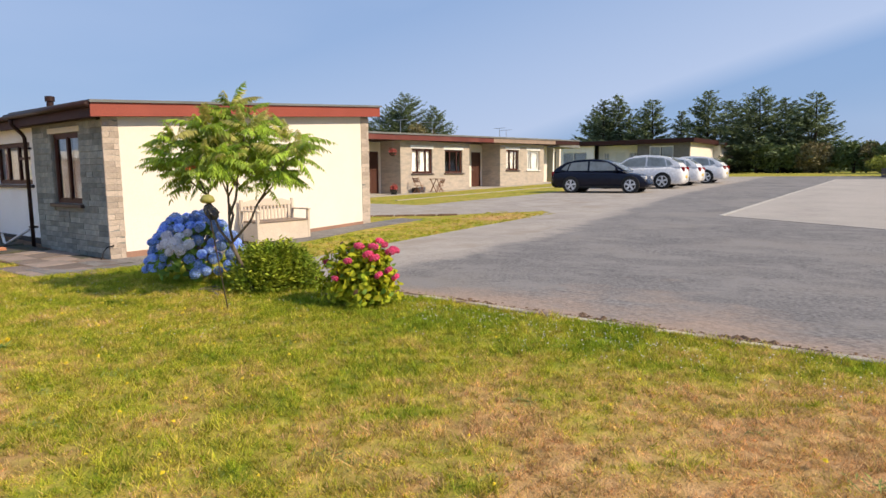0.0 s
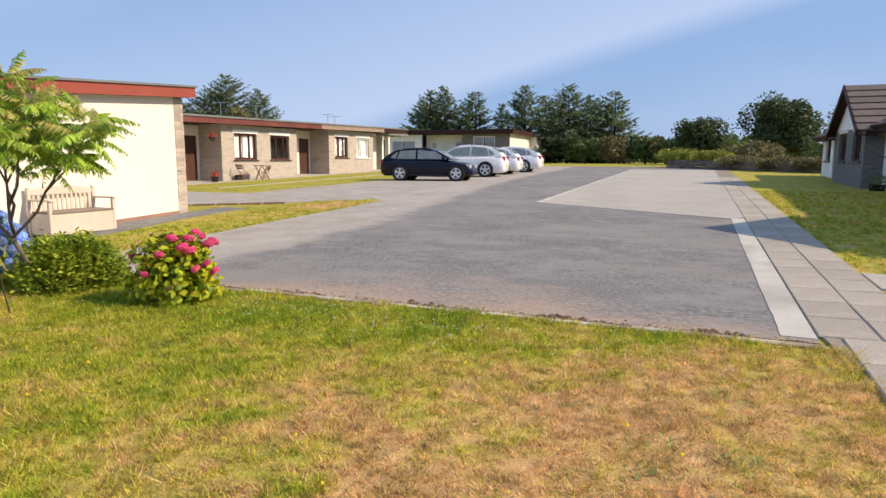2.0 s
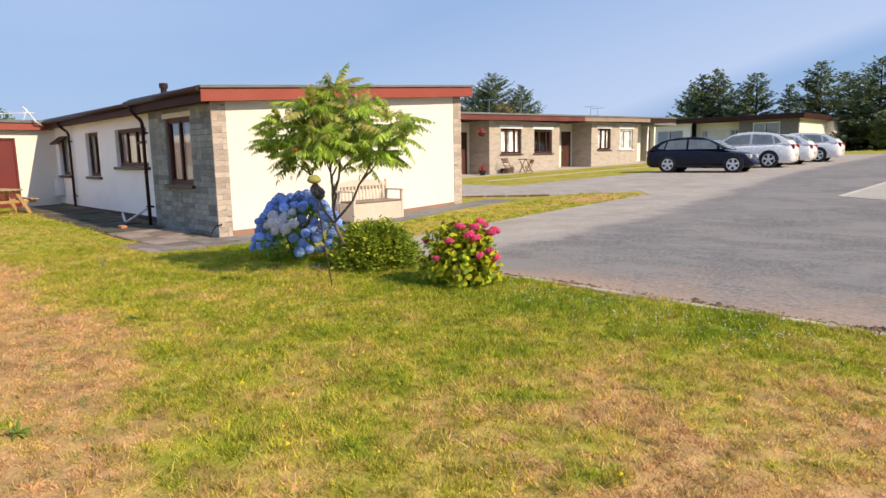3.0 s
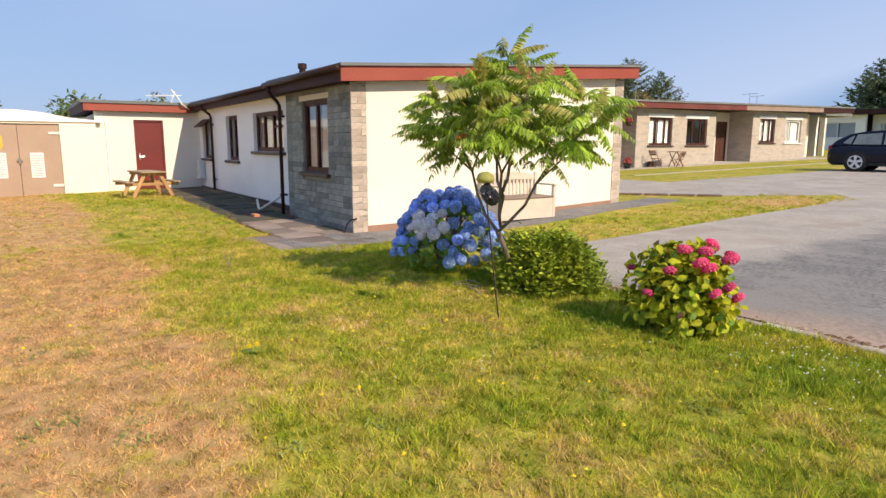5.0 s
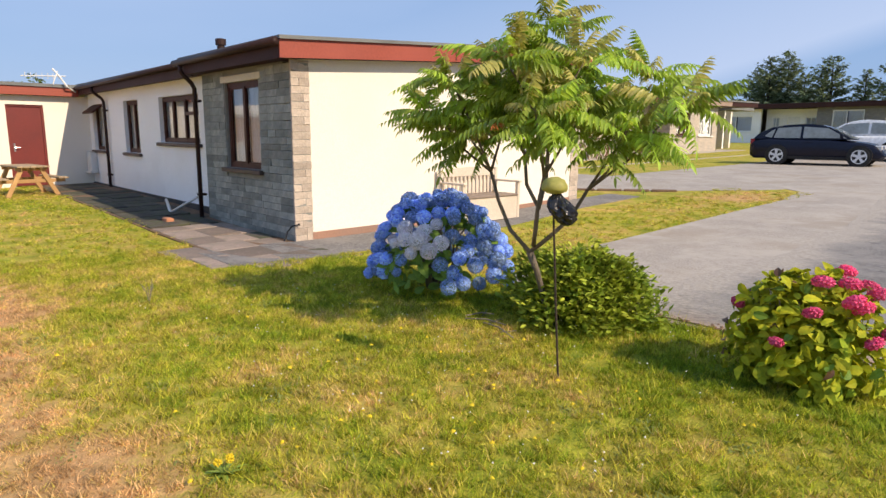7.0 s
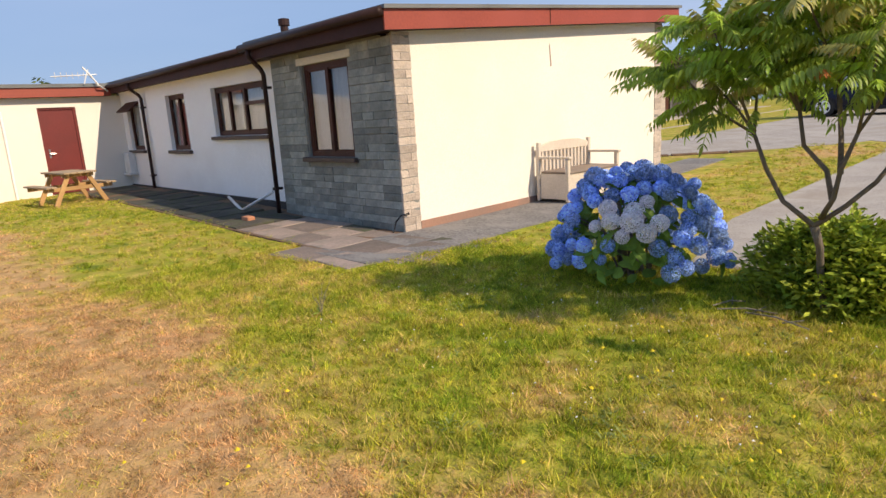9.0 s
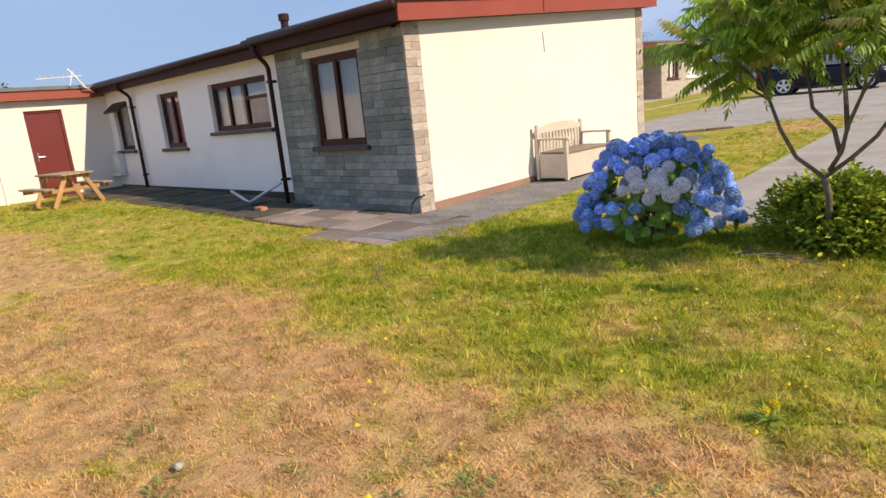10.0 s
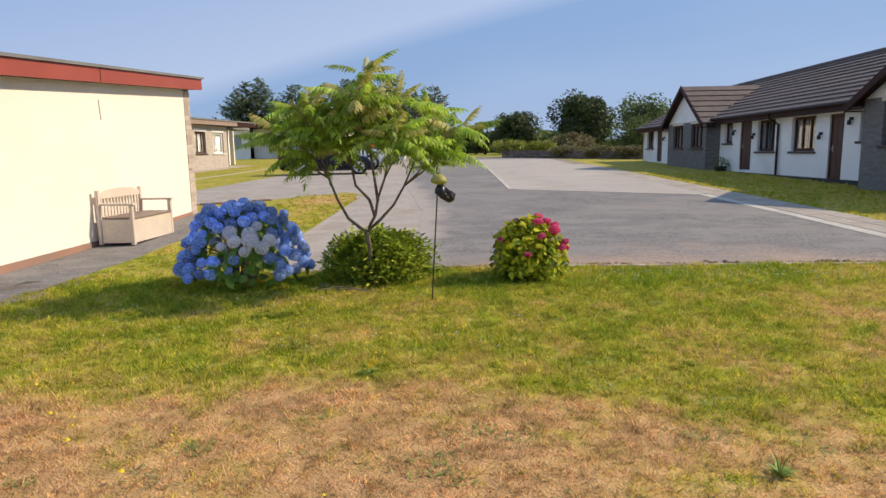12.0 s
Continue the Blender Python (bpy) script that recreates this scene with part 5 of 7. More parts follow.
# clipped evergreen shrub at the foot of the tree
rnd = random.Random(31)
BX, BY = -6.04, 5.16
bz = G(BX, BY)
bush = thing("evergreen_shrub", "low spreading evergreen shrub with small glossy leaves", "shrub", (BX, BY, bz))
pieces = []
for k in range(10000):
    a, h = rnd.uniform(0, 6.283), rnd.random() ** 0.8
    el = h * math.pi / 2
    rr = (1 + 0.08 * math.sin(4 * a + 0.5) + 0.06 * math.sin(7 * a + 3 * h)) * (1 + abs(rnd.gauss(0, 0.05)))
    d = rnd.uniform(0.72, 1.06) if rnd.random() < 0.8 else rnd.uniform(0.4, 0.8)
    p = Vector((BX + 0.55 * rr * d * math.cos(el) ** 0.7 * math.cos(a), BY + 0.48 * rr * d * math.cos(el) ** 0.7 * math.sin(a), bz + 0.02 + 0.43 * d * rr * math.sin(el) + 0.03 * math.sin(9 * a) * math.sin(el)))
    L = rnd.uniform(0.045, 0.075)
    v = [(0, 0, 0), (L * 0.5, L * 0.27, 0.004), (L, 0, 0), (L * 0.5, -L * 0.27, 0.004)]
    pieces.append((v, [(0, 1, 2, 3)], Matrix.Translation(p) @ Euler((rnd.uniform(-0.7, 0.7), -rnd.uniform(-0.4, 1.1), a + rnd.uniform(-1.2, 1.2))).to_matrix().to_4x4()))
tagged(link("foliage", mesh("foliage", *joined(pieces), LEAF_BOX), bush), kind="stuff")
bm = bmesh.new()
for k in range(40):
    a = rnd.uniform(0, 6.283)
    r0, z1 = rnd.uniform(0.15, 0.45), rnd.uniform(0.15, 0.42)
    tube(bm, [(BX + 0.1 * math.cos(a), BY + 0.08 * math.sin(a), bz - 0.02), (BX + r0 * 0.6 * math.cos(a), BY + r0 * 0.5 * math.sin(a), bz + z1 * 0.6), (BX + r0 * math.cos(a), BY + r0 * 0.85 * math.sin(a), bz + z1)], [0.008, 0.006, 0.003], 5)
tagged(part("woody_base", bm, BARK_DARK, bush, "dark woody stems"), kind="stuff")

# pink hydrangea by the kerb
rnd = random.Random(14)
PX, PY = -4.45, 5.02
pz = G(PX, PY)
pink = thing("pink_hydrangea", "yellow-green hydrangea bush with crimson pink flower heads", "shrub", (PX, PY, pz))
LEAF_P = [mesh("leaf", *leaf_blade(L, L * 0.62, 0.22, 0.25, 4), LEAF_PINK) for L in (0.07, 0.085, 0.058)]
LEAF_R = [mesh("leaf", *leaf_blade(L, L * 0.6, 0.22, 0.3, 4), LEAF_RED) for L in (0.06, 0.07)]
LEAF_G = [mesh("leaf", *leaf_blade(L, L * 0.6, 0.22, 0.3, 4), LEAF_HYD) for L in (0.07, 0.08)]
dense = []
for k in range(2700):
    a, h = rnd.uniform(0, 6.283), rnd.random() ** 0.8
    el = h * math.pi / 2
    outer = k >= 2410
    d = rnd.uniform(0.9, 1.03) if outer else rnd.uniform(0.45, 0.98)
    rr = 1 + 0.1 * math.sin(3 * a + 2) + 0.07 * math.sin(5 * a)
    p = Vector((PX + 0.42 * rr * d * math.cos(el) ** 0.65 * math.cos(a), PY + 0.39 * rr * d * math.cos(el) ** 0.65 * math.sin(a), pz + 0.05 + 0.57 * d * math.sin(el) + 0.03 * math.sin(2 * a)))
    u = rnd.random()
    ms = LEAF_R if u < (0.3 if math.cos(a) < -0.4 else 0.05) else LEAF_G if u < 0.25 else LEAF_P
    m = Matrix.Translation(p) @ facing(Vector((math.cos(a) * math.cos(el), math.sin(a) * math.cos(el), math.sin(el) + 0.35)), rnd)
    if outer:
        link("leaf", rnd.choice(ms), pink, m=m)
    else:
        L = rnd.uniform(0.06, 0.09)
        dense.append((*leaf_blade(L, L * 0.62, 0.22, 0.25), m))
tagged(link("foliage", mesh("foliage", *joined(dense), LEAF_PINK), pink, "dense yellow-green inner leaves"), kind="stuff")
HEAD_P = [mesh("flower_head", *mophead(r, rnd, 0.02, 56), PETAL_PINK) for r in (0.04, 0.05, 0.032)]
for x, y, z, i in ((0.1, -0.12, 0.63, 1), (0.2, -0.02, 0.62, 1), (0.29, -0.1, 0.52, 1), (0.26, -0.16, 0.56, 1), (0.14, 0.14, 0.66, 0), (0.3, 0.12, 0.56, 1), (0.4, -0.02, 0.4, 0), (0.36, -0.12, 0.36, 0), (0.12, -0.3, 0.5, 0), (-0.28, -0.22, 0.46, 2), (0.42, 0.06, 0.32, 0), (-0.02, -0.34, 0.32, 2), (0.22, 0.28, 0.56, 1), (0.05, 0.3, 0.6, 0)):
    link("flower_head", HEAD_P[i], pink, m=Matrix.Translation((PX + x, PY + y, pz + z - 0.015)) @ Euler((y * 1.5, x * 1.5, x * 9)).to_matrix().to_4x4() @ Matrix.Diagonal((1.05, 1.05, 0.72, 1)))
bm = bmesh.new()
for k in range(22):
    a, r0 = rnd.uniform(0, 6.283), rnd.uniform(0.1, 0.34)
    tube(bm, [(PX + 0.08 * math.cos(a), PY + 0.08 * math.sin(a), pz - 0.02), (PX + r0 * 0.7 * math.cos(a), PY + r0 * 0.7 * math.sin(a), pz + 0.25), (PX + r0 * math.cos(a), PY + r0 * math.sin(a), pz + 0.5)], [0.008, 0.006, 0.004], 5)
tagged(part("woody_base", bm, BARK, pink, "thin woody stems"), kind="stuff")

# ---- stick with a black bag tied to it ----
SX, SY = -5.41, 4.09
stick = thing("marker_stick", "thin dark garden stick with black bag tied on top", "stick", (SX, SY, G(SX, SY)))
bm = bmesh.new()
tube(bm, [(SX, SY, G(SX, SY) - 0.05), (SX + 0.04, SY - 0.11, 0.6), (SX + 0.085, SY - 0.23, 1.22)], [0.0065, 0.0065, 0.0055], 7)
part("rod", bm, BARK_DARK, stick)
TOP = Vector((SX + 0.085, SY - 0.23, 1.225))
bm = bmesh.new()
bmesh.ops.create_icosphere(bm, subdivisions=4, radius=1)
for v in bm.verts:
    c = v.co.copy()
    pleat = 0.13 * math.sin(7 * math.atan2(c.y, c.x) + 3 * c.z) * (1 - c.z * c.z)
    k = 1 + pleat + 0.24 * noise.noise(c * 2.3) + 0.16 * noise.noise(c * 6)
    wide = 1.0 if c.z < 0.1 else 1.0 - 0.62 * (c.z - 0.1)
    v.co = TOP + Vector((0.035 + 0.025 * (1 - c.z) + c.x * 0.078 * k * wide, c.y * 0.06 * k * wide, -0.095 + c.z * 0.082 * (1 + 0.1 * noise.noise(c * 3)) - 0.02 * c.x))
part("bag", bm, PLASTIC_BLACK, stick, "crumpled black plastic bag")
bm = bmesh.new()
bmesh.ops.create_icosphere(bm, subdivisions=3, radius=1)
for v in bm.verts:
    c = v.co.copy()
    k = 1 + 0.12 * noise.noise(c * 3.1)
    v.co = TOP + Vector((0.01 + c.x * 0.07 * k, c.y * 0.066 * k, 0.005 + c.z * (0.058 if c.z > 0 else 0.03) * k))
part("cap", bm, LEAF_SUMAC_PALE, stick, "faded green cloth cap", smooth=True)

# ---- storage bench by the gable ----
b0, b1, bx0, bx1 = 8.02, 9.36, -10.88, -10.3
zb = G(-10.5, 8.5) + 0.02
bench = thing("garden_bench", "beige slatted storage bench against the cream wall", "bench", (-10.6, 8.55, zb))
part("front_panel", boxes((bx1 - 0.03, bx1 - 0.01, b0 + 0.05, b1 - 0.05, zb + 0.03, zb + 0.4)), BENCH, bench)
part("end_panel", boxes((bx0 + 0.06, bx1 - 0.05, b0 + 0.02, b0 + 0.04, zb + 0.03, zb + 0.4)), BENCH, bench)
part("end_panel", boxes((bx0 + 0.06, bx1 - 0.05, b1 - 0.04, b1 - 0.02, zb + 0.03, zb + 0.4)), BENCH, bench)
part("back_panel", boxes((bx0 + 0.02, bx0 + 0.04, b0 + 0.05, b1 - 0.05, zb + 0.03, zb + 0.42)), BENCH, bench)
part("seat", boxes((bx0 + 0.05, bx1 + 0.01, b0 + 0.05, b1 - 0.05, zb + 0.402, zb + 0.435)), SEAT, bench, "brown seat lid", bevel=0.008)
for y in (b0, b1 - 0.06):
    part("leg", boxes((bx1 - 0.06, bx1, y, y + 0.06, zb, zb + 0.62)), BENCH, bench, bevel=0.006)
    part("back_post", boxes((bx0, bx0 + 0.055, y, y + 0.06, zb, zb + 0.86)), BENCH, bench, bevel=0.006)
    part("armrest", boxes((bx0 + 0.03, bx1 + 0.03, y - 0.01, y + 0.07, zb + 0.62, zb + 0.655)), BENCH, bench, bevel=0.008)
bm = bmesh.new()
prism(bm, [(b0 + 0.06, zb + 0.72), (b1 - 0.06, zb + 0.72), (b1 - 0.06, zb + 0.8), (b1 - 0.3, zb + 0.86), (0.5 * (b0 + b1), zb + 0.875), (b0 + 0.3, zb + 0.86), (b0 + 0.06, zb + 0.8)], "x", bx0 + 0.012, bx0 + 0.042)
part("top_rail", bm, BENCH, bench, bevel=0.004)
for k in range(13):
    y = b0 + 0.1 + k * (b1 - b0 - 0.24) / 12
    part("slat", boxes((bx0 + 0.018, bx0 + 0.034, y, y + 0.045, zb + 0.435, zb + 0.725)), BENCH, bench)

# ---- picnic table by the red door ----
pic = thing("picnic_table", "softwood picnic table with attached benches on the grass", "table", (-19.6, 3.75, 0.1))
pzz = G(-19.6, 3.75)
M0 = Matrix.Translation((-19.65, 3.72, pzz)) @ Matrix.Rotation(radians(8), 4, "Z") @ Matrix.Scale(0.86, 4)


def pic_part(name, bm, material, label=""):
    for v in bm.verts:
        v.co = M0 @ v.co
    return part(name, bm, material, pic, label, bevel=0.005)


for k in range(5):
    y = -0.35 + k * 0.145
    pic_part("top_plank", box(bmesh.new(), -0.72, 0.72, y, y + 0.135, 0.72, 0.76), TIMBER_GREY)
for s in (-1, 1):
    for k in range(2):
        y = s * (0.6 + 0.12 * k)
        pic_part("seat_plank", box(bmesh.new(), -0.72, 0.72, y - 0.055, y + 0.055, 0.43, 0.47), TIMBER_GREY)
for x in (-0.5, 0.5):
    pic_part("top_bearer", box(bmesh.new(), x - 0.02, x + 0.02, -0.34, 0.36, 0.64, 0.718), TIMBER)
    pic_part("seat_bearer", box(bmesh.new(), x - 0.02, x + 0.02, -0.76, 0.76, 0.34, 0.428), TIMBER)
    for s in (-1, 1):
        pic_part("leg", beam(bmesh.new(), (x + 0.043, s * 0.56, 0), (x + 0.043, s * 0.2, 0.715), 0.045, 0.1), TIMBER)

# ---- small things beside the bungalow ----
rnd = random.Random(6)
rub = thing("loose_brick", "broken orange brick lying on the paving", "brick", (-13.75, 4.72, 0.05))
part("brick_piece", boxes((-13.86, -13.64, 4.67, 4.79, G(-13.7, 4.7) + 0.02, G(-13.7, 4.7) + 0.09)), TERRACOTTA, rub, bevel=0.012)
part("brick_piece", boxes((-13.98, -13.88, 4.74, 4.83, G(-13.7, 4.7) + 0.02, G(-13.7, 4.7) + 0.07)), TERRACOTTA, rub, bevel=0.012)
wp = thing("loose_pipe", "white plastic pipe lying against the side wall", "pipe", (-14.9, 5.4, 0.1))
bm = bmesh.new()
tube(bm, [(-16.1, 5.5, 0.2), (-14.85, 5.15, 0.09)], [0.028, 0.028], 8)
part("pipe_length", bm, PLASTIC_WHITE, wp, smooth=True)
bm = bmesh.new()
tube(bm, [(-14.85, 5.15, 0.09), (-14.05, 5.33, 0.42)], [0.026, 0.026], 8)
part("pipe_branch", bm, ALLOY, wp, smooth=True)
aer = thing("tv_aerial", "white television aerial on a bracket at the roof edge", "aerial", (-21.7, 5.2, 2.6))
bm = bmesh.new()
tube(bm, [(-21.9, 5.36, 2.5), (-21.75, 5.15, 2.62), (-21.8, 5.0, 2.88), (-21.85, 4.88, 3.05)], [0.022] * 4, 7)
part("mast", bm, PLASTIC_WHITE, aer)
bm = bmesh.new()
tube(bm, [(-21.8, 5.15, 2.88), (-21.9, 4.2, 2.84)], [0.014, 0.014], 6)
for k in range(7):
    y = 5.0 - k * 0.12
    tube(bm, [(-21.83, y, 2.79), (-21.83, y, 2.93)], [0.006, 0.006], 4)
part("antenna", bm, PLASTIC_WHITE, aer)
bm = bmesh.new()
tube(bm, [(-21.8, 4.85, 2.66), (-21.82, 4.98, 3.0)], [0.014, 0.014], 6)
part("strut", bm, PLASTIC_WHITE, aer)

# ---- bistro set, baskets and pots by the terrace ----
def flower_ball(parent, x, y, z, r, material, seed):
    rr = random.Random(seed)
    pieces = []
    for k in range(160):
        d = Vector((rr.gauss(0, 1), rr.gauss(0, 1), rr.gauss(0, 0.7))).normalized() * r * rr.uniform(0.6, 1.05)
        s = 0.05
        pieces.append(([(0, 0, 0), (s, 0.03, 0.01), (2 * s, 0, 0), (s, -0.03, 0.01)], [(0, 1, 2, 3)], Matrix.Translation(Vector((x, y, z)) + d) @ Euler((rr.uniform(0, 6), rr.uniform(0, 6), rr.uniform(0, 6))).to_matrix().to_4x4()))
    tagged(link("blossom", mesh("blossom", *joined(pieces), material), parent), kind="stuff")


hb = thing("hanging_basket", "hanging basket of orange-red flowers in a porch", "basket", (-19.85, 22.65, 2.5))
part("bowl", tube(bmesh.new(), [(-19.85, 22.65, 2.28), (-19.85, 22.65, 2.36), (-19.85, 22.65, 2.45)], [0.08, 0.17, 0.2], 10), BARK_DARK, hb)
part("chain", tube(bmesh.new(), [(-19.85, 22.65, 2.45), (-19.85, 22.65, 3.03)], [0.008, 0.008], 5), METAL, hb)
flower_ball(hb, -19.85, 22.65, 2.48, 0.17, PETAL_ORANGE, 1)
pt = thing("flower_pot", "dark pot of pink flowers on the porch step", "pot", (-19.7, 22.5, 0.5))
part("pot", tube(bmesh.new(), [(-19.7, 22.5, 0.46), (-19.7, 22.5, 0.72)], [0.13, 0.18], 12), PLASTIC_BLACK, pt)
flower_ball(pt, -19.7, 22.5, 0.78, 0.17, PETAL_ORANGE, 2)
gz = G(-19.2, 25)
bt = thing("bistro_table", "small brown folding garden table", "table", (-19.15, 25.05, gz))
part("tabletop", boxes((-19.45, -18.85, 24.77, 25.33, gz + 0.66, gz + 0.69)), BISTRO, bt)
for s in (-1, 1):
    for x in (-19.35, -18.95):
        part("leg", beam(bmesh.new(), (x, 25.05 - s * 0.25, gz), (x, 25.05 + s * 0.22, gz + 0.66), 0.03, 0.03), BISTRO, bt)


def folding_chair(x, y, z):
    ch = thing("folding_chair", "brown slatted folding garden chair", "chair", (0, 0, 0), "bistro chairs")
    for s in (-0.2, 0.2):
        part("leg", beam(bmesh.new(), (s, -0.25, 0), (s, 0.22, 0.45), 0.025, 0.03), BISTRO, ch)
        part("back_post", beam(bmesh.new(), (s, 0.25, 0), (s, -0.3, 0.9), 0.025, 0.03), BISTRO, ch)
    for k in range(4):
        part("seat_slat", boxes((-0.21, 0.21, -0.2 + 0.11 * k, -0.11 + 0.11 * k, 0.44, 0.46)), BISTRO, ch)
    for k in range(3):
        part("back_slat", boxes((-0.2, 0.2, -0.24 - 0.05 * k, -0.22 - 0.05 * k, 0.62 + 0.09 * k, 0.69 + 0.09 * k)), BISTRO, ch)
    ch.matrix_basis = Matrix.Translation((x, y, z)) @ Matrix.Scale(0.84, 4)
    return ch


ch1 = folding_chair(-19.55, 24.15, gz)
copy_thing(ch1, Matrix.Translation((-19.45, 25.7, gz + 0.01)) @ Matrix.Rotation(radians(170), 4, "Z") @ Matrix.Scale(0.84, 4))
cyl = thing("low_planter", "small dark planter against the stone wall", "planter", (-19.8, 24.6, gz))
part("trough", boxes((-19.95, -19.75, 24.1, 24.5, gz - 0.02, gz + 0.25)), BARK_DARK, cyl, bevel=0.01)
for x, y in ((-23, 26.8), (-23, 29.6), (-24, 38.5), (-25, 41.0)):
    rm = thing("roof_aerial", "thin television aerial on the terrace roof", "aerial", (x, y, 3.3), "roof aerials")
    z0 = row_top(y) + 0.3
    part("mast", tube(bmesh.new(), [(x, y, z0), (x, y, z0 + 1.0)], [0.02, 0.015], 6), METAL, rm)
    part("antenna", tube(bmesh.new(), [(x - 0.3, y - 0.3, z0 + 0.95), (x + 0.3, y + 0.3, z0 + 1.0)], [0.015, 0.015], 5), METAL, rm)
pp = thing("shrub_pot", "low dark planted pot beside a white wall", "planter", (5.6, 25.6, 0.5))
part("pot", tube(bmesh.new(), [(5.55, 25.2, 0.45), (5.55, 25.2, 0.72)], [0.2, 0.26], 12), PLASTIC_BLACK, pp)
flower_ball(pp, 5.55, 25.2, 0.82, 0.33, FOLIAGE, 5)


# ---- parked cars ----
def car(label, paint, L=4.25, W=1.75, H=1.46):
    """A car nose towards +x, on the ground at z = 0."""
    c = thing("car", label, "car", (0, 0, 0), "parked cars")
    n = 25
    wb = L * 0.61
    xf, xr = wb / 2 + 0.03 * L, -wb / 2 + 0.03 * L
    rw = 0.325 if H < 1.55 else 0.355
    belt = 0.63 * H

    def top_body(t):
        return np.interp(t, [0, 0.03, 0.1, 0.35, 0.62, 0.66, 0.9, 0.97, 1], [belt * 0.85, belt * 0.99, belt * 1.03, belt * 1.0, belt * 0.99, belt * 0.98, belt * 0.85, belt * 0.72, belt * 0.5])

    def half(t):
        return W / 2 * np.interp(t, [0, 0.04, 0.15, 0.5, 0.85, 0.96, 1], [0.84, 0.93, 1, 1, 0.98, 0.86, 0.72])

    bm = bmesh.new()
    rings = []
    for i in range(n + 1):
        t = i / n
        x, h, zt = -L / 2 + L * t, half(t), top_body(t)
        zb = 0.2 + 0.1 * (t < 0.03) + 0.06 * (t > 0.97)
        prof = [(0.86, zb), (0.98, zb + 0.1), (1.0, 0.5 * (zb + zt)), (0.985, zt - 0.12), (0.93, zt - 0.03), (0.8, zt), (0, zt + 0.02)]
        rings.append([bm.verts.new((x, s * h * u, z)) for s, pr in ((-1, prof), (1, prof[::-1][1:])) for u, z in pr])
    k = len(rings[0])
    for a, b in zip(rings, rings[1:]):
        for j in range(k):
            bm.faces.new((a[j], a[(j + 1) % k], b[(j + 1) % k], b[j]))
    bm.faces.new(rings[0])
    bm.faces.new(rings[-1][::-1])
    bmesh.ops.recalc_face_normals(bm, faces=list(bm.faces))
    part("body", bm, paint, c, smooth=True)
    # cabin: side profile, drawn in towards the roof
    prof = [(-0.478, belt * 0.98), (-0.438, H * 0.75), (-0.335, H * 0.91), (-0.22, H * 0.975), (-0.07, H), (0.04, H * 0.972), (0.12, H * 0.895), (0.285, belt * 0.98)]
    bm = bmesh.new()
    side = []
    for s in (-1, 1):
        side.append([bm.verts.new((u * L, s * (W / 2 * (0.93 - 0.17 * (z - belt) / (H - belt))), z)) for u, z in prof])
    bm.faces.new(side[0])
    bm.faces.new(side[1][::-1])
    for i in range(len(prof)):
        j = (i + 1) % len(prof)
        bm.faces.new((side[0][i], side[1][i], side[1][j], side[0][j]))
    bmesh.ops.recalc_face_normals(bm, faces=list(bm.faces))
    bmesh.ops.bevel(bm, geom=[e for e in bm.edges if e.calc_face_angle(0) > 0.5], offset=0.03, segments=2, affect="EDGES")
    part("cabin", bm, paint, c, smooth=False)

    def pane(name, pts, mt=CAR_GLASS):
        bm = bmesh.new()
        bm.faces.new([bm.verts.new(p) for p in pts])
        bmesh.ops.solidify(bm, geom=list(bm.faces), thickness=0.012)
        part(name, bm, mt, c)

    for s in (-1, 1):
        def at(u, z, off=0.012):
            return (u * L, s * (W / 2 * (0.93 - 0.17 * (z - belt) / (H - belt)) + off), z)
        z0, z1 = belt * 1.04, H * 0.93
        pane("side_window", [at(0.235, z0), at(0.095, z1 * 0.96), at(-0.085, z1), at(-0.085, z0)])
        pane("side_window", [at(-0.105, z0), at(-0.105, z1), at(-0.285, z1 * 0.965), at(-0.31, z0)])
        pane("quarter_window", [at(-0.325, z0), at(-0.303, z1 * 0.94), at(-0.338, z1 * 0.885), at(-0.385, z0 * 1.06)])
        part("mirror", boxes((0.19 * L, 0.19 * L + 0.1, s * W / 2 - 0.03 + (0.0 if s > 0 else -0.12), s * W / 2 + 0.15 - (0.0 if s > 0 else 0.12), belt * 1.03, belt * 1.03 + 0.14)), paint, c, bevel=0.025)
        part("door_handle", boxes((-0.06 * L, -0.02 * L, min(s * W / 2, s * W / 2 + s * 0.025), max(s * W / 2, s * W / 2 + s * 0.025), belt * 0.86, belt * 0.9)), paint, c)
        part("sill", boxes((xr + rw + 0.06, xf - rw - 0.06, s * W / 2 * 0.99 - 0.03, s * W / 2 * 0.99 + 0.03, 0.2, 0.3)), RUBBER, c, "black lower trim", bevel=0.01)
        bm = bmesh.new()
        box(bm, -L / 2 - 0.01, -L / 2 + 0.14, s * W * 0.36 - 0.09, s * W * 0.36 + 0.11, belt * 0.78, belt * 1.0)
        part("tail_light", bm, LAMP_RED, c, "red tail light", bevel=0.025)
        part("headlight", boxes((L * 0.425, L * 0.482, s * W * 0.33 - 0.14, s * W * 0.33 + 0.12, belt * 0.6, belt * 0.78)), LAMP_CLEAR, c, "clear headlight", bevel=0.03)
    w = W / 2 * 0.78
    pane("windscreen", [(0.288 * L, -w, belt * 1.02), (0.288 * L, w, belt * 1.02), (0.13 * L, w * 0.88, H * 0.9), (0.13 * L, -w * 0.88, H * 0.9)])
    pane("rear_window", [(-0.438 * L, -w * 0.97, H * 0.765), (-0.438 * L, w * 0.97, H * 0.765), (-0.345 * L, w * 0.88, H * 0.91), (-0.345 * L, -w * 0.88, H * 0.91)])
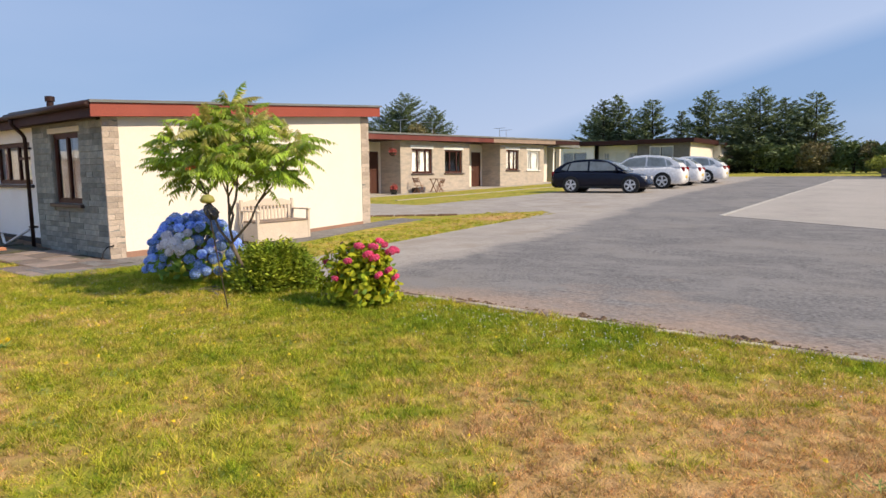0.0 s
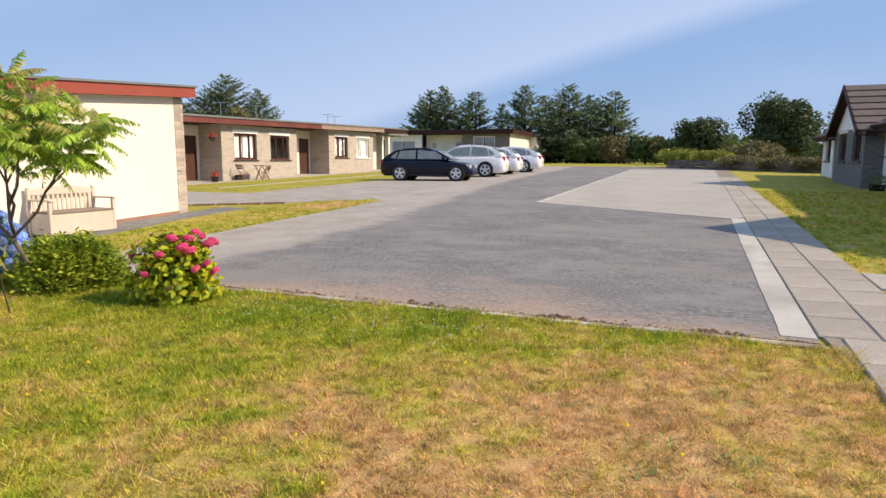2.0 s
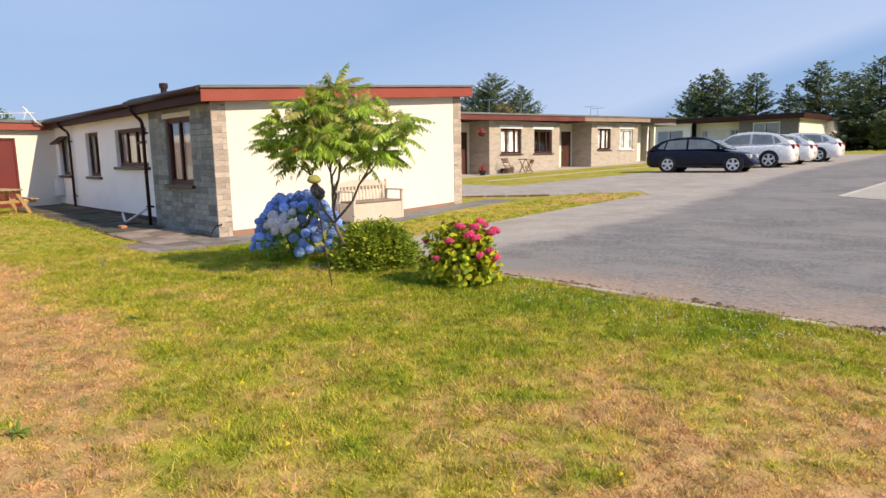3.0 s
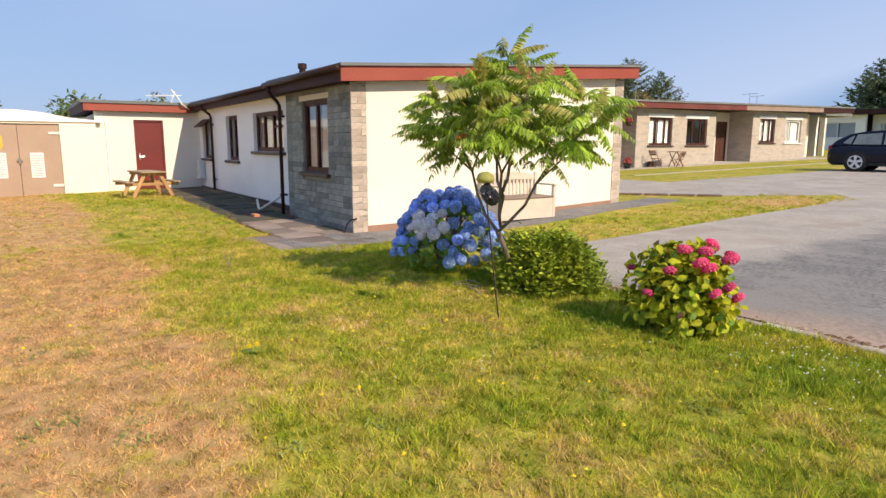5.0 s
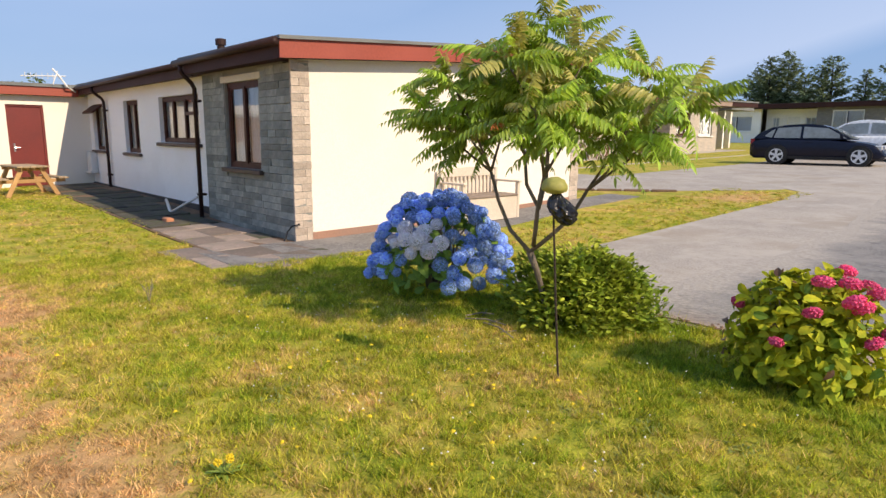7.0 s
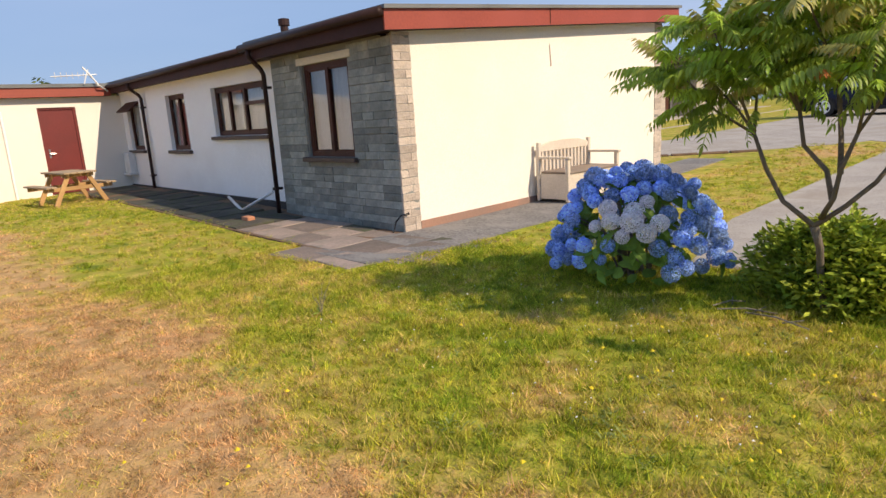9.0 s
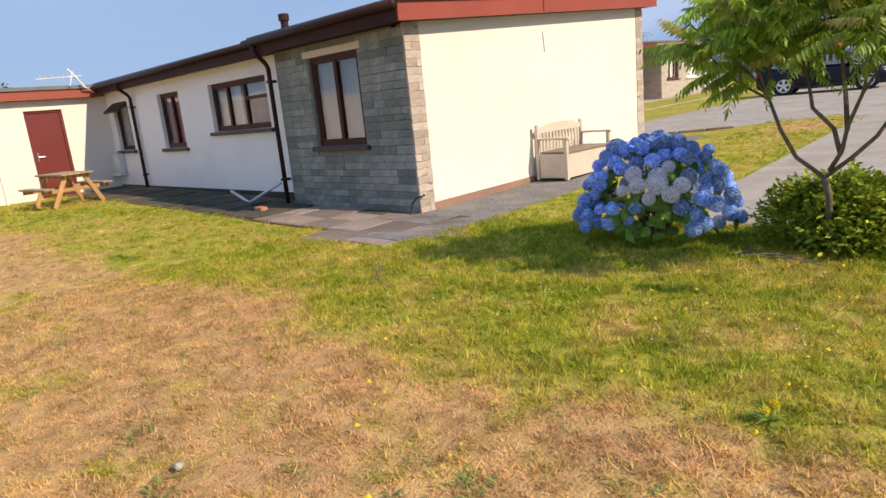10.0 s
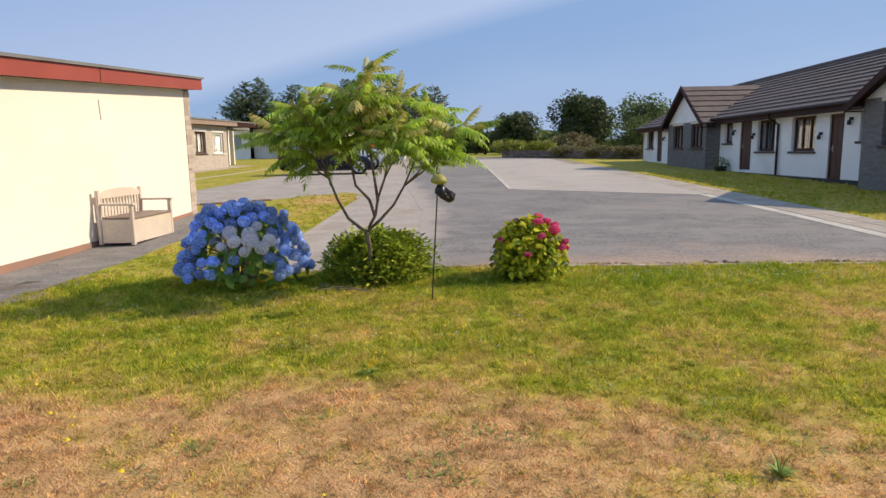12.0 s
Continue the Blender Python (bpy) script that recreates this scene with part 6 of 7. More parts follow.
    part("number_plate", boxes((-L / 2 - 0.02, -L / 2, -0.26, 0.26, 0.5, 0.61)), PAPER_YELLOW, c)
    for x in (xf, xr):
        for s in (-1, 1):
            y = s * (W / 2 - 0.1)
            bm = bmesh.new()
            tube(bm, [(x, y - s * 0.11, rw), (x, y - s * 0.08, rw), (x, y + s * 0.1, rw), (x, y + s * 0.12, rw)], [rw * 0.93, rw, rw, rw * 0.93], 28)
            wheel = part("wheel", bm, RUBBER, c, "black tyre")
            arch = bmesh.new()
            tube(arch, [(x, y - s * 0.1, rw + 0.015), (x, y + s * 0.108, rw + 0.015)], [rw + 0.055, rw + 0.055], 28)
            part("wheel_arch", arch, RUBBER, c)
            rim = bmesh.new()
            tube(rim, [(x, y + s * 0.115, rw), (x, y + s * 0.124, rw)], [rw * 0.28, rw * 0.2], 12)
            for q in range(5):
                a = 2 * math.pi * q / 5 + 0.3
                d = Vector((math.cos(a), 0, math.sin(a)))
                e = Vector((-math.sin(a), 0, math.cos(a)))
                o = Vector((x, y + s * 0.122, rw))
                vs = [rim.verts.new(o + d * rw * r0 + e * ww) for r0, ww in ((0.15, -0.035), (0.7, -0.055), (0.7, 0.055), (0.15, 0.035))]
                rim.faces.new(vs)
            outer = [[rim.verts.new((x + rw * r0 * math.cos(2 * math.pi * q / 28), y + s * 0.123, rw + rw * r0 * math.sin(2 * math.pi * q / 28))) for q in range(28)] for r0 in (0.64, 0.74)]
            for q in range(28):
                rim.faces.new((outer[0][q], outer[0][(q + 1) % 28], outer[1][(q + 1) % 28], outer[1][q]))
            part("rim", rim, ALLOY, wheel, "silver alloy rim")
    return c


def park(c, x, y, yaw):
    c.matrix_basis = Matrix.Translation((x, y, G(x, y) + 0.012)) @ Matrix.Rotation(radians(yaw), 4, "Z")


park(car("dark navy hatchback parked on the concrete", PAINT_NAVY, 4.25, 1.75, 1.46), -11.4, 27.2, 8)
park(car("white compact SUV parked beside a navy hatchback", PAINT_WHITE, 4.3, 1.8, 1.62), -11.25, 31.6, 188)
park(car("small white hatchback parked between two white cars", PAINT_WHITE, 3.9, 1.7, 1.5), -11.2, 35.0, 186)
park(car("white crossover car at the end of the parked row", PAINT_WHITE, 4.4, 1.85, 1.55), -11.1, 38.6, 186)


# ---- trees and hedges beyond ----
def conifer(x, y, h, r, seed, label="tall dark green spruce with drooping uneven branches"):
    rr = random.Random(seed)
    z0 = G(x, y)
    t = thing("spruce", label, "tree", (x, y, z0), "spruces behind the car park")
    bm = bmesh.new()
    tube(bm, [(x, y, z0 - 0.2), (x + 0.1, y, z0 + h * 0.5), (x, y, z0 + h * 0.98)], [0.2, 0.12, 0.02], 8)
    part("trunk", bm, BARK_DARK, t)
    vs, fs = [], []
    lean = rr.uniform(0, 6.28)
    f = 0.03
    while f < 0.985:
        reach = 1.75 * r * (1 - f) ** 0.8 * (0.97 if f > 0.14 else 0.82) + 0.12
        for b in range(7 if f < 0.85 else 5):
            a = rr.uniform(0, 6.283)
            ln = reach * rr.choice((0.6, 0.85, 1.0, 1.0, 1.22)) * rr.uniform(0.85, 1.1) * (1 + 0.14 * math.cos(a - lean))
            zz = z0 + h * (f + rr.uniform(-0.012, 0.012))
            rise = 0.08 + 0.55 * f
            ca, sa = math.cos(a), math.sin(a)
            k = max(4, int(ln * 8))
            for j in range(k):
                s = 0.12 + 0.88 * (j + rr.random()) / k
                sw = rr.gauss(0, 0.17) * ln * (1.1 - 0.8 * s) * min(1, 2.5 * s)
                o = Vector((x + ln * s * ca - sw * sa, y + ln * s * sa + sw * ca, zz + ln * (rise * s - 0.42 * s * s + 0.4 * s ** 3) + rr.uniform(-0.06, 0.06)))
                sz = 0.34 + 0.3 * (1 - f) * rr.random()
                for q in range(3):
                    d = a + rr.uniform(-0.95, 0.95)
                    e = Vector((math.cos(d), math.sin(d), rr.uniform(-0.5, 0.45)))
                    w = Vector((-math.sin(d), math.cos(d), rr.uniform(-0.9, 0.9))) * sz * 0.15
                    m = len(vs)
                    vs += [o - w * 0.6, o + e * sz * 0.45 - w, o + e * sz, o + e * sz * 0.45 + w]
                    fs.append((m, m + 1, m + 2, m + 3))
        f += rr.uniform(0.2, 0.3) / h
    tagged(link("crown", mesh("crown", vs, fs, NEEDLE), t), kind="stuff")
    return t


def leafy(name, x, y, w, d, h, material, seed, label, category="shrub", base=0.0, leaf=0.3, count=2600, group=""):
    """A rounded shrub or broadleaf crown of many leaf clumps on limbs, with gaps and an uneven outline."""
    rr = random.Random(seed)
    z0 = G(x, y)
    t = thing(name, label, category, (x, y, z0), group)
    blobs = [(rr.uniform(-0.62, 0.62), rr.uniform(-0.6, 0.6), rr.uniform(0.3, 0.8), rr.uniform(0.22, 0.4)) for _ in range(20)]
    bm = bmesh.new()
    tube(bm, [(x, y, z0 - 0.2), (x, y, z0 + base + 0.2 * h)], [0.06 * h ** 0.8 + 0.03, 0.04 * h ** 0.8 + 0.02], 8)
    part("trunk", bm, BARK_DARK, t)
    for bx, by, bz2, br in blobs[:7]:
        bm = bmesh.new()
        tube(bm, [(x, y, z0 + base + 0.15 * h), (x + bx * w * 0.25, y + by * d * 0.25, z0 + base + h * bz2 * 0.55), (x + bx * w * 0.5, y + by * d * 0.5, z0 + base + h * bz2)], [0.05, 0.035, 0.02], 5)
        part("branch", bm, BARK_DARK, t)
    vs, fs = [], []
    for k in range(int(count * 2.4)):
        bx, by, bz2, br = rr.choice(blobs)
        n = Vector((rr.gauss(0, 1), rr.gauss(0, 1), rr.gauss(0, 1))).normalized()
        q = rr.uniform(0.55, 1.08)
        o = Vector((x + (bx + n.x * br * q * 1.2) * w / 2, y + (by + n.y * br * q * 1.2) * d / 2, z0 + base + max(0.02, (bz2 + n.z * br * q * 0.8) * h * 0.93)))
        e = Vector((rr.gauss(0, 1), rr.gauss(0, 1), rr.gauss(0, 0.8))).normalized() * leaf * rr.uniform(0.5, 1.1)
        f = e.cross(Vector((rr.gauss(0, 1), rr.gauss(0, 1), rr.gauss(0, 1)))).normalized() * e.length * 0.42
        m = len(vs)
        vs += [o - e * 0.5, o - f * 0.5 + e * 0.05, o + e * 0.5, o + f * 0.5 + e * 0.05]
        fs.append((m, m + 1, m + 2, m + 3))
    tagged(link("crown", mesh("crown", vs, fs, material), t), kind="stuff")
    return t


SPRUCES = ((-31.0, 8.4, 1.9, 72), (-29.9, 9.7, 1.9, 70), (-28.1, 10.1, 2.1, 71), (-26.4, 7.8, 1.7, 73), (-24.2, 9.4, 2.2, 70), (-21.1, 7.9, 1.0, 76), (-18.4, 9.7, 2.4, 71), (-16.0, 8.6, 2.0, 74),
           (-13.5, 9.7, 2.7, 69), (-11.2, 8.6, 2.0, 73), (-8.6, 8.7, 2.5, 69))
for i, (x, top, r, y) in enumerate(SPRUCES):
    conifer(x * y / 70, y, 1.46 + (top - 1.46) * y / 70 - 1.18, r, 40 + i)
conifer(-65.2, 76, 12.6, 4.4, 60, "large dark conifer rising behind the terrace")
conifer(-69.6, 77, 10.9, 3.8, 62, "large dark conifer rising behind the terrace")
conifer(-61.0, 78, 10.6, 3.6, 61, "large dark conifer rising behind the terrace")
conifer(-75, 78, 9.0, 3.4, 64, "large dark conifer rising behind the terrace")
leafy("olive_shrub", -57, 70, 5, 4, 7.0, FOLIAGE_OLIVE, 63, "olive green tree showing above the terrace roof", "tree", 0.4, 0.5, 2200)
for i, (x, y, w, d, h, mt) in enumerate(((-11, 66.5, 5, 3, 2.9, FOLIAGE), (-7.5, 66, 4, 3, 3.0, FOLIAGE_OLIVE), (-5.0, 66.5, 4, 3, 3.1, FOLIAGE), (-3.0, 66, 4, 3, 3.0, FOLIAGE_OLIVE), (-1.0, 64, 5, 3, 2.6, FOLIAGE))):
    leafy("hedge_shrub", x, y, w, d, h, mt, 70 + i, "dense green shrub along the far boundary", "shrub", 0.0, 0.42, 1900, "boundary shrubs")
leafy("round_tree", 0.2, 62, 5.6, 4.5, 4.0, FOLIAGE_DARK, 80, "grey-green rounded tree behind the stone wall", "tree", 0.2, 0.4, 3000)
leafy("round_tree", 6.3, 60, 7.0, 6, 5.9, FOLIAGE_DARK, 81, "dark green broad tree behind the stone wall", "tree", 0.0, 0.4, 6000)
leafy("round_tree", 14.0, 64, 7.5, 5, 5.6, FOLIAGE, 82, "dark green broad tree behind the white bungalow", "tree", 0.2, 0.4, 3200)
leafy("scrub_bush", 3.6, 52, 4.6, 3, 2.2, FOLIAGE_OLIVE, 83, "olive brown scrub bush behind the wall", "shrub", 0, 0.32, 2200)
leafy("scrub_bush", 9.8, 54, 5.0, 3, 3.2, FOLIAGE, 84, "dark green bush beside the white bungalow", "shrub", 0, 0.32, 2200)
for i, (x, y, w, h) in enumerate(((-1.6, 51.0, 3.6, 1.5), (0.8, 49.6, 3.4, 1.45), (2.4, 45.6, 3.0, 1.0), (4.4, 43.8, 3.0, 0.95), (6.4, 41.8, 3.0, 0.95))):
    leafy("low_hedge", x, y, w, 1.8, h, FOLIAGE_LIGHT if i < 2 else FOLIAGE_OLIVE, 90 + i, "low clipped hedge growing over the stone wall", "hedge", 0, 0.2, 1700, "wall hedges")
leafy("round_tree", -33.2, -0.6, 2.8, 3, 3.7, FOLIAGE, 101, "green treetop showing behind the garage", "tree", 0.3, 0.35, 1500)
leafy("round_tree", -41, 7, 3, 3, 4.2, FOLIAGE, 102, "green treetop showing behind the annex roof", "tree", 0.3, 0.35, 1300)
leafy("round_tree", -37, 3.5, 2.6, 3, 3.5, FOLIAGE, 103, "green treetop showing behind the annex roof", "tree", 0.3, 0.35, 1200)
rr = random.Random(300)
vs, fs = [], []
for k in range(9000):
    x = rr.uniform(-150, 130)
    y = 105 + 8 * math.sin(x * 0.07) + rr.uniform(-3, 3)
    o = Vector((x, y, 1.2 + rr.random() ** 1.3 * (3.0 + 0.9 * math.sin(x * 0.21) + 0.5 * math.sin(x * 0.53))))
    e = Vector((rr.gauss(0, 1), rr.gauss(0, 0.5), rr.gauss(0, 0.7))).normalized() * rr.uniform(0.7, 1.3)
    f = Vector((rr.gauss(0, 0.4), rr.gauss(0, 0.4), rr.gauss(0, 1))).normalized() * 0.5
    m = len(vs)
    vs += [o - e, o - f, o + e, o + f]
    fs.append((m, m + 1, m + 2, m + 3))
tagged(link("far_woods", mesh("far_woods", vs, fs, FOLIAGE)), "distant dark green belt of trees along the horizon", "woods", kind="stuff")


# ---- pieces: stones, slabs, kerbs ----
stone_courses(stone_wall, None, -13.93, -10.96, 0.02, lambda u: 2.43, STONE_GREY, holes=[(-13.1, -11.91, 0.88, 2.38)], course=0.1, seed=3, plane=5.505, depth=0.02, lens=(0.24, 0.66))
quoin_l = part("quoin", boxes((-10.96, -10.945, 5.49, 5.74, -0.3, 2.45)), MORTAR, bung, "pale stone quoin strip")
stone_courses(quoin_l, None, 5.47, 5.75, 0.02, lambda u: 2.46, STONE_PINK, course=0.1, seed=8, plane=-10.955, depth=0.016, lens=(0.12, 0.3), axis="y")
quoin_r = part("quoin", boxes((-10.96, -10.945, 11.6, 11.85, -0.1, 2.85)), MORTAR, bung, "pale stone quoin strip")
stone_courses(quoin_r, None, 11.6, 11.87, 0.02, lambda u: 2.85, STONE_PINK, course=0.1, seed=9, plane=-10.955, depth=0.016, lens=(0.12, 0.3), axis="y")


def paver(name, w, d, h, material, rnd, key, cache):
    if key not in cache:
        bm = boxes((0.004, w - 0.004, 0.004, d - 0.004, 0, h))
        for v in bm.verts:
            v.co += Vector((rnd.uniform(-1, 1) * 0.003, rnd.uniform(-1, 1) * 0.003, 0))
        bmesh.ops.bevel(bm, geom=[e for e in bm.edges if all(v.co.z > h / 2 for v in e.verts)], offset=0.008, segments=1, affect="EDGES")
        me = bpy.data.meshes.new(name)
        bm.to_mesh(me)
        bm.free()
        me.materials.append(material)
        cache[key] = me
    return cache[key]


rnd, cache = random.Random(12), {}
path_bed, side_bed = bpy.data.objects["path_bed"], bpy.data.objects["side_paving_bed"]
slope = math.atan(0.018)
y = -2.0
while y < 34:
    two = y >= 5.5
    x0, x1 = (0.97, 1.81) if two else (1.12, 2.28)
    w = (x1 - x0) / 2
    for k in range(2):
        x = x0 + k * w
        me = paver("paving_slab", w, 0.6, 0.05, SLAB, rnd, (round(w, 2), rnd.randrange(3)), cache)
        link("paving_slab", me, path_bed, m=Matrix.Translation((x, y, G(x, y) - 0.024 + rnd.uniform(-0.003, 0.003))) @ Euler((slope, 0, rnd.uniform(-0.006, 0.006))).to_matrix().to_4x4())
    y += 0.6
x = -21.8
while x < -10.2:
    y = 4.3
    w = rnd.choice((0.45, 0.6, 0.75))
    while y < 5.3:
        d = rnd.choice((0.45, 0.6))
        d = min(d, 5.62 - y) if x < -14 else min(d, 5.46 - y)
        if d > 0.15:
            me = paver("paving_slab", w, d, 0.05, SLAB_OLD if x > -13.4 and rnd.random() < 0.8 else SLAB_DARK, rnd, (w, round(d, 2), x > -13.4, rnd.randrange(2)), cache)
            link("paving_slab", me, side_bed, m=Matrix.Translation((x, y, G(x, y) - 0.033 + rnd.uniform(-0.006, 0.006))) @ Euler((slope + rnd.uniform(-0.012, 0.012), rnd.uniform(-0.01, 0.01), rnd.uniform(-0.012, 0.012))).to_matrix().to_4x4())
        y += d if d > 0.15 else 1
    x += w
for x, y, w, d, a in ((-11.3, 3.75, 0.75, 0.5, 0.05), (-10.6, 3.9, 0.7, 0.45, -0.04), (-9.95, 4.35, 0.5, 0.4, 0.2), (-9.95, 5.2, 0.45, 0.4, 0.05)):
    link("paving_slab", paver("paving_slab", w, d, 0.05, SLAB_OLD, rnd, (w, d, 1), cache), side_bed, m=Matrix.Translation((x, y, G(x, y) - 0.034)) @ Matrix.Rotation(a, 4, "Z"))
kerb = thing("kerb", "weathered concrete edging between lawn and asphalt", "kerb", (-3, 5.6, 0.15), kind="structure")
x = -7.4
while x < 0.95:
    L = rnd.choice((0.6, 0.75, 0.9))
    L = min(L, 1.0 - x)
    me = paver("kerb_stone", round(L, 2), 0.1, 0.1, KERB, rnd, ("k", round(L, 2), rnd.randrange(2)), cache)
    link("kerb_stone", me, kerb, m=Matrix.Translation((x, 5.515 + rnd.uniform(-0.012, 0.012), G(x, 5.6) - 0.082 + rnd.uniform(-0.005, 0.004))) @ Matrix.Rotation(rnd.uniform(-0.012, 0.012), 4, "Z"))
    x += L
earth = thing("kerb_dirt", "dry brown dirt and weeds along the kerb", "dirt", (-2, 5.65, 0.15), kind="stuff")
pieces = []
for k in range(520):
    x, y = rnd.uniform(-6.5, 0.9), 5.6 + abs(rnd.gauss(0, 0.04))
    s = rnd.uniform(0.006, 0.028) * (1.6 if math.sin(x * 5) > 0.4 else 0.8)
    o = Vector((x, y, G(x, y) + 0.014))
    pieces.append(([(-s, -s * 0.6, 0), (s, -s * 0.5, 0), (s * 0.6, s * 0.6, 0), (-s * 0.7, s * 0.5, 0), (0, 0, s * 0.5)], [(0, 1, 4), (1, 2, 4), (2, 3, 4), (3, 0, 4)], Matrix.Translation(o) @ Matrix.Rotation(rnd.uniform(0, 6), 4, "Z")))
link("clods", mesh("clods", *joined(pieces), EARTH), earth)


# ---- grass ----
def on_lawn(x, y):
    ok = (y < 5.53) | ((x < -7.35 - 0.45 * smooth(5.5, 7.5, y)) & (x > -9.7) & (y < 15.8))
    ok &= ~((x < -9.8) & (y > 4.32 + 0.14 * np.sin(3 * x) + 0.07 * np.sin(7.7 * x)))
    ok = (ok & ~((x > 1.19) & (y > -6))) | ((x > 1.83) & (x < 5.85) & (y > 8.75))
    ok &= ~((x > -11.4) & (x < -9.8) & (y > 3.85))
    ok &= ~((x > -9.9) & (x < -9.7) & (y > 4.8))
    return ok


def blades(name, x0, x1, y0, y1, density, height, width, seed):
    rs = np.random.RandomState(seed)
    each = 14
    n = int((x1 - x0) * (y1 - y0) * density / each)
    x, y = np.repeat(rs.uniform(x0, x1, n), each), np.repeat(rs.uniform(y0, y1, n), each)
    tuft, tall = np.repeat(rs.normal(-0.04, 0.15, n), each), np.repeat(rs.choice((0.55, 0.8, 1.0, 1.25, 1.7), n), each)
    x, y = x + rs.normal(0, 0.017, n * each), y + rs.normal(0, 0.017, n * each)
    d = dryness(x, y)
    keep = on_lawn(x, y) & (rs.uniform(0, 1, n * each) < 1.05 - 0.12 * d)
    x, y, d, tuft, tall = x[keep], y[keep], d[keep], tuft[keep], tall[keep]
    n = len(x)
    z = GN(x, y) + 0.012 * waves(2 * x, 2 * y) - 0.003
    h = height * rs.uniform(0.45, 1.25, n) * (1.1 - 0.55 * d) * tall * (0.95 + 0.3 * waves(5 * x, 5 * y))
    a, b = rs.uniform(0, 6.283, n), rs.uniform(0, 6.283, n)
    lean = h * rs.uniform(0.2, 1.1, n) * (1 + 0.6 * d)
    w = width * rs.uniform(0.7, 1.4, n)
    P = np.zeros((n, 3, 3))
    P[:, 0] = np.stack([x - w * np.cos(a), y - w * np.sin(a), z], 1)
    P[:, 1] = np.stack([x + w * np.cos(a), y + w * np.sin(a), z], 1)
    P[:, 2] = np.stack([x + lean * np.cos(b), y + lean * np.sin(b), z + h], 1)
    me = bpy.data.meshes.new(name)
    me.vertices.add(3 * n)
    me.vertices.foreach_set("co", P.ravel())
    me.loops.add(3 * n)
    me.loops.foreach_set("vertex_index", np.arange(3 * n))
    me.polygons.add(n)
    me.polygons.foreach_set("loop_start", np.arange(0, 3 * n, 3))
    me.update()
    me.validate()
    me.materials.append(BLADES)
    at = me.attributes.new("dry", "FLOAT", "POINT")
    at.data.foreach_set("value", np.repeat(np.clip(d + tuft + rs.normal(0, 0.1, n), 0, 1), 3).astype(np.float32))
    ob = link(name, me)
    return tagged(ob, "short mown grass, green and straw brown in patches", "grass", kind="stuff")


blades("grass", -11.5, 1.1, 1.6, 5.55, 9500, 0.036, 0.0033, 1)
blades("grass", -11.5, 1.1, -0.4, 1.6, 8500, 0.033, 0.0032, 7)
blades("grass", -11.5, 1.1, -3.0, -0.4, 1500, 0.034, 0.004, 2)
blades("grass", 1.02, 1.19, -1.0, 5.5, 9000, 0.055, 0.0032, 5)
blades("grass", -7.3, 1.05, 5.45, 5.53, 7000, 0.05, 0.0032, 6)
blades("grass", 1.83, 5.85, 8.75, 24.0, 1000, 0.045, 0.006, 8)
blades("grass", -22.0, -11.5, -3.0, 4.4, 1300, 0.036, 0.005, 3)
blades("grass", -10.0, -7.2, 5.5, 16.2, 1300, 0.036, 0.005, 4)


def dots(name, spots, r, material, label):
    pieces = []
    for x, y in spots:
        h = rnd.uniform(0.03, 0.055)
        s = r * rnd.uniform(0.7, 1.2)
        o = Vector((x, y, G(x, y) + h))
        ring = [(s * math.cos(k * 1.0472), s * math.sin(k * 1.0472), 0) for k in range(6)]
        pieces.append((ring + [(0, 0, s * 0.9), (0.001, 0, -h), (-0.001, 0.001, -h)], [(k, (k + 1) % 6, 6) for k in range(6)] + [(0, 7, 8)], Matrix.Translation(o) @ Euler((rnd.uniform(-0.4, 0.4), rnd.uniform(-0.4, 0.4), 0)).to_matrix().to_4x4()))
    ob = link(name, mesh(name, *joined(pieces), material))
    return tagged(ob, label, "flowers", kind="stuff")


clover = [p for p in ((rnd.gauss(-2.3, 1.3), rnd.gauss(5.05, 0.33)) for _ in range(420)) if p[1] < 5.46 and p[0] < 0.4] + [(rnd.uniform(-9, -4.5), rnd.uniform(2.6, 4.6)) for _ in range(150)]
dots("clover_flowers", [p for p in clover if (p[0] + 4.45) ** 2 + (p[1] - 5.02) ** 2 > 0.2], 0.0058, PETAL_DOT_W, "tiny white clover flowers dotted in the grass")
yellow = [(rnd.gauss(-5.4, 0.8), rnd.gauss(3.3, 0.5)) for _ in range(46)] + [(rnd.uniform(-8, 0.8), rnd.uniform(0.2, 4.8)) for _ in range(70)]
dots("yellow_flowers", yellow, 0.013, PETAL_DOT_Y, "small yellow dandelion flowers in the lawn")
weeds = []


def rosette(x, y, spread, count, lo, hi):
    """Low leaves lying round a root."""
    o = Vector((x, y, G(x, y) + 0.004))
    for j in range(count):
        L = rnd.uniform(lo, hi)
        v, f = leaf_blade(L, L * 0.26, 0.2, 0.2, 2)
        weeds.append((v, f, Matrix.Translation(o + Vector((rnd.gauss(0, spread), rnd.gauss(0, spread * 0.8), 0))) @ Euler((0, -rnd.uniform(0.1, 0.85), rnd.uniform(0, 6.28))).to_matrix().to_4x4()))


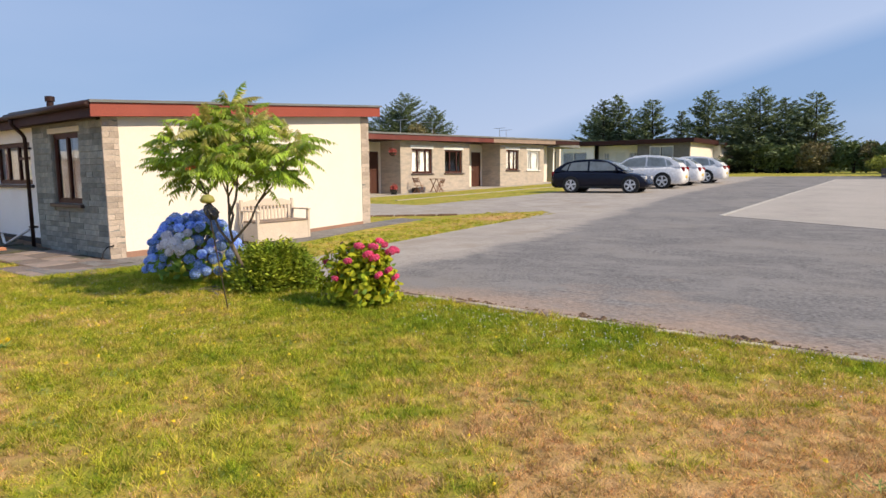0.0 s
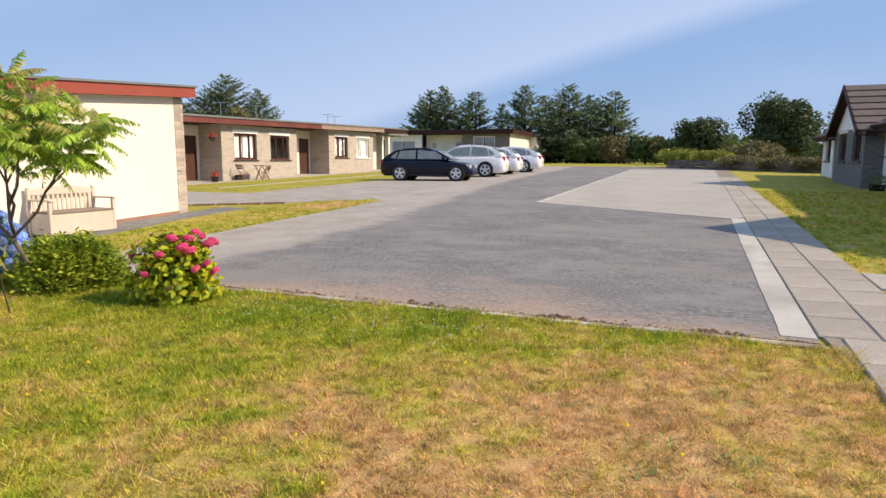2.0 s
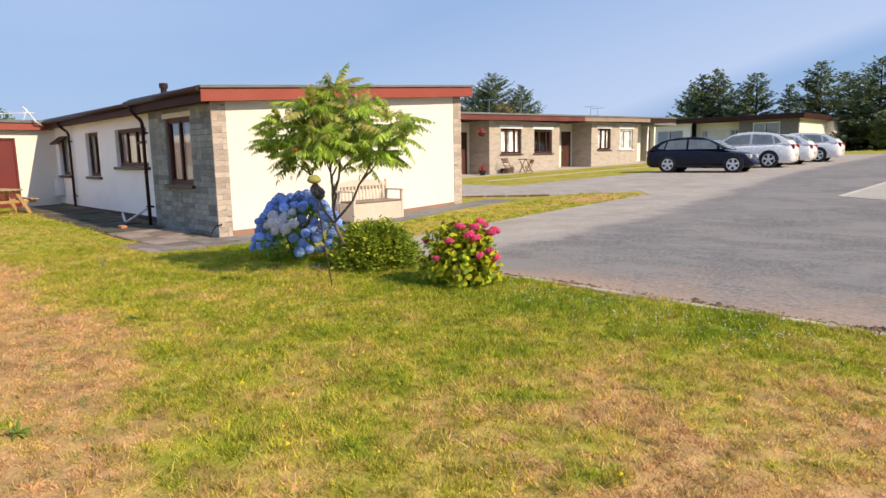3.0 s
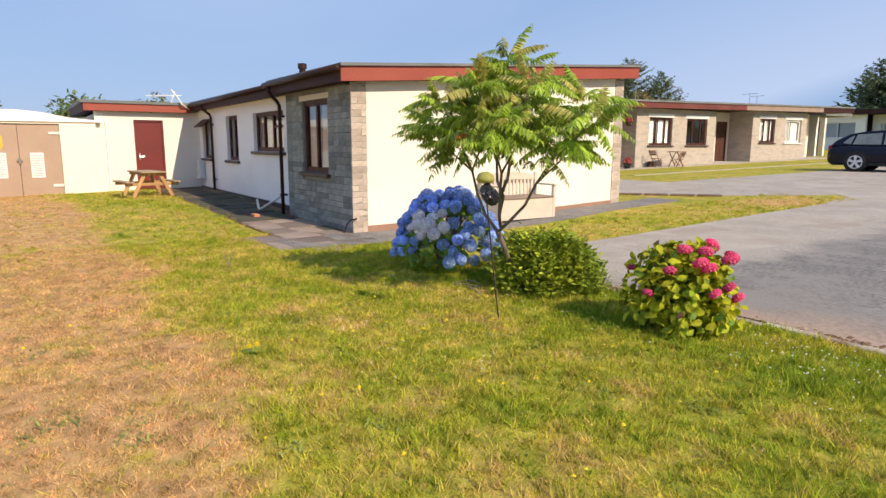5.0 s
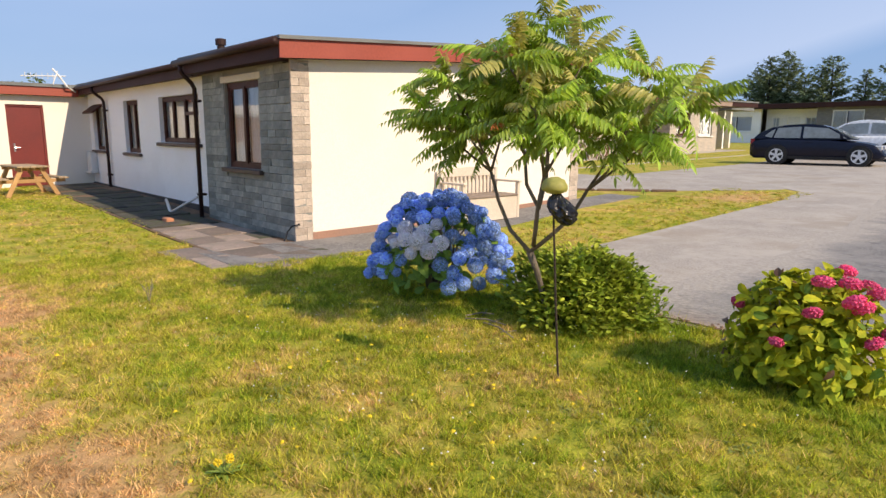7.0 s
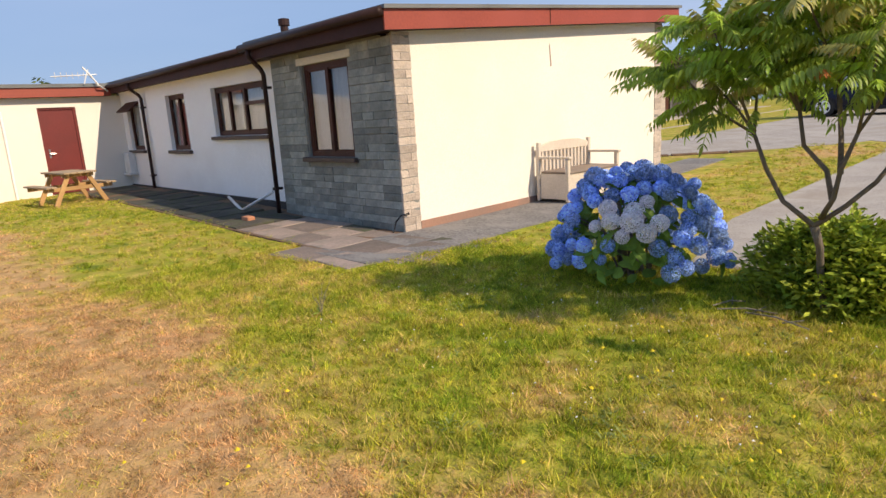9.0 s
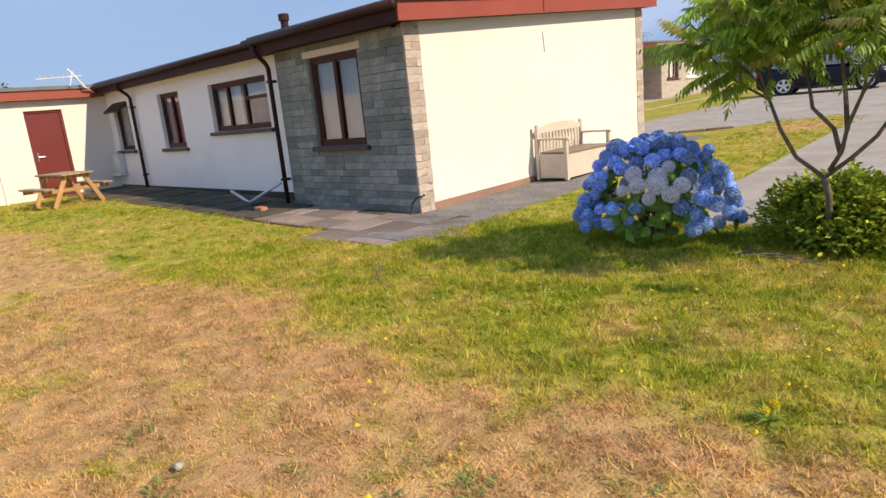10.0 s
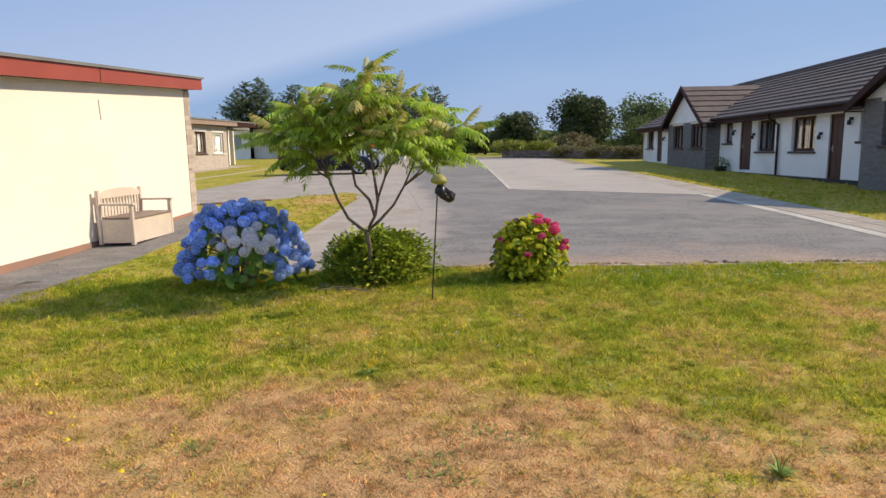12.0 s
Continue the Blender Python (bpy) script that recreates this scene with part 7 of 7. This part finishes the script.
for k in range(260):
    rosette(rnd.uniform(-10, 0.8), rnd.uniform(0.2, 4.6), 0.05, 22, 0.015, 0.035)
for k in range(46):
    rosette(rnd.uniform(-10, 0.8), rnd.uniform(0.1, 4.4), 0.06, 34, 0.025, 0.055)
for x, y, r in ((-3.41, 1.18, 0.1), (-4.0, 1.36, 0.07), (-6.4, 1.27, 0.06), (-6.54, 1.0, 0.07), (-5.9, 1.6, 0.08), (-7.06, 0.92, 0.04), (-6.4, 1.24, 0.05), (-9.74, 0.9, 0.09), (-6.49, 0.95, 0.06)):
    rosette(x, y, r * 1.1, 44, 0.018, 0.042)
tagged(link("weeds", mesh("weeds", *joined(weeds), LEAF_WEED)), "low green weed rosettes in the dry lawn", "weeds", kind="stuff")


def stalk_plant(name, x, y, label, leaves, stalks, high, material, flower=None):
    """A weed with long leaves from one root and thin stalks standing out of it."""
    z = G(x, y)
    t = thing(name, label, "weed", (x, y, z))
    pieces = []
    for k in range(leaves):
        L = rnd.uniform(0.05, 0.1)
        v, f = leaf_blade(L, L * 0.28, 0.25, 0.35, 4)
        pieces.append((v, f, Matrix.Translation((x, y, z + 0.01)) @ Euler((0, -rnd.uniform(0.2, 1.0), rnd.uniform(0, 6.28))).to_matrix().to_4x4()))
    if pieces:
        tagged(link("leaves", mesh("leaves", *joined(pieces), LEAF_WEED_FRESH), t), kind="stuff")
    for k in range(stalks):
        a, h = rnd.uniform(0, 6.28), high * rnd.uniform(0.6, 1.0)
        tip = Vector((x + 0.35 * h * math.cos(a), y + 0.35 * h * math.sin(a), z + h))
        bm = bmesh.new()
        tube(bm, [(x, y, z - 0.01), (x + 0.12 * h * math.cos(a), y + 0.12 * h * math.sin(a), z + 0.6 * h), tip], [0.0022, 0.0018, 0.0014], 5)
        st = part("stalk", bm, material, t)
        if flower:
            v, f = mophead(0.014, rnd, 0.009, 16)
            link("flower", mesh("flower", [p + tip for p in v], f, flower), st)
    return t


stalk_plant("dandelion", -5.69, 2.22, "leafy dandelion with yellow flowers in the lawn", 22, 3, 0.09, LEAF_WEED_FRESH, PETAL_DOT_Y)
stalk_plant("dry_weed", -8.81, 2.9, "wispy dry weed with bare seed stalks", 4, 11, 0.24, PATH_SAND)
stalk_plant("grass_tussock", -3.75, 1.0, "taller green weed growing in scorched grass", 16, 5, 0.14, LEAF_WEED_FRESH)
for x, y, a, L in ((-6.4, 4.5, 0.25, 0.34), (-6.2, 4.42, -0.3, 0.42), (-6.55, 4.6, 0.9, 0.22)):
    tw = thing("fallen_twig", "pale dry twig lying under the tree", "twig", (x, y, G(x, y)), "twigs under the tree")
    d = Vector((math.cos(a), math.sin(a), 0))
    o = Vector((x, y, G(x, y) + 0.03))
    bm = bmesh.new()
    tube(bm, [o - d * L / 2, o + Vector((0, 0.015, 0.02)), o + d * L / 2 + Vector((0, 0, 0.01))], [0.005, 0.006, 0.004], 6)
    part("stem", bm, PATH_SAND, tw)
    bm = bmesh.new()
    tube(bm, [o + d * L * 0.1, o + d * L * 0.3 + Vector((-d.y, d.x, 0.3)) * 0.08], [0.004, 0.003], 5)
    part("side_shoot", bm, PATH_SAND, tw)
st = bmesh.new()
bmesh.ops.create_icosphere(st, subdivisions=2, radius=1)
for v in st.verts:
    k = 1 + 0.25 * noise.noise(v.co * 1.7)
    v.co = Vector((-7.44 + v.co.x * 0.022 * k, 0.64 + v.co.y * 0.018 * k, G(-7.44, 0.64) + 0.028 + v.co.z * 0.018 * k))
tagged(part("pebble", st, CONCRETE_LIGHT, smooth=True), "small pale stone lying in the dry grass", "stone")
hose = thing("hose", "short black hose end bent at the wall corner", "hose", (-11.02, 5.4, G(-11, 5.4)))
zh = G(-11.0, 5.4) + 0.03
bm = bmesh.new()
tube(bm, [(-10.9, 5.5, zh + 0.22), (-10.97, 5.44, zh + 0.2), (-11.03, 5.4, zh + 0.12), (-11.05, 5.38, zh + 0.02), (-11.02, 5.34, zh)], [0.011] * 5, 8)
part("tube", bm, PLASTIC_BLACK, hose, smooth=True)
bm = bmesh.new()
tube(bm, [(-10.9, 5.5, zh + 0.22), (-10.89, 5.51, zh + 0.225)], [0.017, 0.017], 10)
part("nozzle", bm, PLASTIC_BLACK, hose)
